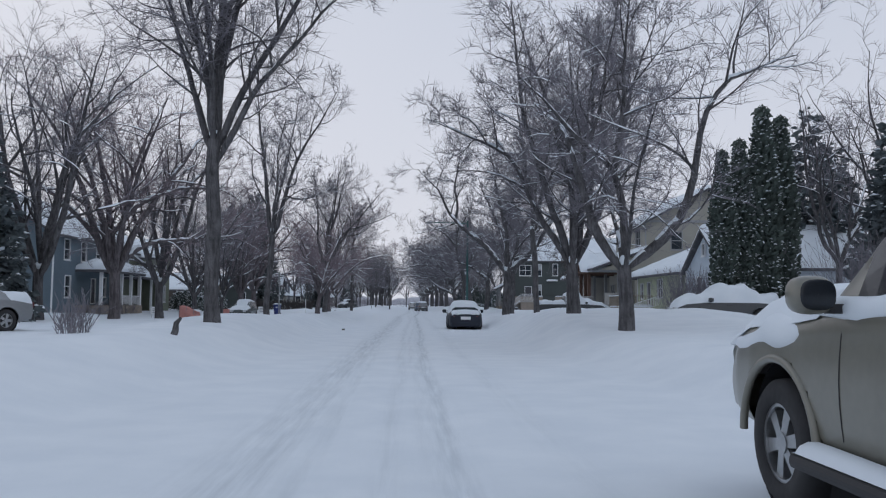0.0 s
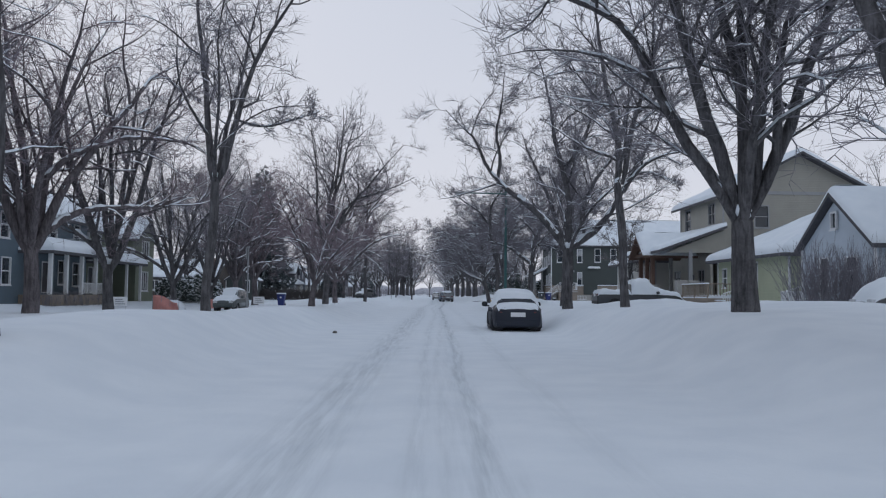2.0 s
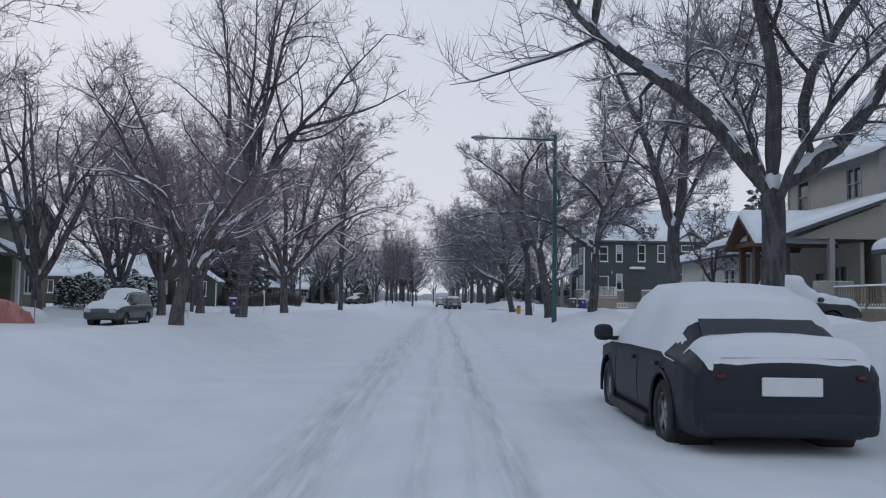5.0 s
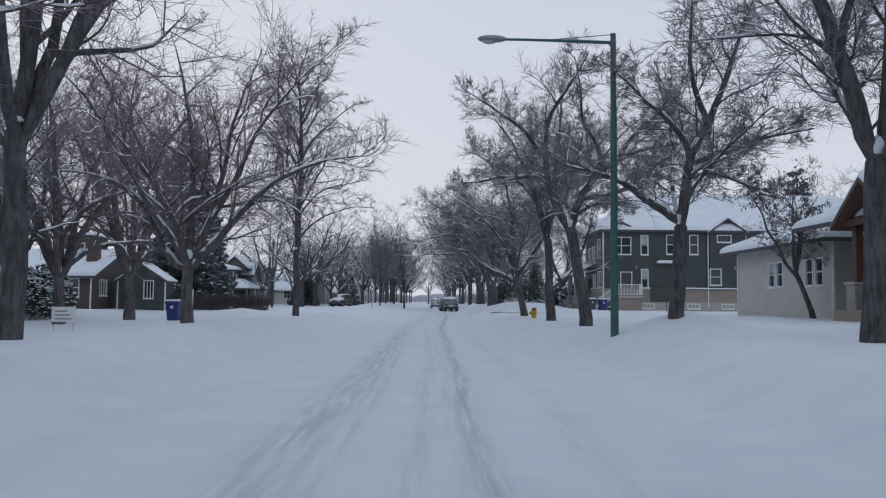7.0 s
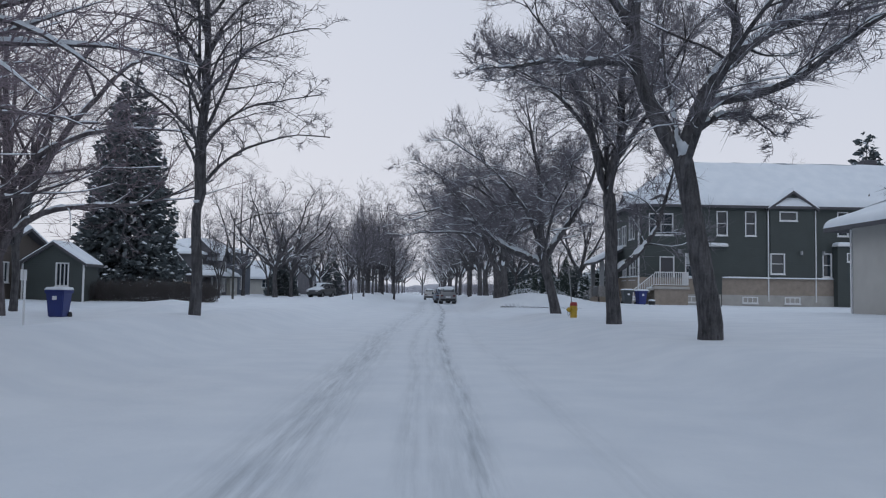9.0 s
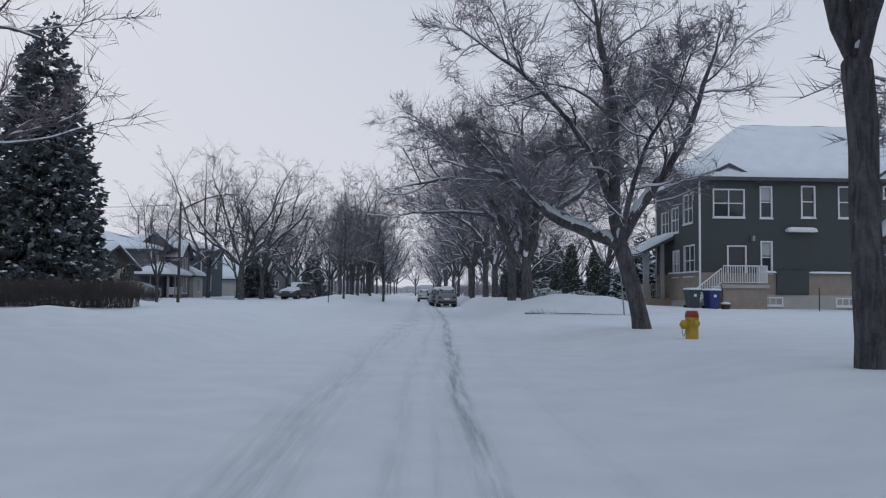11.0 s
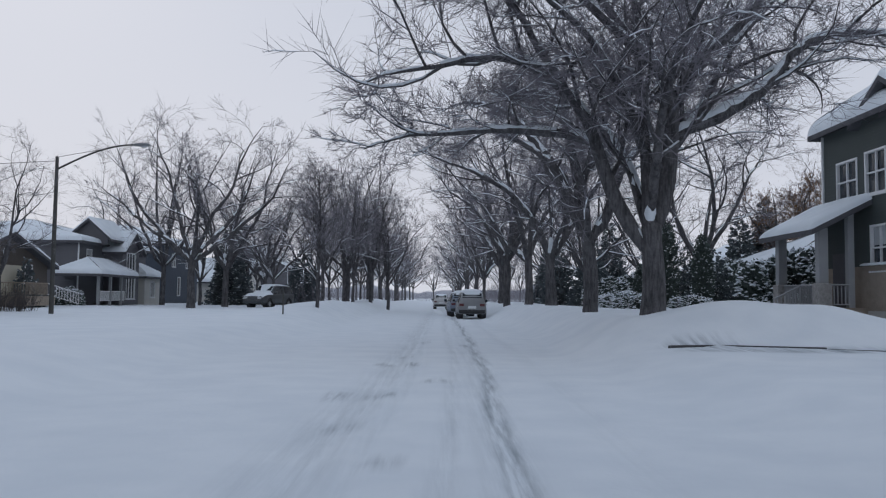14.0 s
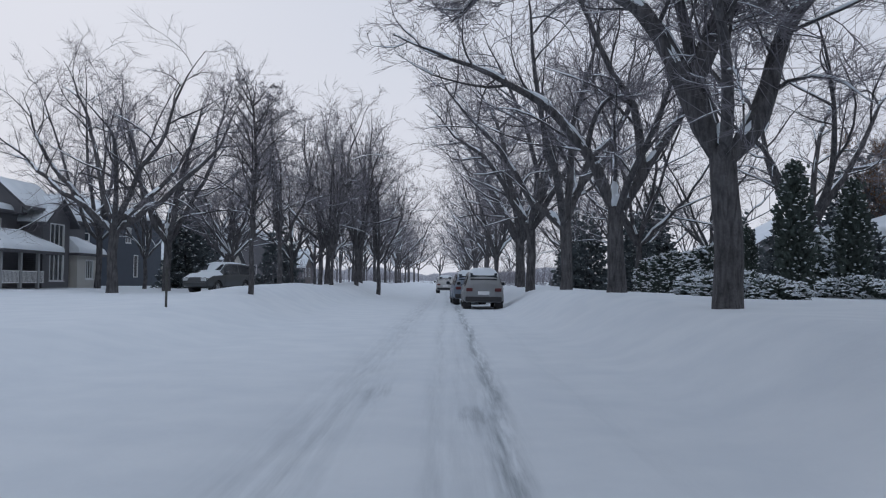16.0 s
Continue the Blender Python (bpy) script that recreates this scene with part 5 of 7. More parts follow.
def railing(parent, a, b, z, height=0.9, material=WHITE, step=0.13, name="railing"):
    """Top and bottom rail with upright balusters between two points; z may be a pair for a stair."""
    za, zb = z if isinstance(z, tuple) else (z, z)
    a, b = Vector((*a, za)), Vector((*b, zb))
    d = b - a
    n = max(2, int(Vector((d.x, d.y)).length / step))
    rl = None
    for hh, r in ((height, 0.035), (0.12, 0.025)):
        p, q = a + Vector((0, 0, hh)), b + Vector((0, 0, hh))
        bar = part("bottom_rail" if rl else name, mesh_of("rail", *tubes(np.array([[p, q]]), np.full((1, 2), r), 6)), material, rl or parent)
        rl = rl or bar
    bal = boxes((-0.018, 0.018, -0.018, 0.018, 0, height - 0.15))
    me = bpy.data.meshes.new("baluster")
    bal.to_mesh(me)
    bal.free()
    me.materials.append(material)
    for i in range(n + 1):
        o = new("baluster", me)
        o.parent = rl
        o.location = a + d * (i / n) + Vector((0, 0, 0.13))
    return rl


def post(parent, x, y, z0, z1, r=0.09, material=WHITE, name="post"):
    return part(name, soft_box(x - r, x + r, y - r, y + r, z0, z1, 0.01, 1), material, parent)


def steps(parent, x0, x1, y0, y1, z, count, toward, material=DECKING):
    """Stairs that come down from z along the given way."""
    for i in range(count):
        t = 0.28 * i
        zz = z - 0.17 * (i + 1)
        d = {"W": (x0 - t - 0.28, x0 - t, y0, y1), "S": (x0, x1, y0 - t - 0.28, y0 - t)}[toward]
        part("step", boxes((*d, zz - 0.14, zz)), material, parent)
        part("step_snow", mesh_of("step_snow", *snow_slab((d[0], d[2], zz), (d[1], d[2], zz), (d[1], d[3], zz), (d[0], d[3], zz), 0.07)), SNOW, parent)


# ---- houses east of the street ----
W_UP, H_UP = 6.85, 1.8
h1 = house("townhouse", "two-storey dark green-grey sided house with white windows under deep snow", 16.5, 45, 122.6, 131.0, 8.2, S_GREEN, ("hip", 11.8, 0.45),
           {"S": [(18.2, 6.7, 1.8, 1.6, "cross"), (20.4, W_UP - 0.06, 0.66, H_UP, "dh"), (22.9, W_UP, 0.77, H_UP, "dh"), (25.1, W_UP, 0.77, H_UP, "dh"), (32.25, W_UP + 0.08, 0.77, H_UP, "dh"), (37.0, W_UP, 0.75, H_UP, "dh"), (41.0, W_UP, 1.5, H_UP, "cross"),
                  (18.65, 3.1, 1.05, 2.2, "door"), (20.4, 3.58, 0.62, 1.8, "dh"), (31.0, 3.75, 0.64, 1.75, "dh"), (34.5, 3.8, 0.6, 1.75, "dh"), (39.0, 3.6, 1.4, 1.5, "cross")],
            "W": [(124.65, 6.56, 1.65, 1.75, "cross"), (127.1, 6.08, 1.35, 1.55, "cross"), (129.15, 6.0, 1.5, 1.55, "cross"), (124.45, 3.4, 1.85, 1.8, "cross"), (126.9, 3.3, 1.2, 1.6, "cross")]}, z0=0.1, base=(TAN, 2.65), depth=0.42)
part("foundation", boxes((16.37, 45.06, 122.52, 122.547, -0.2, 1.4), (16.37, 16.447, 122.55, 131.0, -0.2, 1.0)), CONCRETE, h1)
# cross gables on two fronts
part("gable_wall", facade("S", 122.42, 26.55, 29.95, 2.7, 8.15, [(27.95, 7.45, 1.3, 0.64, "plain"), (27.1, 3.8, 1.02, 1.5, "dh")], 0.15, (28.25, 9.15)), S_GREEN, h1)
window_parts(h1, "S", 122.42, (27.95, 7.45, 1.3, 0.64, "plain"))
window_parts(h1, "S", 122.42, (27.1, 3.8, 1.02, 1.5, "dh"))
part("gable_wall", facade("S", 122.5, 16.48, 19.7, 8.0, 8.15, [], 0.09, (18.1, 8.85)), S_GREEN, h1)
for bx in (20.7, 25.0, 28.25, 33.4):
    window_parts(h1, "S", 122.5, (bx, 1.02, 1.12, 0.42, "v3"))
for sx in (26.42, 30.08):
    part("downspout", boxes((sx - 0.04, sx + 0.04, 122.46, 122.54, 0.9, 8.1)), WHITE, h1)
part("downspout", boxes((16.38, 16.46, 122.4, 122.48, 0.9, 8.1)), WHITE, h1)
roof_on(h1, 26.55, 29.95, 122.4, 126.6, 8.2, 9.4, "y", 0.28, 0.25, "gable_roof", 3)
roof_on(h1, 16.5, 19.75, 122.5, 126.0, 8.2, 9.0, "y", 0.3, 0.25, "gable_roof", 6)
roof_on(h1, 16.4, 20.5, 124.2, 128.0, 8.2, 9.35, "x", 0.3, 0.25, "gable_roof", 4)
part("gable_wall", facade("W", 16.42, 124.2, 128.0, 8.0, 8.15, [], 0.07, (126.1, 9.1)), S_GREEN, h1)
part("bump_out", boxes((31.45, 34.1, 121.9, 122.59, 0.6, 5.15)), S_GREEN, h1)
window_parts(h1, "S", 121.9, (32.86, 4.35, 1.3, 0.6, "plain"))
part("canopy", boxes((31.35, 34.2, 121.6, 122.55, 5.17, 5.32)), WHITE, h1)
part("canopy_snow", mesh_of("canopy_snow", *snow_slab((31.35, 121.6, 5.32), (34.2, 121.6, 5.32), (34.2, 122.55, 5.32), (31.35, 122.55, 5.32), 0.18)), SNOW, h1)
part("canopy", boxes((21.5, 23.2, 122.1, 122.55, 5.05, 5.17)), WHITE, h1)
part("canopy_snow", mesh_of("canopy_snow", *snow_slab((21.5, 122.1, 5.17), (23.2, 122.1, 5.17), (23.2, 122.55, 5.17), (21.5, 122.55, 5.17), 0.18)), SNOW, h1)
part("siding_panel", boxes((20.93, 22.82, 122.44, 122.52, 1.42, 2.8)), S_GREEN, h1)
part("ledge_snow", mesh_of("ledge_snow", *snow_slab((22.83, 122.36, 2.66), (31.4, 122.36, 2.66), (31.4, 122.59, 2.66), (22.83, 122.59, 2.66), 0.13)), SNOW, h1)
part("ledge_snow", mesh_of("ledge_snow", *snow_slab((19.95, 122.36, 2.66), (20.92, 122.36, 2.66), (20.92, 122.59, 2.66), (19.95, 122.59, 2.66), 0.13)), SNOW, h1)
part("ledge_snow", mesh_of("ledge_snow", *snow_slab((16.28, 122.7, 2.66), (16.5, 122.7, 2.66), (16.5, 128.0, 2.66), (16.28, 128.0, 2.66), 0.1)), SNOW, h1)
# side landing with white railing
part("landing", boxes((17.2, 19.9, 121.1, 122.5, 1.75, 1.95)), CONCRETE, h1)
part("landing_base", boxes((17.3, 19.8, 121.2, 122.5, 0.1, 1.75)), TAN, h1)
railing(h1, (17.3, 121.15), (19.75, 121.15), 1.95, 1.05)
railing(h1, (19.8, 121.15), (19.8, 122.4), 1.95, 1.05)
railing(h1, (17.2, 121.15), (15.7, 121.15), (1.95, 0.75), 0.9)
steps(h1, 17.2, 19, 121.15, 122.3, 1.95, 6, "W", CONCRETE)
for lx in (19.55, 28.9, 30.6):
    part("wall_lantern", soft_box(lx - 0.07, lx + 0.07, 122.28 if lx < 26 else 122.2, 122.59 if lx < 26 else 122.45, 4.5, 4.8, 0.02, 1), FASCIA, h1)
# street porch under a shed roof, at the far end of the west front
part("porch_floor", boxes((14.6, 16.44, 127.6, 131.4, 0.3, 1.1)), DECKING, h1)
roof_on(h1, 14.5, 16.48, 127.6, 131.8, 3.95, 5.1, "shed_w", 0.28, 0.26, "porch_roof", 5)
for py in (127.9, 131.4):
    post(h1, 14.85, py, 1.0, 4.05, 0.17, FASCIA)
    part("post_base", soft_box(14.6, 15.1, py - 0.28, py + 0.28, 0.2, 2.0, 0.03, 1), STONE, h1)
post(h1, 15.9, 127.9, 1.0, 4.65, 0.12, FASCIA)
railing(h1, (14.85, 128.2), (14.85, 131.2), 1.1, 0.85, FASCIA)
railing(h1, (15.1, 127.8), (15.8, 127.8), 1.1, 0.85, FASCIA)
railing(h1, (14.6, 129.2), (13.6, 129.2), (1.1, 0.6), 0.8, FASCIA)
part("porch_door", boxes((16.4, 16.49, 129.2, 130.2, 1.1, 3.2)), DARKDOOR, h1)
# vents and chimney
part("chimney", soft_box(36.4, 37.5, 127.0, 128.0, 10.4, 12.7, 0.03, 1), ROOFING, h1)
part("vent_pipe", soft_box(31.4, 31.55, 125.6, 125.75, 9.4, 10.7, 0.02, 1), ROOFING, h1)

h2 = house("bungalow", "single-storey beige stucco house, eaves deep in snow", 20.2, 32, 86.6, 99.0, 4.6, S_STUCCO, ("hip", 7.4, 0.9),
           {"W": [(93.9, 3.0, 0.8, 1.4, "dh"), (92.8, 3.0, 0.8, 1.4, "dh"), (89.2, 3.0, 0.8, 1.4, "dh"), (88.1, 3.0, 0.8, 1.4, "dh")], "S": [(24, 3.0, 1.3, 1.4, "cross")]})
h3 = house("craftsman_house", "tall greige two-storey house, broad gable and timber porch", 22.6, 34.6, 74.0, 84.6, 9.5, S_BEIGE, ("y", 12.7, 0.7),
           {"S": [(25.6, 7.6, 1.1, 1.7, "dh"), (31, 3.0, 1.4, 1.4, "cross")], "W": [(76.6, 8.0, 1.5, 1.7, "cross"), (82.6, 8.0, 1.5, 1.9, "dh")]}, frame_mat=FASCIA)
part("trim_board", boxes((22.5, 34.7, 73.93, 73.99, 9.35, 9.6)), FASCIA, h3)
# lower wing with a long sloping porch roof
part("porch_wall", facade("W", 21.6, 74.2, 84.0, 0.3, 4.6, [(76.3, 2.5, 1.5, 1.9, "cross"), (78.5, 2.1, 1.0, 2.1, "door"), (82.5, 2.8, 1.6, 1.4, "cross")], 0.2), S_BEIGE, h3)
window_parts(h3, "W", 21.6, (76.3, 2.5, 1.5, 1.9, "cross"), FASCIA)
window_parts(h3, "W", 21.6, (78.5, 2.1, 1.0, 2.1, "door"), FASCIA)
window_parts(h3, "W", 21.6, (82.5, 2.8, 1.6, 1.4, "cross"), FASCIA)
roof_on(h3, 17.6, 22.6, 73.6, 84.2, 4.85, 6.8, "shed_w", 0.4, 0.3, "porch_roof", 7)
gw = bmesh.new()
gv = [gw.verts.new(c) for c in ((18.0, 73.7, 4.7), (22.55, 73.7, 4.7), (22.55, 73.7, 6.5), (18.0, 73.82, 4.7), (22.55, 73.82, 4.7), (22.55, 73.82, 6.5))]
for f in ((0, 1, 2), (5, 4, 3), (0, 3, 4, 1), (1, 4, 5, 2), (2, 5, 3, 0)):
    gw.faces.new([gv[k] for k in f])
part("porch_gable_wall", gw, S_BEIGE, h3)
for py in (73.8, 78.9, 83.8):
    post(h3, 19.9, py, 1.1, 4.95, 0.13, FASCIA)
part("porch_deck", boxes((19.6, 21.6, 73.6, 84.0, 0.3, 1.1)), DECKING, h3)
railing(h3, (19.8, 73.9), (19.8, 76.2), 1.1, 0.85, DECKING)
roof_on(h3, 16.9, 20.6, 75.5, 79.3, 4.8, 6.25, "x", 0.35, 0.28, "porch_gable_roof", 8, TIMBER)
part("tie_beam", soft_box(17.0, 17.25, 75.2, 79.6, 4.5, 4.75, 0.02, 1), TIMBER, h3)
part("king_post", soft_box(17.04, 17.22, 77.3, 77.5, 4.75, 6.0, 0.02, 1), TIMBER, h3)
for py in (75.6, 77.2, 79.2):
    part("stone_pier", soft_box(17.1, 17.8, py - 0.35, py + 0.35, 0.2, 2.1, 0.03, 1), STONE, h3)
    part("pier_cap", soft_box(17.05, 17.85, py - 0.4, py + 0.4, 2.1, 2.22, 0.02, 1), CONCRETE, h3)
    post(h3, 17.45, py, 2.22, 4.45, 0.15, TIMBER)
part("porch_floor", boxes((17.0, 19.6, 74.8, 80.4, 0.3, 1.1)), DECKING, h3)
railing(h3, (17.2, 75.5), (17.2, 76.9), 1.1, 0.85, DECKING)
part("dormer", boxes((25.5, 27.5, 80, 82, 9.2, 11.3)), S_BEIGE, h3)
h4 = house("bungalow", "low pale yellow-green bungalow with a deck and snowy hip roof", 20.3, 30, 57.5, 68.8, 3.85, S_YELLOW, ("hip", 6.6, 0.7),
           {"W": [(62.6, 2.75, 1.3, 1.5, "cross"), (65.6, 2.3, 0.9, 2.05, "door"), (67.6, 2.6, 0.8, 1.3, "dh")], "S": [(24, 2.8, 1.2, 1.2, "cross")]})
part("deck", boxes((17.9, 20.2, 64.2, 69.6, 1.0, 1.2)), DECKING, h4)
part("deck_skirt", boxes((17.95, 20.2, 64.25, 69.55, 0.2, 1.0)), DECKING, h4)
part("deck_snow", mesh_of("deck_snow", *snow_slab((17.9, 64.2, 1.2), (20.2, 64.2, 1.2), (20.2, 69.6, 1.2), (17.9, 69.6, 1.2), 0.22)), SNOW, h4)
railing(h4, (17.95, 64.3), (17.95, 69.5), 1.2, 0.95, DECKING, 0.2)
railing(h4, (17.95, 64.3), (20.2, 64.3), 1.2, 0.95, DECKING, 0.2)
for py in (64.3, 66.9, 69.5):
    post(h4, 17.95, py, 1.2, 2.2, 0.06, DECKING)
part("rail_snow", mesh_of("rail_snow", *snow_slab((17.85, 64.2, 2.14), (18.05, 64.2, 2.14), (18.05, 69.6, 2.14), (17.85, 69.6, 2.14), 0.09)), SNOW, h4)
steps(h4, 18.6, 19.8, 62.8, 64.2, 1.2, 4, "W", DECKING)
railing(h4, (17.9, 61.4), (19.8, 61.4), (0.7, 1.3), 0.8, WHITE)
for k in (0, 1):
    part("planter", soft_box(18.1 + k * 0.9, 18.9 + k * 0.9, 71.4, 72.1, 1.4, 2.5, 0.05, 1), CONCRETE, h4)
h5 = house("small_house", "small pale blue house with a steep snowy gable", 19.6, 29, 47.3, 54.3, 4.0, S_BLUE, ("x", 6.5, 0.35),
           {"W": [(49.4, 2.6, 1.1, 1.3, "dh"), (52.0, 2.3, 0.9, 2.0, "door"), (50.8, 5.1, 0.5, 0.8, "plain")], "S": [(23, 2.6, 1.2, 1.3, "dh")]})
railing(h5, (18.0, 53.4), (19.6, 53.4), (0.7, 1.2), 0.85, WHITE)
railing(h5, (18.0, 51.0), (18.0, 53.4), 0.7, 0.9, WHITE)
h6 = house("garage", "dark low garage with snow on its roof", 22, 30, 24, 30, 3.0, S_GREY, ("x", 4.8, 0.4), {"W": [(27, 1.7, 3.6, 2.2, "door")]})
hb = house("bungalow", "distant low house with a snow-white roof", 22, 34, 146, 156, 3.6, S_BROWN, ("hip", 6.0, 0.6), {"W": [(149, 2.4, 1.6, 1.3, "cross"), (153, 2.4, 1.6, 1.3, "cross")], "S": [(25, 2.4, 1.6, 1.3, "cross")]})
# ---- houses west of the street ----
k1 = house("clapboard_house", "two-storey slate blue clapboard house with a white-posted porch", -38, -27, 60.0, 74.6, 6.7, S_SLATE, ("y", 9.8, 0.5),
           {"E": [(62.5, 5.4, 1.1, 1.6, "dh"), (65.8, 5.4, 1.1, 1.6, "dh"), (69.0, 5.4, 1.1, 1.6, "dh"), (72.8, 5.4, 1.1, 1.6, "dh"), (62.8, 2.5, 1.1, 1.7, "dh"), (72.8, 2.5, 1.1, 1.7, "dh"), (68, 2.2, 1.0, 2.1, "door"), (70.4, 2.6, 1.0, 1.7, "dh")], "S": [(-30, 5.4, 1.1, 1.6, "dh"), (-30, 2.5, 1.1, 1.6, "dh"), (-34.5, 5.4, 1.1, 1.6, "dh")]})
part("porch_floor", boxes((-26.98, -24.9, 64.4, 74.4, 0.3, 1.0)), DECKING, k1)
roof_on(k1, -27.0, -24.9, 64.4, 74.4, 3.9, 4.6, "hip", 0.2, 0.3, "porch_roof", 11)
for py in (64.7, 67.0, 69.4, 71.8, 74.1):
    post(k1, -25.1, py, 1.0, 3.9, 0.12, WHITE, "porch_post")
railing(k1, (-25.1, 69.6), (-25.1, 74.0), 1.0, 0.85, WHITE, 0.16)
k2 = house("sage_house", "two-storey sage green house with a bay and a snowy porch roof", -39, -28.5, 75.8, 88.6, 6.6, S_SAGE, ("y", 9.6, 0.5),
           {"E": [(78, 5.3, 1.0, 1.5, "dh"), (80.5, 5.3, 1.0, 1.5, "dh"), (79, 2.2, 1.0, 2.1, "door")], "S": [(-31, 5.2, 1.1, 1.5, "dh")]})
part("bay", facade("S", 83.4, -28.4, -26.4, 0.3, 6.2, []), S_SAGE, k2)
part("bay", facade("E", -26.4, 83.6, 88.0, 0.3, 6.2, [(85.8, 5.0, 1.8, 1.7, "v3"), (85.8, 2.2, 1.6, 1.7, "v3")], apex=(85.8, 7.6)), S_SAGE, k2)
window_parts(k2, "E", -26.4, (85.8, 5.0, 1.8, 1.7, "v3"))
window_parts(k2, "E", -26.4, (85.8, 2.2, 1.6, 1.7, "v3"))
roof_on(k2, -30, -26.4, 83.4, 88.2, 6.2, 7.8, "x", 0.4, 0.3, "bay_roof", 12)
roof_on(k2, -28.4, -25.6, 76.2, 83.3, 3.7, 4.6, "hip", 0.25, 0.3, "porch_roof", 13)
for py in (76.5, 79.8, 83.0):
    post(k2, -25.8, py, 0.4, 3.7, 0.1, WHITE, "porch_post")
k3 = house("brown_bungalow", "dark brown bungalow with a brick chimney and snowy roof", -42, -27.6, 113.0, 123.5, 3.3, S_BROWN, ("x", 5.3, 0.5),
           {"E": [(115.5, 2.2, 1.5, 1.3, "v3")], "S": [(-29.0, 2.15, 0.9, 1.5, "dh"), (-31.1, 2.1, 1.5, 1.2, "v3"), (-35, 2.1, 1.6, 1.2, "v3"), (-38.5, 2.1, 1.6, 1.2, "v3")]}, depth=0.3)
BRICK = mat("chimney_brick", (0.11, 0.075, 0.07), 0.9, vary=0.3, scale=4, bump=0.6, bump_scale=12)
part("chimney", soft_box(-28.9, -28.0, 115.0, 115.9, 3.9, 5.7, 0.03, 1), BRICK, k3)
part("upper_storey", boxes((-32.4, -29.9, 118.4, 122.0, 4.0, 6.9)), S_BROWN, k3)
part("upper_snow", mesh_of("upper_snow", *snow_slab((-32.5, 118.3, 6.9), (-29.8, 118.3, 6.9), (-29.8, 122.1, 6.9), (-32.5, 122.1, 6.9), 0.25)), SNOW, k3)
window_parts(k3, "S", 118.4, (-30.9, 5.7, 0.8, 0.9, "dh"))
k4 = house("cabin", "small dark wooden cabin with a steep gable and one tall window", -26.6, -22.6, 116.2, 118.6, 3.0, S_GREEN, ("y", 4.3, 0.25), {"S": [(-24.0, 2.1, 0.8, 1.5, "v3")]}, depth=0.1)
k5 = house("brown_bungalow", "dark bungalow with a cream entry and a wooden deck", -42, -28, 146, 157.5, 3.5, S_BROWN, ("x", 5.4, 0.6),
           {"E": [(148.6, 2.5, 1.8, 1.4, "v3"), (154.8, 2.3, 1.0, 2.0, "door")], "S": [(-31, 2.4, 1.8, 1.4, "v3")]})
part("entry_wall", boxes((-27.98, -27.85, 150.4, 153.6, 0.8, 3.2)), S_CREAM, k5)
part("deck", boxes((-27.9, -25.8, 150.2, 154.2, 0.5, 1.15)), DECKING, k5)
railing(k5, (-25.85, 150.3), (-25.85, 153.2), 1.15, 0.85, DECKING, 0.15)
railing(k5, (-25.85, 150.3), (-27.8, 150.3), 1.15, 0.85, DECKING, 0.15)
railing(k5, (-25.85, 153.2), (-24.6, 155.2), (1.15, 0.5), 0.85, WHITE, 0.2)
k6 = house("gabled_house", "grey two-storey house with stepped gables and a railed porch", -44, -28.2, 163.0, 178, 5.6, S_GREY, ("hip", 7.6, 0.5),
           {"E": [(165, 4.4, 1.0, 1.2, "dh")], "S": [(-32, 4.6, 1.0, 1.0, "dh")]})
part("front_gable", facade("E", -26.6, 168.2, 171.9, 0.3, 5.3, [(170, 4.1, 2.0, 1.7, "v3"), (170, 1.9, 2.0, 1.9, "v3")], apex=(170.05, 6.7)), S_GREY, k6)
part("front_gable", facade("S", 168.0, -29, -26.6, 0.3, 5.3, [], 0.2), S_GREY, k6)
window_parts(k6, "E", -26.6, (170, 4.1, 2.0, 1.7, "v3"))
window_parts(k6, "E", -26.6, (170, 1.9, 2.0, 1.9, "v3"))
roof_on(k6, -31, -26.6, 168.0, 172.1, 5.3, 6.8, "x", 0.45, 0.25, "gable_roof", 15)
part("gable_wall", facade("S", 166.2, -30.4, -27.2, 5.5, 6.2, [], 0.2, (-28.6, 7.5)), S_GREY, k6)
roof_on(k6, -30.4, -27.0, 166.0, 171.0, 6.2, 7.7, "y", 0.3, 0.2, "gable_roof", 16)
roof_on(k6, -29.0, -25.6, 161, 168.2, 2.9, 4.0, "hip", 0.3, 0.3, "porch_roof", 17)
for py in (161.3, 163.6, 165.8):
    post(k6, -25.8, py, 0.4, 2.9, 0.1, FASCIA, "porch_post")
railing(k6, (-25.8, 161.3), (-25.8, 166.6), 0.7, 0.85, WHITE, 0.15)
part("side_wing", facade("E", -26.2, 172.4, 176.4, 0.3, 2.9, [(174.4, 1.8, 1.2, 1.4, "v3")]), S_STUCCO, k6)
part("side_wing", facade("S", 172.4, -29, -26.4, 0.3, 2.9, []), S_STUCCO, k6)
window_parts(k6, "E", -26.2, (174.4, 1.8, 1.2, 1.4, "v3"))
roof_on(k6, -29.0, -26.2, 172.3, 176.6, 3.0, 4.0, "hip", 0.3, 0.3, "wing_roof", 18)
k7 = house("navy_house", "large dark blue two-storey house among trees", -44, -29, 186, 198, 6.9, S_NAVY, ("hip", 9.0, 0.5), {"E": [(189, 5.2, 1.2, 1.4, "cross"), (194, 5.2, 1.2, 1.4, "cross"), (191, 2.3, 1.0, 2.1, "door")], "S": [(-32, 5.2, 1.2, 1.4, "cross"), (-36, 5.2, 1.2, 1.4, "cross")]})
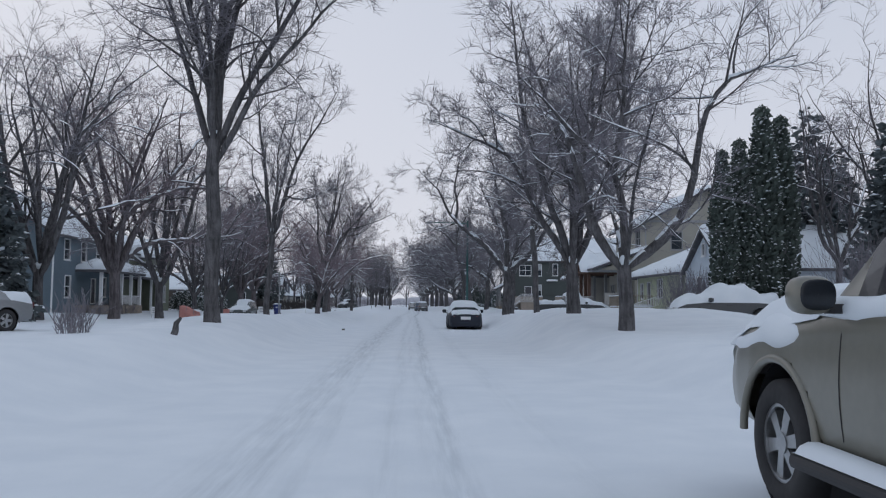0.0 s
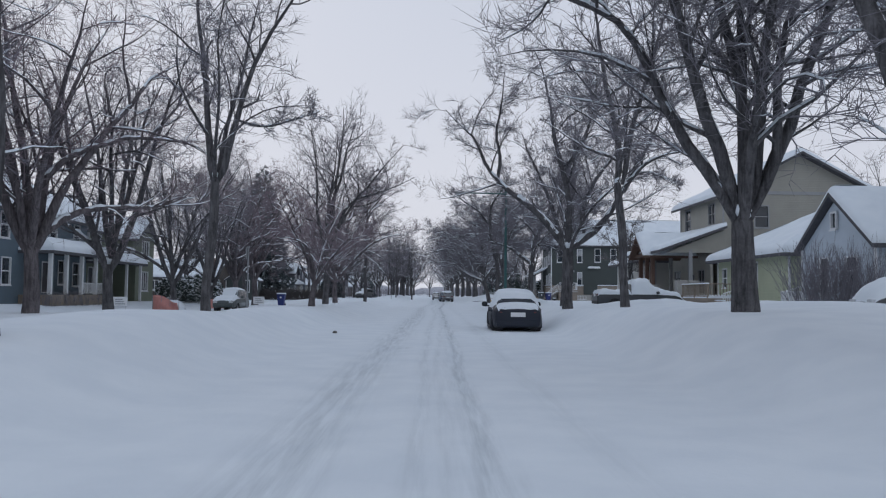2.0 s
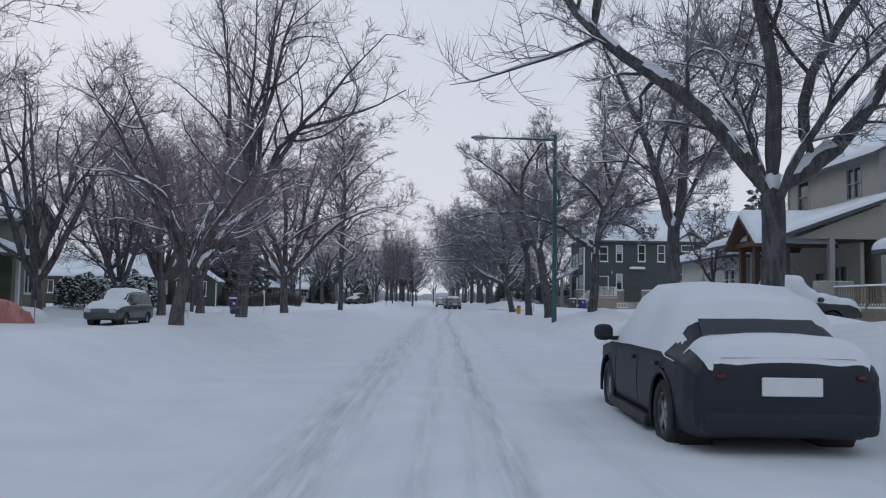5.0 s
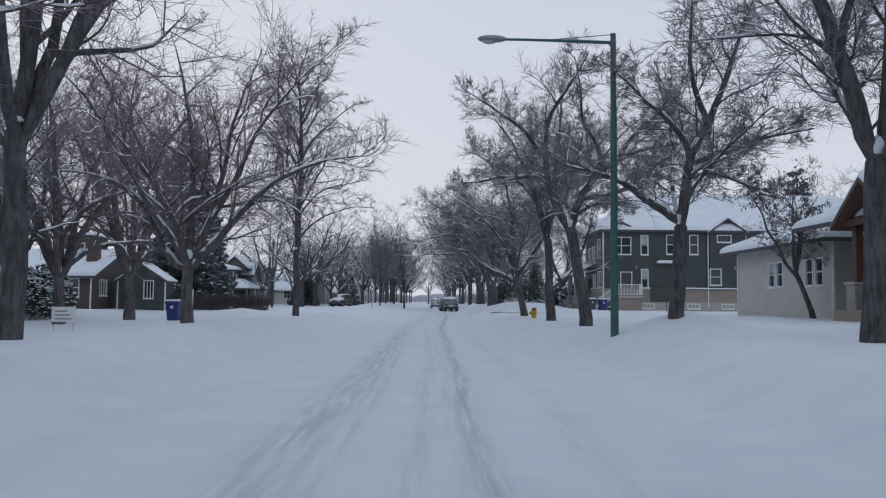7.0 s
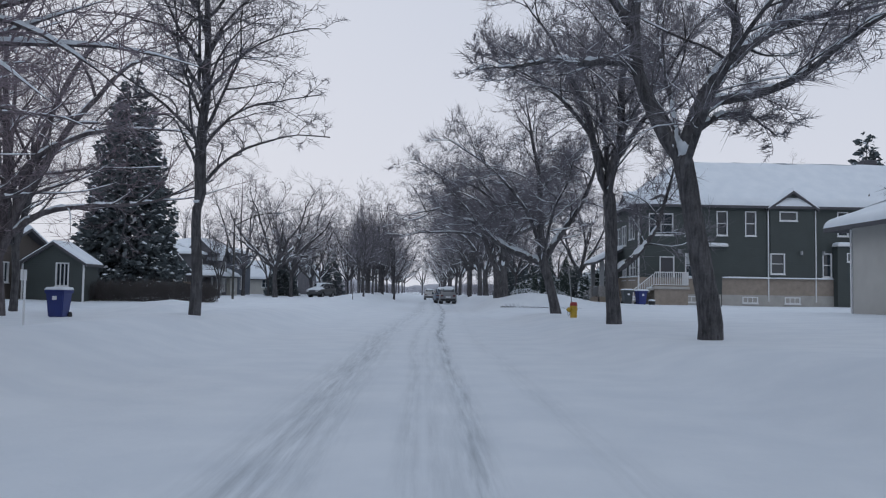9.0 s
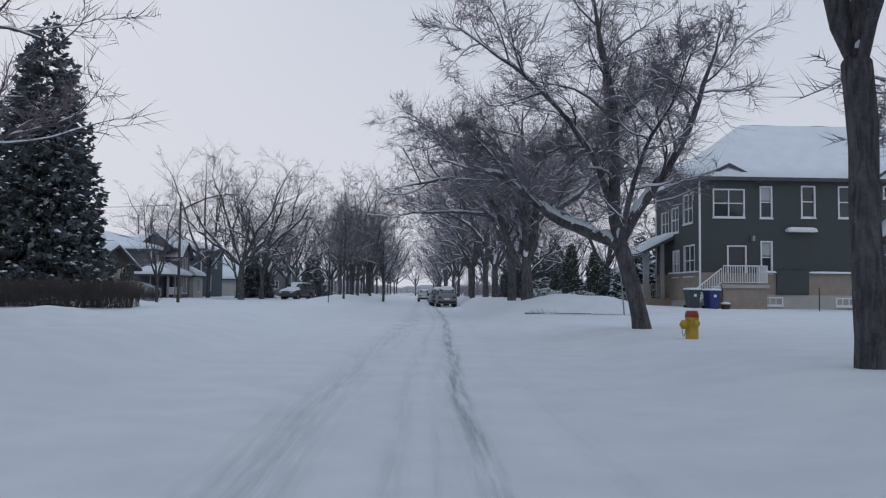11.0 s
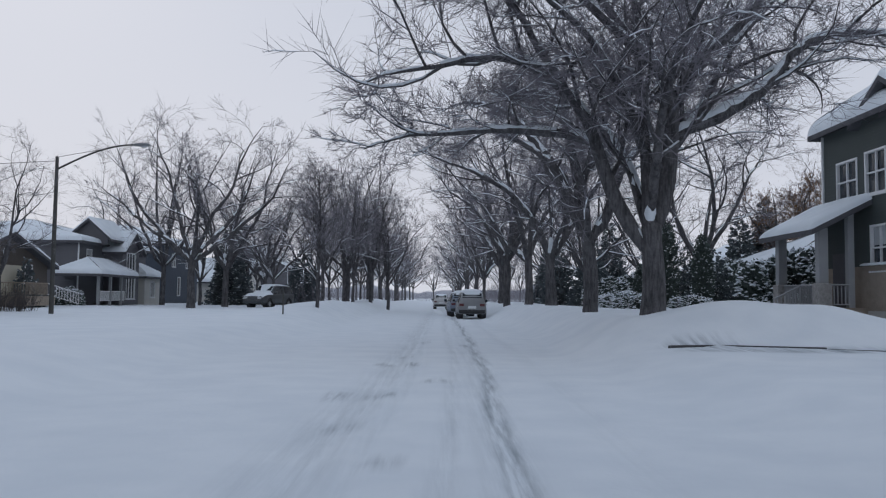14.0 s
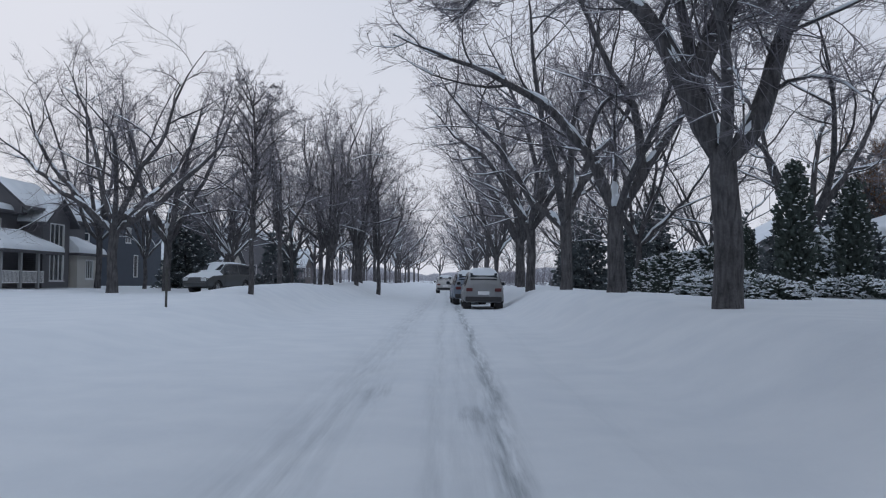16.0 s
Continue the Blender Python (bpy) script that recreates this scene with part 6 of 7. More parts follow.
k8 = house("clapboard_house", "cream house at the edge of a snowy yard", -38, -26, 34, 46, 6.3, S_CREAM, ("y", 9.2, 0.5), {"E": [(36.5, 5.2, 1.1, 1.5, "dh"), (43, 5.2, 1.1, 1.5, "dh"), (36.5, 2.4, 1.1, 1.5, "dh"), (43, 2.4, 1.1, 1.5, "dh"), (40, 2.1, 1.0, 2.1, "door")]})
for n, (x, y, m) in enumerate([(34, 180, S_BROWN), (36, 202, S_GREY), (-36, 206, S_STUCCO), (-34, 226, S_GREY), (-34, 250, S_BROWN)]):
    house("far_house", "house far along the street, snow on its roof", x, x + 11, y, y + 10, 3.4 + 2.6 * (n % 2), m, ("xy"[n % 2], 6.2 + 2.7 * (n % 2), 0.5), {"WE"[x < 0]: [(y + 2.5, 2.4, 1.2, 1.4, "cross"), (y + 6.5, 2.4, 1.6, 1.4, "cross")], "S": [(x + 3, 2.4, 1.2, 1.4, "cross"), (x + 8, 2.4, 1.2, 1.4, "cross")]})


# ---- vehicles ----
RUBBER = mat("tyre_rubber", (0.03, 0.03, 0.032), 0.9, vary=0.3, scale=8)
ALLOY = mat("alloy_wheel", (0.4, 0.41, 0.42), 0.35, 0.85, vary=0.2, scale=6)
PLASTIC = mat("black_trim", (0.025, 0.025, 0.028), 0.6, vary=0.2)
CARGLASS = mat("tinted_car_glass", (0.02, 0.024, 0.03), 0.16, vary=0.2, spec=0.4)
RED_LAMP = mat("red_lamp_lens", (0.09, 0.012, 0.014), 0.35, vary=0.1)
CLEAR_LAMP = mat("clear_lamp_lens", (0.5, 0.52, 0.54), 0.2, vary=0.1)


def paint(name, colour):
    m = mat(name, colour, 0.35, 0.25, vary=0.14, scale=1.6, bump_scale=18)
    m.node_tree.nodes["Principled BSDF"].inputs["Coat Weight"].default_value = 0.5
    m.node_tree.nodes["Principled BSDF"].inputs["Coat Roughness"].default_value = 0.2
    return m


# y, half width, bottom, belt, half width at the top, top
COUPE = [(-2.2, .74, .30, .66, .60, .84), (-2.12, .81, .24, .76, .68, .95), (-1.95, .86, .2, .84, .68, 1.0), (-1.72, .88, .18, .88, .66, 1.03), (-1.32, .89, .18, .91, .60, 1.27), (-.7, .89, .18, .91, .54, 1.39), (0, .89, .18, .91, .52, 1.43), (.45, .89, .18, .9, .54, 1.36),
         (1.0, .89, .2, .89, .62, 1.08), (1.15, .89, .2, .87, .72, .98), (1.7, .87, .22, .80, .72, .88), (2.08, .80, .26, .66, .62, .74), (2.2, .70, .34, .56, .55, .6)]
SEDAN = [(-2.3, .74, .40, .66, .62, .9), (-2.22, .82, .30, .8, .70, 1.0), (-1.6, .88, .24, .9, .68, 1.06), (-1.2, .89, .22, .92, .60, 1.25), (-.8, .89, .2, .92, .58, 1.42), (0, .89, .2, .92, .58, 1.46), (.4, .89, .2, .92, .58, 1.42),
         (1.05, .89, .2, .92, .66, 1.08), (1.2, .89, .2, .9, .74, 1.0), (1.8, .87, .22, .84, .74, .92), (2.15, .82, .26, .7, .66, .78), (2.3, .72, .34, .58, .58, .62)]
WAGON = [(-2.3, .80, .42, .72, .66, 1.1), (-2.22, .88, .34, .9, .68, 1.45), (-1.95, .92, .3, 1.02, .68, 1.68), (-1.2, .94, .28, 1.04, .68, 1.74), (0, .94, .28, 1.04, .68, 1.75), (.35, .94, .28, 1.04, .67, 1.7), (.95, .94, .28, 1.03, .74, 1.22),
         (1.1, .94, .28, 1.02, .78, 1.12), (1.8, .92, .3, .98, .78, 1.04), (2.2, .86, .34, .84, .7, .92), (2.36, .76, .42, .7, .62, .74)]
BIGSUV = [(-2.45, .84, .5, .8, .7, 1.2), (-2.38, .92, .42, 1.0, .72, 1.6), (-2.0, .95, .38, 1.12, .72, 1.8), (-1.2, .96, .36, 1.14, .72, 1.86), (0, .96, .36, 1.14, .72, 1.86), (.3, .96, .36, 1.14, .71, 1.82), (.92, .96, .36, 1.12, .8, 1.26),
          (1.1, .96, .36, 1.1, .84, 1.18), (1.8, .95, .38, 1.05, .83, 1.12), (2.1, .92, .4, .97, .79, 1.05), (2.27, .88, .43, .87, .74, .96), (2.37, .83, .46, .78, .68, .86), (2.43, .76, .5, .7, .62, .75)]
PICKUP = [(-2.8, .9, .5, 1.0, .86, 1.08), (-2.72, .95, .44, 1.06, .93, 1.14), (-.62, .95, .42, 1.08, .93, 1.15), (-.58, .95, .42, 1.08, .72, 1.76), (-.3, .95, .42, 1.08, .70, 1.86), (.6, .95, .42, 1.08, .70, 1.86), (1.3, .95, .42, 1.08, .78, 1.24),
          (1.45, .95, .42, 1.06, .84, 1.16), (2.3, .94, .44, 1.02, .84, 1.08), (2.65, .9, .48, .9, .8, .98), (2.8, .82, .56, .76, .7, .8)]


def at_y(table, y):
    t = np.array(table)
    return [np.interp(y, t[:, 0], t[:, k]) for k in range(1, 6)]


def section(w, zb, zs, wt, zt, grow=0.0):
    """Half a cross-section, from the sill's middle up the side to the roof's middle."""
    cab = max(zt - zs, 0.02)
    up = [(0, zb), (w * 0.82, zb), (w * 0.95, zb + 0.06)]
    for k in range(1, 9):
        f = k / 9
        up.append((w * (0.97 + 0.03 * math.sin(f * math.pi)), zb + 0.06 + (zs - zb - 0.06) * f))
    up += [(w * 0.985, zs), (w * 0.965, zs + 0.02 * min(1, cab * 4))]
    for k in (0.3, 0.6, 0.85):
        up.append((w * 0.965 + (wt - w * 0.965) * k, zs + cab * k))
    up += [(wt * 0.93, zs + cab * 0.96), (wt * 0.7, zt - 0.012), (wt * 0.35, zt + 0.008), (0, zt + 0.014)]
    return up


def wheel(parent, x, y, r, width, side, spokes=5):
    """A tyre with a rim and tapered spokes, on the given side (-1 or 1)."""
    prof = [(r * 0.62, -width / 2), (r * 0.9, -width / 2), (r * 0.985, -width * 0.38), (r, -width * 0.2), (r, width * 0.2), (r * 0.985, width * 0.38), (r * 0.9, width / 2), (r * 0.62, width / 2), (r * 0.6, width * 0.3), (r * 0.6, -width * 0.3)]
    n = 28
    v = [(px, math.cos(a) * pr, math.sin(a) * pr) for a in [2 * math.pi * i / n for i in range(n)] for pr, px in prof]
    m = len(prof)
    q = [(i * m + j, i * m + (j + 1) % m, ((i + 1) % n) * m + (j + 1) % m, ((i + 1) % n) * m + j) for i in range(n) for j in range(m)]
    tyre = part("wheel", mesh_of("wheel", v, q), RUBBER, parent, "black winter tyre")
    tyre.location = (x, y, r * 0.98)
    bm = bmesh.new()
    d0, d1 = sorted((side * width * 0.1, side * width * 0.42))
    for i in range(spokes):
        a = 2 * math.pi * i / spokes + 0.3
        half = 0.26 / spokes * r / 0.36
        vs = box(bm, d0 + 0.02, d1, -half, half, 0.04, r * 0.62)
        for v in vs:
            if v.co.z < 0.1:
                v.co.y *= 0.7
                v.co.x += side * 0.012
        bmesh.ops.rotate(bm, verts=vs, cent=(0, 0, 0), matrix=Matrix.Rotation(a, 3, "X"))
    for r0, r1, x0, x1 in ((r * 0.56, r * 0.64, d0, d1 + 0.005), (0.0, r * 0.17, d0, d1 + 0.008)):
        ring = []
        for i in range(24):
            a = 2 * math.pi * i / 24
            ring.append([bm.verts.new((xx, math.cos(a) * rr, math.sin(a) * rr)) for rr, xx in ((r0, x0), (r1, x0), (r1, x1), (r0, x1))])
        for i in range(24):
            p, o = ring[i], ring[(i + 1) % 24]
            for j in range(4):
                if r0 == 0.0 and j == 3:
                    continue
                bm.faces.new((p[j], p[(j + 1) % 4], o[(j + 1) % 4], o[j]))
    bmesh.ops.remove_doubles(bm, verts=bm.verts[:], dist=1e-5)
    part("rim", bm, ALLOY, tyre, "dull alloy rim")
    dk = bmesh.new()
    bmesh.ops.create_cone(dk, cap_ends=True, segments=20, radius1=r * 0.6, radius2=r * 0.6, depth=0.02, matrix=Matrix.Translation((side * width * 0.06, 0, 0)) @ Matrix.Rotation(math.pi / 2, 4, "Y"))
    part("brake_disc", dk, PLASTIC, tyre)


def mirror_pod(x, y, z, rx, ry, rz):
    """A rounded mirror housing, flat behind and domed in front."""
    v, n, m = [], 20, 9
    for j in range(m):
        p = min(max(math.pi * j / (m - 1), 1e-4), math.pi - 1e-4)
        for i in range(n):
            a = 2 * math.pi * i / n
            c, q = math.cos(a), math.sin(a)
            k = math.sin(p) ** 0.55
            v.append((x + rx * k * math.copysign(abs(c) ** 0.7, c), y - ry * math.cos(p) * (0.8 if math.cos(p) > 0 else 1.0), z + rz * k * math.copysign(abs(q) ** 0.7, q)))
    return mesh_of("pod", v, [(j * n + i, j * n + (i + 1) % n, (j + 1) * n + (i + 1) % n, (j + 1) * n + i) for j in range(m - 1) for i in range(n)])


def car(name, label, table, colour, m, r=0.32, group="parked cars", snow=0.12, full=False, rack=False, plate="rear", bed=False, blanket=1.0, bare=None, lamp=1.0, flare=0.02, gap=0.07):
    """A car lofted from its side table, with cut wheel arches, glass, lamps, bumpers, mirrors, wheels and snow."""
    e = thing(name, m, label, "car" if not bed else "truck", group)
    y0, y1 = table[0][0], table[-1][0]
    fy, ry = y1 - 0.92 * (y1 / 2.2), y0 + 0.88 * (-y0 / 2.2)
    ys = np.unique(np.concatenate([np.linspace(y0, y1, 52), [t[0] for t in table]]))
    secs = [section(*at_y(table, y)) for y in ys]
    k = len(secs[0])
    verts = []
    for y, sc in zip(ys, secs):
        verts += [(x, y, z) for x, z in sc] + [(-x, y, z) for x, z in sc[-2:0:-1]]
    n = 2 * k - 2
    bm = bmesh.new()
    bv = [bm.verts.new(v) for v in verts]
    ar = r + gap
    for i in range(len(ys) - 1):
        for j in range(n):
            idx = (i * n + j, i * n + (j + 1) % n, (i + 1) * n + (j + 1) % n, (i + 1) * n + j)
            c = np.mean([verts[t] for t in idx], axis=0)
            if abs(c[0]) > 0.55 and any((c[1] - wy) ** 2 + (c[2] - r) ** 2 < ar * ar for wy in (fy, ry)):
                continue
            bm.faces.new([bv[t] for t in idx])
    bm.faces.new([bv[j] for j in range(n)][::-1])
    bm.faces.new([bv[(len(ys) - 1) * n + j] for j in range(n)])
    bmesh.ops.recalc_face_normals(bm, faces=bm.faces[:])
    part("body", bm, colour, e, smooth=True)
    # wheel arches: lips and dark wells
    for wy in (fy, ry):
        w = at_y(table, wy)[0]
        for sd in (-1, 1):
            a0 = math.asin(max(-0.9, min(0.3, (at_y(table, wy)[1] + 0.02 - r) / ar)))
            a = np.linspace(a0, math.pi - a0, 22)
            line = np.stack([np.full(22, sd * (w - 0.005)), wy + np.cos(a) * ar, r + np.sin(a) * ar], 1)
            part("arch_lip", mesh_of("arch_lip", *tubes(line[None], np.full((1, 22), flare), 8)), colour, e)
            well = bmesh.new()
            bmesh.ops.create_cone(well, cap_ends=True, segments=24, radius1=ar + 0.01, radius2=ar + 0.01, depth=0.3, matrix=Matrix.Translation((sd * (w - 0.24), wy, r)) @ Matrix.Rotation(math.pi / 2, 4, "Y"))
            for f in [f for f in well.faces if abs(f.normal.x) > 0.9 and f.calc_center_median().x * sd > (w - 0.2)]:
                well.faces.remove(f)
            part("wheel_well", well, PLASTIC, e)
            wheel(e, sd * (w - 0.12), wy, r, 0.22, sd, 6 if gap > 0.1 else 5)
    # glass: side windows, windscreen, rear window
    cabin = [y for y in ys if at_y(table, y)[4] - at_y(table, y)[2] > 0.26]
    c0, c1 = min(cabin), max(cabin)

    def glass(name, ya, yb, fa, fb, sides):
        bmg = bmesh.new()
        yy = np.linspace(ya, yb, 9)
        for sd in sides:
            grid = []
            for y in yy:
                w, zb, zs, wt, zt = at_y(table, y)
                grid.append([bmg.verts.new((sd * (w * 0.965 + (wt - w * 0.965) * f + 0.008), y, zs + (zt - zs) * f)) for f in (fa, (fa + fb) / 2, fb)])
            for i in range(8):
                for j in range(2):
                    bmg.faces.new((grid[i][j], grid[i + 1][j], grid[i + 1][j + 1], grid[i][j + 1]))
        return part(name, bmg, CARGLASS, e)
    mid = (c0 + c1) / 2
    for sd in (-1, 1):
        glass("side_window", mid + 0.05, c1 - 0.12, 0.1, 0.84, (sd,))
        glass("side_window", c0 + 0.15, mid - 0.05, 0.1, 0.84, (sd,))

    def cross_glass(name, ya, yb):
        bmg = bmesh.new()
        rows = []
        for y in np.linspace(ya, yb, 6):
            w, zb, zs, wt, zt = at_y(table, y)
            rows.append([bmg.verts.new((x * wt * 0.9, y + (0.012 if yb > ya else -0.012), zt + 0.02 - 0.014 * abs(x))) for x in (-1, -0.5, 0, 0.5, 1)])
        for i in range(5):
            for j in range(4):
                bmg.faces.new((rows[i][j], rows[i][j + 1], rows[i + 1][j + 1], rows[i + 1][j]))
        return part(name, bmg, CARGLASS, e)
    tops = np.array([at_y(table, y)[4] for y in ys])
    roof_y = ys[tops > tops.max() - 0.06]
    cross_glass("windscreen", roof_y.max() + 0.05, c1 + 0.02)
    back = [t for t in ys if t < roof_y.min() and at_y(table, t)[4] > at_y(table, t)[2] + 0.14]
    if back and not bed:
        cross_glass("rear_window", roof_y.min() - 0.08, min(back) + 0.05)
    # bumpers, lamps, plate
    lip = 0.025 if bare else 0.05
    for yy, sg, nm in ((y0, -1, "rear_bumper"), (y1, 1, "front_bumper")):
        w, zb, zs, wt, zt = at_y(table, yy - sg * 0.1)
        part(nm, soft_box(-w * 0.94, w * 0.94, min(yy - sg * 0.16, yy + sg * lip), max(yy - sg * 0.16, yy + sg * lip), zb + 0.02, zb + 0.24, 0.07 if bare else 0.05, 3), colour if sg > 0 or bare else PLASTIC, e)
        for sd in (-1, 1):
            x = sd * w * 0.74
            part("tail_lamp" if sg < 0 else "headlight", soft_box(x - 0.15 * lamp, x + 0.15 * lamp, min(yy - sg * 0.2, yy + sg * 0.03), max(yy - sg * 0.2, yy + sg * 0.03), zs - 0.1 * lamp, zs + 0.06 * lamp, 0.025, 2), RED_LAMP if sg < 0 else CLEAR_LAMP, e)
    w, zb, zs, wt, zt = at_y(table, y0)
    part("number_plate", soft_box(-0.26, 0.26, y0 - 0.035, y0 - 0.012, zs - 0.06, zs + 0.1, 0.008, 1), WHITE, e, "white plate caked with snow")
    # mirrors and handles
    my = c1 - 0.06
    w = at_y(table, my)[0]
    zs = at_y(table, my)[2]
    for sd in (-1, 1):
        mr = part("mirror", mirror_pod(sd * (w + 0.145), my, zs + 0.125, 0.115, 0.11, 0.1), colour, e, smooth=True)
        part("mirror_glass", mirror_pod(sd * (w + 0.145), my - 0.088, zs + 0.125, 0.092, 0.006, 0.078), CARGLASS, mr, smooth=True)
        part("mirror_stalk", boxes((min(sd * (w - 0.04), sd * (w + 0.06)), max(sd * (w - 0.04), sd * (w + 0.06)), my - 0.04, my + 0.03, zs + 0.03, zs + 0.08)), PLASTIC, mr)
        for hy in (mid + 0.2, mid - 0.75):
            part("door_handle", soft_box(sd * (w + 0.005) - 0.025, sd * (w + 0.005) + 0.025, hy - 0.1, hy + 0.1, zs - 0.12, zs - 0.085, 0.01, 1), colour, e)
        for sy in (c1 - 0.05, mid, c0 + 0.2):
            line = [(sd * (at_y(table, sy)[0] * (0.97 + 0.03 * math.sin(f * math.pi)) + 0.002), sy, at_y(table, sy)[1] + 0.08 + (at_y(table, sy)[2] - at_y(table, sy)[1] - 0.1) * f) for f in np.linspace(0.1, 0.98, 7)]
            part("door_seam", mesh_of("door_seam", *tubes(np.array([line]), np.full((1, 7), 0.004), 4)), PLASTIC, e)
        part("sill", soft_box(min(sd * (w - 0.06), sd * (w + 0.05)), max(sd * (w - 0.06), sd * (w + 0.05)), ry + ar + 0.05, fy - ar - 0.05, at_y(table, 0)[1] - 0.04, at_y(table, 0)[1] + 0.06, 0.02, 2), PLASTIC, e)
    # snow lying on roof, bonnet and boot
    rows = []
    for i, y in enumerate(ys):
        w, zb, zs, wt, zt = at_y(table, y)
        slope = abs(np.interp(y + 0.08, ys, tops) - np.interp(y - 0.08, ys, tops)) / 0.16
        th = snow * min(1, max(0.0, 1.15 - slope * (0.75 if full else 1.1)))
        th *= min(1, (y - y0) / 0.12, (y1 - y) / 0.12) * (1 + 0.2 * math.sin(y * 5.1) + 0.1 * math.sin(y * 13.7))
        if bare and bare[0] < y < bare[1]:
            th = 0.0
        if bare and y <= bare[0]:
            th = 0.085 * min(1, (y - y0) / 0.1)
        sc = np.array(section(w, zb, zs, wt, zt))
        line = sc[14 if bare and y <= bare[0] else 11 if full or zt - zs < 0.22 else 16:]
        seg = np.concatenate([[0], np.cumsum(np.linalg.norm(np.diff(line, axis=0), axis=1))])
        half = [(np.interp(q, seg, line[:, 0]), np.interp(q, seg, line[:, 1])) for q in np.linspace(0, 1, 9) ** 1.3 * seg[-1]]
        pts = []
        for jj, (x, z) in enumerate(half):
            f = min(1.0, jj / 3.5)
            kx = 1 + (0.05 * f if full and not (bare and y <= bare[0]) else 0)
            pts.append((x * kx + (0.006 if jj == 0 else 0), y, z + max(th, 0.0) * (f ** 0.6) * blanket + (0.006 if th > 0.005 else -0.03)))
        rows.append(pts + [(-x, yy, z) for x, yy, z in pts[-2::-1]])
    nn = len(rows[0])
    q = [(i * nn + j, i * nn + j + 1, (i + 1) * nn + j + 1, (i + 1) * nn + j) for i in range(len(rows) - 1) for j in range(nn - 1)]
    part("snow_cover", mesh_of("snow_cover", np.array(rows).reshape(-1, 3), [t[::-1] for t in q]), SNOW, e, "smooth layer of fresh snow")
    if rack:
        for sd in (-1, 1):
            line = np.array([(sd * 0.62, y, tops.max() + 0.06) for y in np.linspace(-1.7, 0.1, 6)])
            part("roof_rail", mesh_of("roof_rail", *tubes(line[None], np.full((1, 6), 0.025), 6)), PLASTIC, e)
    if bed:
        part("tailgate", soft_box(-0.8, 0.8, y0 - 0.03, y0 + 0.03, 0.62, 1.12, 0.02, 2), colour, e)
    return e


DARKBLUE = mat("dark_blue_black_paint", (0.016, 0.021, 0.034), 0.5, vary=0.2, scale=1.6, bump_scale=18, spec=0.35)
CHAMPAGNE = paint("champagne_beige_paint", (0.195, 0.188, 0.155))
SILVER = paint("silver_grey_paint", (0.24, 0.25, 0.26))
WHITEPAINT = paint("off_white_paint", (0.5, 0.5, 0.5))
DARKGREEN = paint("dark_green_grey_paint", (0.06, 0.075, 0.075))
CHARCOAL = paint("charcoal_paint", (0.045, 0.05, 0.055))
BLUEGREY = paint("blue_grey_paint", (0.16, 0.2, 0.26))


def on_road(x, y, rot, dz=-0.05):
    return pose(x, y, float(ground_z(x, y)) + dz, 0, 0, rot)


suv = car("suv", "champagne beige SUV with snow on its bonnet, parked at the kerb", BIGSUV, CHAMPAGNE, pose(2.86, 1.42, 0.11, 0, 0, -1.0), 0.385, snow=0.15, rack=True, flare=0.028, gap=0.11)
for sd in (-1, 1):
    part("running_board", soft_box(min(sd * 0.9, sd * 1.12), max(sd * 0.9, sd * 1.12), -0.95, 0.92, 0.33, 0.41, 0.03, 2), PLASTIC, suv)
    part("step_snow", mesh_of("step_snow", *snow_slab((sd * 1.01 - 0.09, -0.93, 0.41), (sd * 1.01 + 0.09, -0.93, 0.41), (sd * 1.01 + 0.09, 0.9, 0.41), (sd * 1.01 - 0.09, 0.9, 0.41), 0.06)), SNOW, suv, "snow lying on the running board")
    for nm, ya, yb, xx, za, zb, rad in (("belt_snow", -2.1, 1.15, 0.9, 1.2, 1.18, 0.07), ("fender_snow", 0.9, 2.36, 0.845, 1.1, 0.92, 0.115)):
        yy = np.linspace(ya, yb, 26)
        rr = rad * (1 + 0.1 * np.sin(yy * 6.1 + sd) + 0.07 * np.sin(yy * 14.3)) * np.clip(np.minimum(yy - ya, yb - yy) / 0.3, 0.1, 1)
        path = np.stack([sd * (xx - 0.02 * np.sin(yy * 4)), yy, np.linspace(za, zb, 26) + 0.015 * np.sin(yy * 9)], 1)
        part(nm, mesh_of(nm, *tubes(path[None], rr[None], 10)), SNOW, suv, "snow caught along the body side")
car("coupe", "dark blue-black coupe with a thick cap of snow", COUPE, DARKBLUE, pose(2.86, 42.4, -0.08, 0, 0, -1.0), 0.33, snow=0.17, full=True, bare=(-1.74, -1.36), lamp=0.3)
car("suv", "silver-grey SUV parked at the kerb, snow on roof and rear", WAGON, SILVER, pose(2.85, 151.5, 0.0, 0, 0, 0), 0.35, snow=0.12)
car("suv", "blue-grey SUV parked ahead of another, snow on its roof", WAGON, BLUEGREY, pose(2.4, 158.5, 0.0, 0, 0, 2), 0.35, snow=0.1, rack=True)
car("sedan", "pale sedan parked in a row at the kerb", SEDAN, WHITEPAINT, pose(2.5, 176.0, 0.0, 0, 0, 0), 0.33, snow=0.12)
car("suv", "off-white SUV standing in the wheel tracks far ahead", WAGON, WHITEPAINT, pose(1.2, 196.0, -0.02, 0, 0, 0), 0.35, snow=0.06)
car("sedan", "green-grey hatchback parked askew, snow on bonnet and roof", WAGON, DARKGREEN, on_road(-14.8, 70.9, 178, -0.06) @ Matrix.Scale(0.9, 4), 0.33, snow=0.14)
car("sedan", "car buried under a smooth blanket of snow in a driveway", SEDAN, CHARCOAL, on_road(13.9, 33.6, 84, -0.12), 0.33, snow=0.3, full=True)
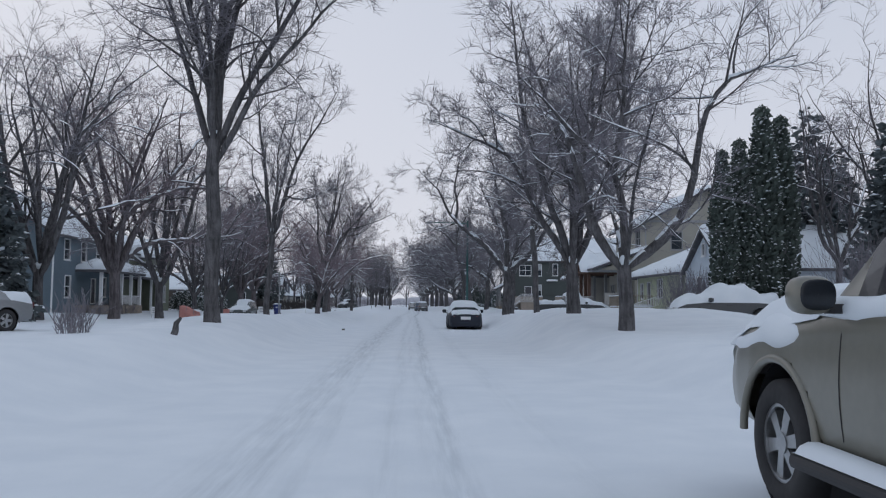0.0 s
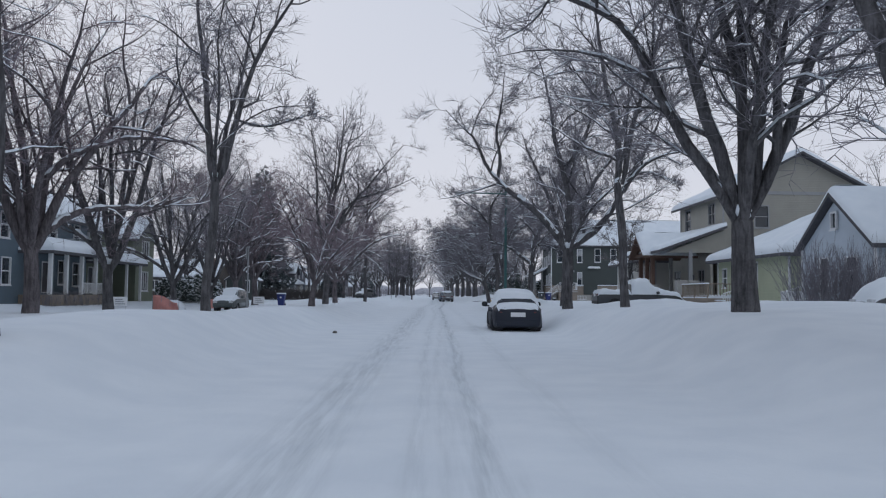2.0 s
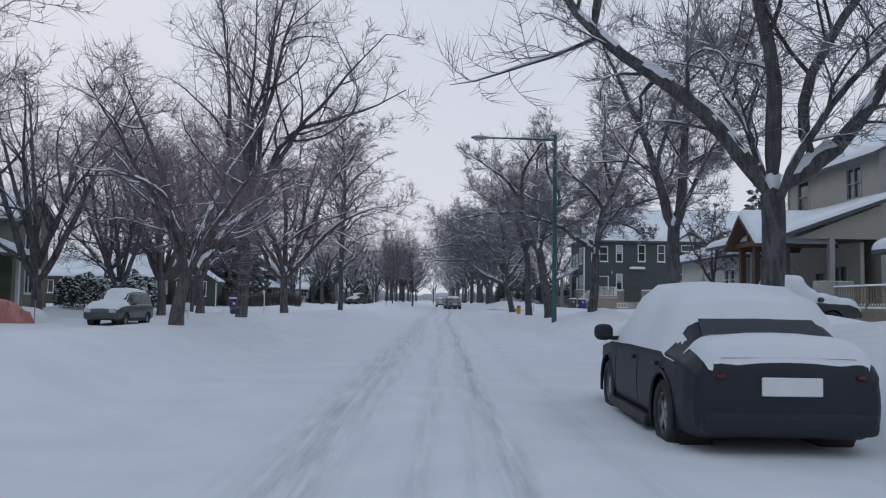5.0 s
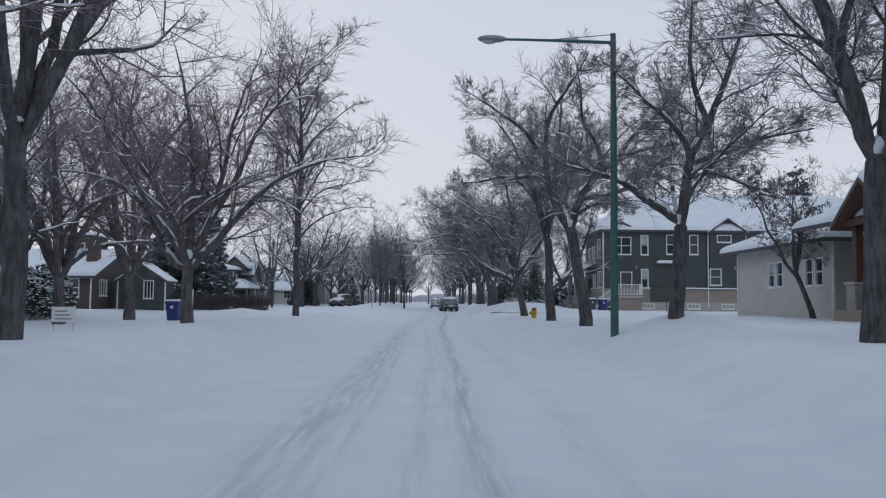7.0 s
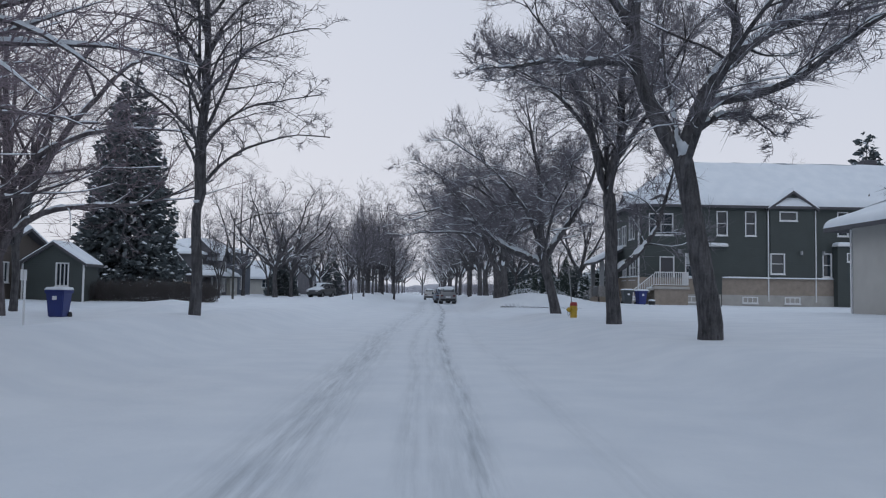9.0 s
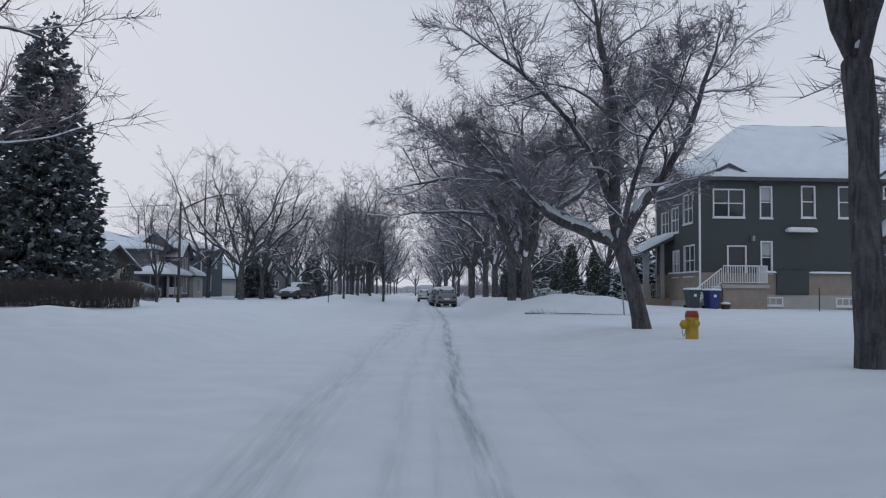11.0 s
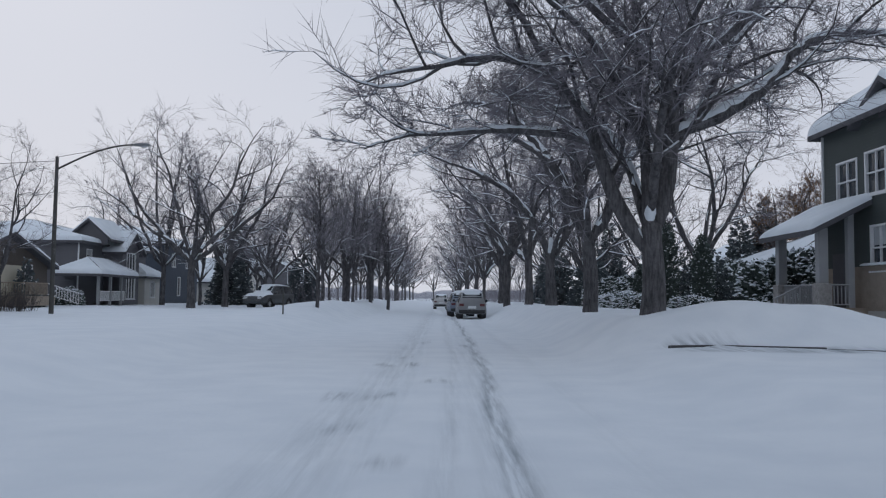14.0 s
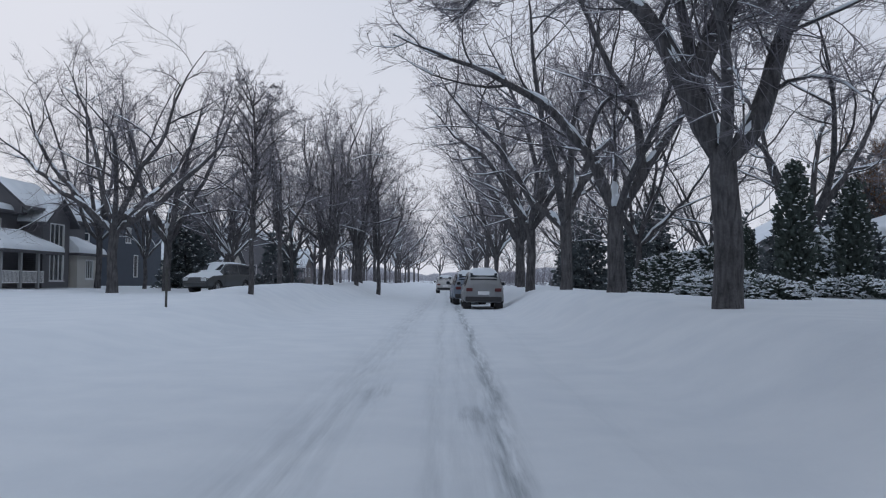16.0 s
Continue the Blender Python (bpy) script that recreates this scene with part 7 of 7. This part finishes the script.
car("suv", "second car deep under snow beside another in a driveway", WAGON, CHARCOAL, on_road(16.2, 38.0, 84, -0.25), 0.33, snow=0.3, full=True)
car("pickup_truck", "charcoal pickup backed towards the street, snow in its bed", PICKUP, CHARCOAL, on_road(13.45, 65.0, -89, -0.25), 0.39, snow=0.25, bed=True, full=True)
car("sedan", "car under snow beside a pickup in a driveway", SEDAN, CHARCOAL, on_road(15.6, 69.3, -84, -0.3), 0.33, snow=0.25, full=True)
car("suv", "dark SUV parked by a snowbank west of the street", WAGON, CHARCOAL, on_road(-12.3, 160.5, 160), 0.35, snow=0.06)
car("sedan", "silver car at the edge of a snowy yard", SEDAN, SILVER, on_road(-13.2, 21.0, 150), 0.33, snow=0.12)

# ---- street furniture ----
TEAL = mat("teal_painted_steel", (0.05, 0.13, 0.13), 0.55, 0.3, vary=0.2, scale=3)
STEEL = mat("galvanised_steel", (0.28, 0.29, 0.3), 0.5, 0.6, vary=0.2, scale=5)
POLE_WOOD = mat("treated_pole", (0.07, 0.07, 0.065), 0.8, vary=0.3, scale=3)
YELLOW = mat("hydrant_yellow", (0.5, 0.33, 0.03), 0.5, vary=0.15, scale=8)
REDP = mat("hydrant_red", (0.3, 0.035, 0.03), 0.5, vary=0.15, scale=8)
CART_BLUE = mat("blue_cart_plastic", (0.02, 0.035, 0.17), 0.5, vary=0.15, scale=4)
CART_GREY = mat("dark_cart_plastic", (0.05, 0.062, 0.072), 0.5, vary=0.15, scale=4)
ORANGE = mat("orange_plastic_mesh", (0.56, 0.25, 0.22), 0.6, vary=0.2, scale=5)
LAMPGLASS = mat("lamp_lens", (0.4, 0.42, 0.44), 0.3, vary=0.1)


def tube_mesh(name, pts, radii, sides=10):
    return mesh_of(name, *tubes(np.array([pts], float), np.array([radii], float), sides))


def street_lamp(x, y, top, reach, rise, material, label):
    """A tapered pole, a curved arm with a brace, and a cobra-head lantern. reach: across the street, signed."""
    z = float(ground_z(x, y))
    e = thing("street_lamp", pose(x, y, z), label, "street lamp", "street lamps")
    h = top - z
    part("pole", tube_mesh("pole", [(0, 0, t) for t in (-0.5, 0.0, h * 0.5, h)], [0.115, 0.11, 0.095, 0.075], 14), material, e)
    t = np.linspace(0, 1, 10)
    arm = np.stack([reach * t, 0 * t, h - 0.25 - (0.35 if rise > 0.5 else 0.0) + rise * np.sin(t * math.pi / 2)], 1)
    part("arm", tube_mesh("arm", arm, np.linspace(0.05, 0.035, 10), 8), material, e)
    part("brace", tube_mesh("brace", [(0, 0, h - 0.02), (reach * 0.55, 0, arm[5][2] + 0.03)], [0.012, 0.012], 5), material, e)
    tip = arm[-1]
    sg = 1 if reach > 0 else -1
    bm = bmesh.new()
    bmesh.ops.create_uvsphere(bm, u_segments=16, v_segments=10, radius=1)
    bmesh.ops.scale(bm, vec=(0.42, 0.15, 0.1), verts=bm.verts[:])
    for v in bm.verts:
        v.co.y *= 1 + 0.35 * sg * v.co.x / 0.42
    bmesh.ops.translate(bm, vec=(tip[0] + sg * 0.33, 0, tip[2] + 0.01), verts=bm.verts[:])
    hd = part("lantern", bm, STEEL, e, smooth=True)
    lb = bmesh.new()
    bmesh.ops.create_uvsphere(lb, u_segments=14, v_segments=8, radius=1)
    bmesh.ops.scale(lb, vec=(0.2, 0.11, 0.09), verts=lb.verts[:])
    bmesh.ops.translate(lb, vec=(tip[0] + sg * 0.42, 0, tip[2] - 0.05), verts=lb.verts[:])
    part("lens", lb, LAMPGLASS, hd, smooth=True)


street_lamp(5.03, 68.5, 8.7, -3.0, 0.05, TEAL, "teal steel street lamp with a long arm")
street_lamp(-17.2, 135.6, 7.7, 3.6, 1.2, POLE_WOOD, "dark wooden lamp pole, curved arm over the street")


def hydrant(x, y):
    z = float(ground_z(x, y)) - 0.1
    e = thing("fire_hydrant", pose(x, y, z, 0, 0, 20), "yellow fire hydrant with a red cap, deep in snow", "hydrant")

    def lathe(name, prof, material, par, m=Matrix.Identity(4), label=""):
        n = 20
        v = [m @ Vector((math.cos(2 * math.pi * i / n) * r, math.sin(2 * math.pi * i / n) * r, zz)) for i in range(n) for r, zz in prof]
        k = len(prof)
        q = [(i * k + j, ((i + 1) % n) * k + j, ((i + 1) % n) * k + j + 1, i * k + j + 1) for i in range(n) for j in range(k - 1)]
        return part(name, mesh_of(name, v, q), material, par, label)
    lathe("barrel", [(0.17, 0), (0.17, 0.05), (0.14, 0.07), (0.14, 0.52), (0.152, 0.53), (0.152, 0.57), (0.145, 0.58)], YELLOW, e)
    lathe("bonnet", [(0.152, 0.58), (0.152, 0.61), (0.142, 0.66), (0.122, 0.715), (0.112, 0.725), (0.0, 0.728)], REDP, e, label="red bonnet")
    side = Matrix.Translation((0, 0, 0.42)) @ Matrix.Rotation(radians(-90), 4, "Y")
    lathe("outlet", [(0.085, 0.08), (0.085, 0.2), (0.1, 0.2), (0.1, 0.25), (0.04, 0.27), (0.04, 0.31), (0, 0.31)], YELLOW, e, side)
    side2 = Matrix.Translation((0, 0, 0.45)) @ Matrix.Rotation(radians(90), 4, "X")
    lathe("outlet", [(0.07, 0.08), (0.07, 0.15), (0.08, 0.15), (0.08, 0.18), (0.03, 0.19), (0, 0.19)], YELLOW, e, side2)
    a = np.linspace(0, math.pi, 10)
    part("chain", tube_mesh("chain", np.stack([-0.24 + 0.05 * np.cos(a), 0 * a - 0.02, 0.38 - 0.22 * np.sin(a)], 1), np.full(10, 0.01), 5), STEEL, e)


hydrant(6.22, 94.3)


def cart(x, y, rot, material, label, sink=0.1, size=1.0):
    """A wheeled cart: tapered bin, rimmed lid, handle and two wheels."""
    z = float(ground_z(x, y)) - sink
    e = thing("wheeled_cart", pose(x, y, z, 0, 0, rot) @ Matrix.Scale(size, 4), label, "bin", "wheeled carts")
    bm = boxes((-0.33, 0.33, -0.38, 0.38, 0.08, 1.0))
    for v in bm.verts:
        if v.co.z < 0.5:
            v.co.x *= 0.78
            v.co.y *= 0.78
    bmesh.ops.bevel(bm, geom=bm.edges[:], offset=0.03, segments=2, affect="EDGES")
    part("bin", bm, material, e)
    part("rim", soft_box(-0.36, 0.36, -0.41, 0.41, 0.96, 1.02, 0.015, 1), material, e)
    part("lid", soft_box(-0.37, 0.37, -0.42, 0.44, 1.02, 1.09, 0.03, 2), material, e)
    part("lid_snow", mesh_of("lid_snow", *snow_slab((-0.37, -0.42, 1.09), (0.37, -0.42, 1.09), (0.37, 0.44, 1.09), (-0.37, 0.44, 1.09), 0.1)), SNOW, e)
    part("handle", tube_mesh("handle", [(-0.25, 0.44, 0.98), (-0.25, 0.52, 1.0), (0.25, 0.52, 1.0), (0.25, 0.44, 0.98)], [0.018] * 4, 6), material, e)
    part("emblem", boxes((-0.08, 0.08, -0.388, -0.38, 0.72, 0.86)), WHITE, e, "small white emblem")
    for sd in (-1, 1):
        w = bmesh.new()
        bmesh.ops.create_cone(w, cap_ends=True, segments=18, radius1=0.13, radius2=0.13, depth=0.06, matrix=Matrix.Translation((sd * 0.3, 0.3, 0.13)) @ Matrix.Rotation(math.pi / 2, 4, "Y"))
        part("wheel", w, RUBBER, e)


cart(-16.2, 98.4, 0, CART_BLUE, "dark blue wheeled cart standing in the snow", 0.1, 1.2)
cart(15.3, 117.6, 10, CART_BLUE, "blue wheeled cart at the foot of side steps", 0.1, 0.95)
e = thing("planter_tub", pose(16.15, 117.9, float(ground_z(16.15, 117.9)) - 0.08) @ Matrix.Scale(0.78, 4), "low dark tub heaped with snow beside the carts", "planter")
part("tub", mesh_of("tub", *tubes(np.array([[(0, 0, 0.0), (0, 0, 0.2), (0, 0, 0.42), (0, 0, 0.44)]], float), np.array([[0.24, 0.28, 0.33, 0.33]]), 20)), PLASTIC, e)
part("tub_snow", mesh_of("tub_snow", *tubes(np.array([[(0, 0, 0.43), (0, 0, 0.5), (0, 0, 0.57), (0, 0, 0.6)]], float), np.array([[0.33, 0.31, 0.2, 0.02]]), 20)), SNOW, e, "rounded heap of snow")
cart(14.4, 117.9, 5, CART_GREY, "dark grey-green wheeled cart beside a blue one", 0.1, 0.95)


def sign(x, y, h, lean, w, hh, rot, label, material=STEEL, face=None, shape="plate", name="street_sign"):
    z = float(ground_z(x, y))
    e = thing(name, pose(x, y, z, lean, 0, rot), label, "sign", "signs and posts")
    part("post", tube_mesh("post", [(0, 0, -0.4), (0, 0, h)], [0.032, 0.032], 8), material, e)
    if shape == "oct":
        bm = bmesh.new()
        bmesh.ops.create_cone(bm, cap_ends=True, segments=8, radius1=w / 2, radius2=w / 2, depth=0.012, matrix=Matrix.Translation((0, 0.04, h - w * 0.45)) @ Matrix.Rotation(math.pi / 2, 4, "X") @ Matrix.Rotation(math.pi / 8, 4, "Z"))
        part("plate", bm, face or material, e)
    elif shape == "plate":
        part("plate", soft_box(-w / 2, w / 2, 0.035, 0.05, h - hh, h, 0.004, 1), face or material, e)
    return e


sign(9.8, 113.9, 2.7, -5, 0.75, 0.75, 82, "grey steel post with a sign seen edge-on, leaning in the snow", shape="oct", face=STEEL)
sign(-7.25, 42.5, 2.3, 0, 0.3, 0.45, 85, "thin grey sign post in the verge", face=STEEL)
sign(-11.0, 84.6, 1.8, 0, 0.3, 0.3, 85, "thin pale marker post in a snowy yard", WHITE, WHITE, name="marker_post")
sign(-6.1, 133.4, 1.0, 0, 0.1, 0.1, 0, "short dark wooden post in the verge", POLE_WOOD, shape="none", name="marker_post")
sign(21.0, 117.7, 1.2, 0, 0.1, 0.1, 0, "thin dark marker stake in the snow", POLE_WOOD, shape="none", name="marker_post")


def lawn_sign(x, y, rot, w=0.9, h=0.6):
    e = thing("lawn_sign", pose(x, y, float(ground_z(x, y)) - 0.05, 0, 0, rot), "white lawn sign on two thin legs in the snow", "sign", "signs and posts")
    part("board", soft_box(-w / 2, w / 2, -0.012, 0.012, 0.4, 0.4 + h, 0.005, 1), WHITE, e)
    for k in range(3):
        part("text_bar", boxes((-w * 0.36, w * (0.36 - 0.1 * k), -0.017, -0.0125, 0.5 + k * 0.15, 0.56 + k * 0.15)), FASCIA, e, "illegible line of print")
    for sd in (-1, 1):
        part("leg", tube_mesh("leg", [(sd * w * 0.4, 0, -0.1), (sd * w * 0.4, 0, 0.42)], [0.012, 0.012], 6), STEEL, e)


lawn_sign(-14.6, 79.4, 12)
lawn_sign(-21.0, 66.0, 15)


def safety_fence(x, y, length, rot, h=0.75):
    """A slumped orange mesh fence between stakes."""
    e = thing("safety_fence", pose(x, y, float(ground_z(x, y)) - 0.05, 0, 0, rot), "slumped orange plastic safety fence half covered in snow", "fence", "safety fences")
    n = 15
    us = np.linspace(0, length, n)
    top = h * (0.8 + 0.25 * np.sin(us * 1.9 + 1))
    off = 0.18 * np.sin(us * 2.6)
    v, q = [], []
    for i in range(n):
        for k in range(7):
            f = k / 6
            v.append((us[i], off[i] * f + 0.1 * math.sin(us[i] * 4 + f * 3), top[i] * f))
    for i in range(n - 1):
        for k in range(6):
            q.append((i * 7 + k, (i + 1) * 7 + k, (i + 1) * 7 + k + 1, i * 7 + k + 1))
    ob = part("mesh_panel", mesh_of("mesh_panel", v, q), ORANGE, e)
    sol = ob.modifiers.new("thickness", "SOLIDIFY")
    sol.thickness = 0.012
    for u in np.linspace(0, length, 4):
        part("stake", tube_mesh("stake", [(u, 0.03, -0.3), (u, 0.03, h * 1.05)], [0.02, 0.02], 6), STEEL, e)
    part("snow_heap", mesh_of("snow_heap", *snow_slab((0.1, 0.1, 0.0), (length, 0.1, 0.0), (length, 1.2, 0.1), (0.1, 1.2, 0.1), 0.75, seed=8)), SNOW, e)


safety_fence(-20.4, 70.5, 2.0, -8, 1.1)
safety_fence(-17.6, 75.2, 2.2, 20)

# dark strips added for the shade and bare asphalt where the plough cut the bank
for xa, ya, xb, yb in ((5.2, 114.3, 6.3, 114.7), (6.3, 114.7, 8.3, 114.15), (8.3, 114.15, 10.3, 113.3)):
    zz = max(float(ground_z(xa, ya)), float(ground_z(xb, yb)), float(ground_z((xa + xb) / 2, (ya + yb) / 2)))
    ln = math.hypot(xb - xa, yb - ya)
    kb = part("cut_shade_strip", soft_box(-ln / 2, ln / 2, -0.035, 0.035, -0.2, 0.004, 0.02, 2), mat("cut_shade_dark", (0.045, 0.045, 0.05), 0.6, vary=0.4, scale=3, bump=0.4))
    kb.matrix_world = pose((xa + xb) / 2, (ya + yb) / 2, zz, 0, 0, math.degrees(math.atan2(yb - ya, xb - xa)))
    tagged(kb, "dark strip painted for the shade and bare asphalt of the ploughed cut", "kerb", "kerb edges")
# a dead stump leaning out of the bank, and clods in the road
e = thing("stump", pose(-5.45, 16.2, float(ground_z(-5.45, 16.2)), 0, 20, 30), "short dark stump leaning out of the snow", "stump")
part("stump_wood", tube_mesh("stump_wood", [(0, 0, -0.3), (0.02, 0, 0.08), (-0.02, 0.02, 0.25), (0.03, 0, 0.4)], [0.075, 0.075, 0.06, 0.03], 9), BARK, e)
for i, (x, y, r) in enumerate([(-3.38, 38.0, 0.075)]):
    bm = bmesh.new()
    bmesh.ops.create_icosphere(bm, subdivisions=2, radius=r)
    rs = random.Random(i)
    for v in bm.verts:
        v.co *= rs.uniform(0.75, 1.2)
        v.co.z *= 0.8
    c = part("snow_clod", bm, mat("dirty_ice", (0.12, 0.115, 0.11), 0.9, vary=0.5, scale=9), None)
    c.location = (x, y, float(ground_z(x, y)) + r * 0.3)
    tagged(c, "small dirty clod of ice lying on the snow", "ice clod", "ice clods")

# overhead wires to the wooden lamp pole
def wire(a, b, sag):
    e = thing("overhead_wire", Matrix.Identity(4), "thin dark overhead wire strung along the street", "wire", "overhead wires")
    t = np.linspace(0, 1, 16)
    p = np.array(a)[None] * (1 - t[:, None]) + np.array(b)[None] * t[:, None]
    p[:, 2] -= sag * 4 * t * (1 - t)
    part("cable", tube_mesh("cable", p, np.full(16, 0.014), 5), POLE_WOOD, e)


wire((-17.2, 135.6, 7.5), (-60, 140, 8.0), 0.6)

# thickets along the far street
THICK = None
for k in range(18):
    sd = -1 if k % 2 else 1
    x, y = sd * (10.5 + (k * 5) % 9), 182 + (k // 2) * 19.0
    if THICK is None:
        twig_bush("bare_thicket", x, y, 5.5, 2.0, 3.4, 100, "tangled leafless thicket beside the far street", seed=21)
        THICK = bpy.data.objects["bare_thicket"]
    else:
        copy_thing(THICK, pose(x, y, float(ground_z(x, y)), 0, 0, (k * 47) % 60 - 30))
for k in range(9):
    copy_thing(THICK, pose(-36 + k * 9, 362 + (k % 3) * 3, 0.4, 0, 0, (k * 31) % 40 - 20))
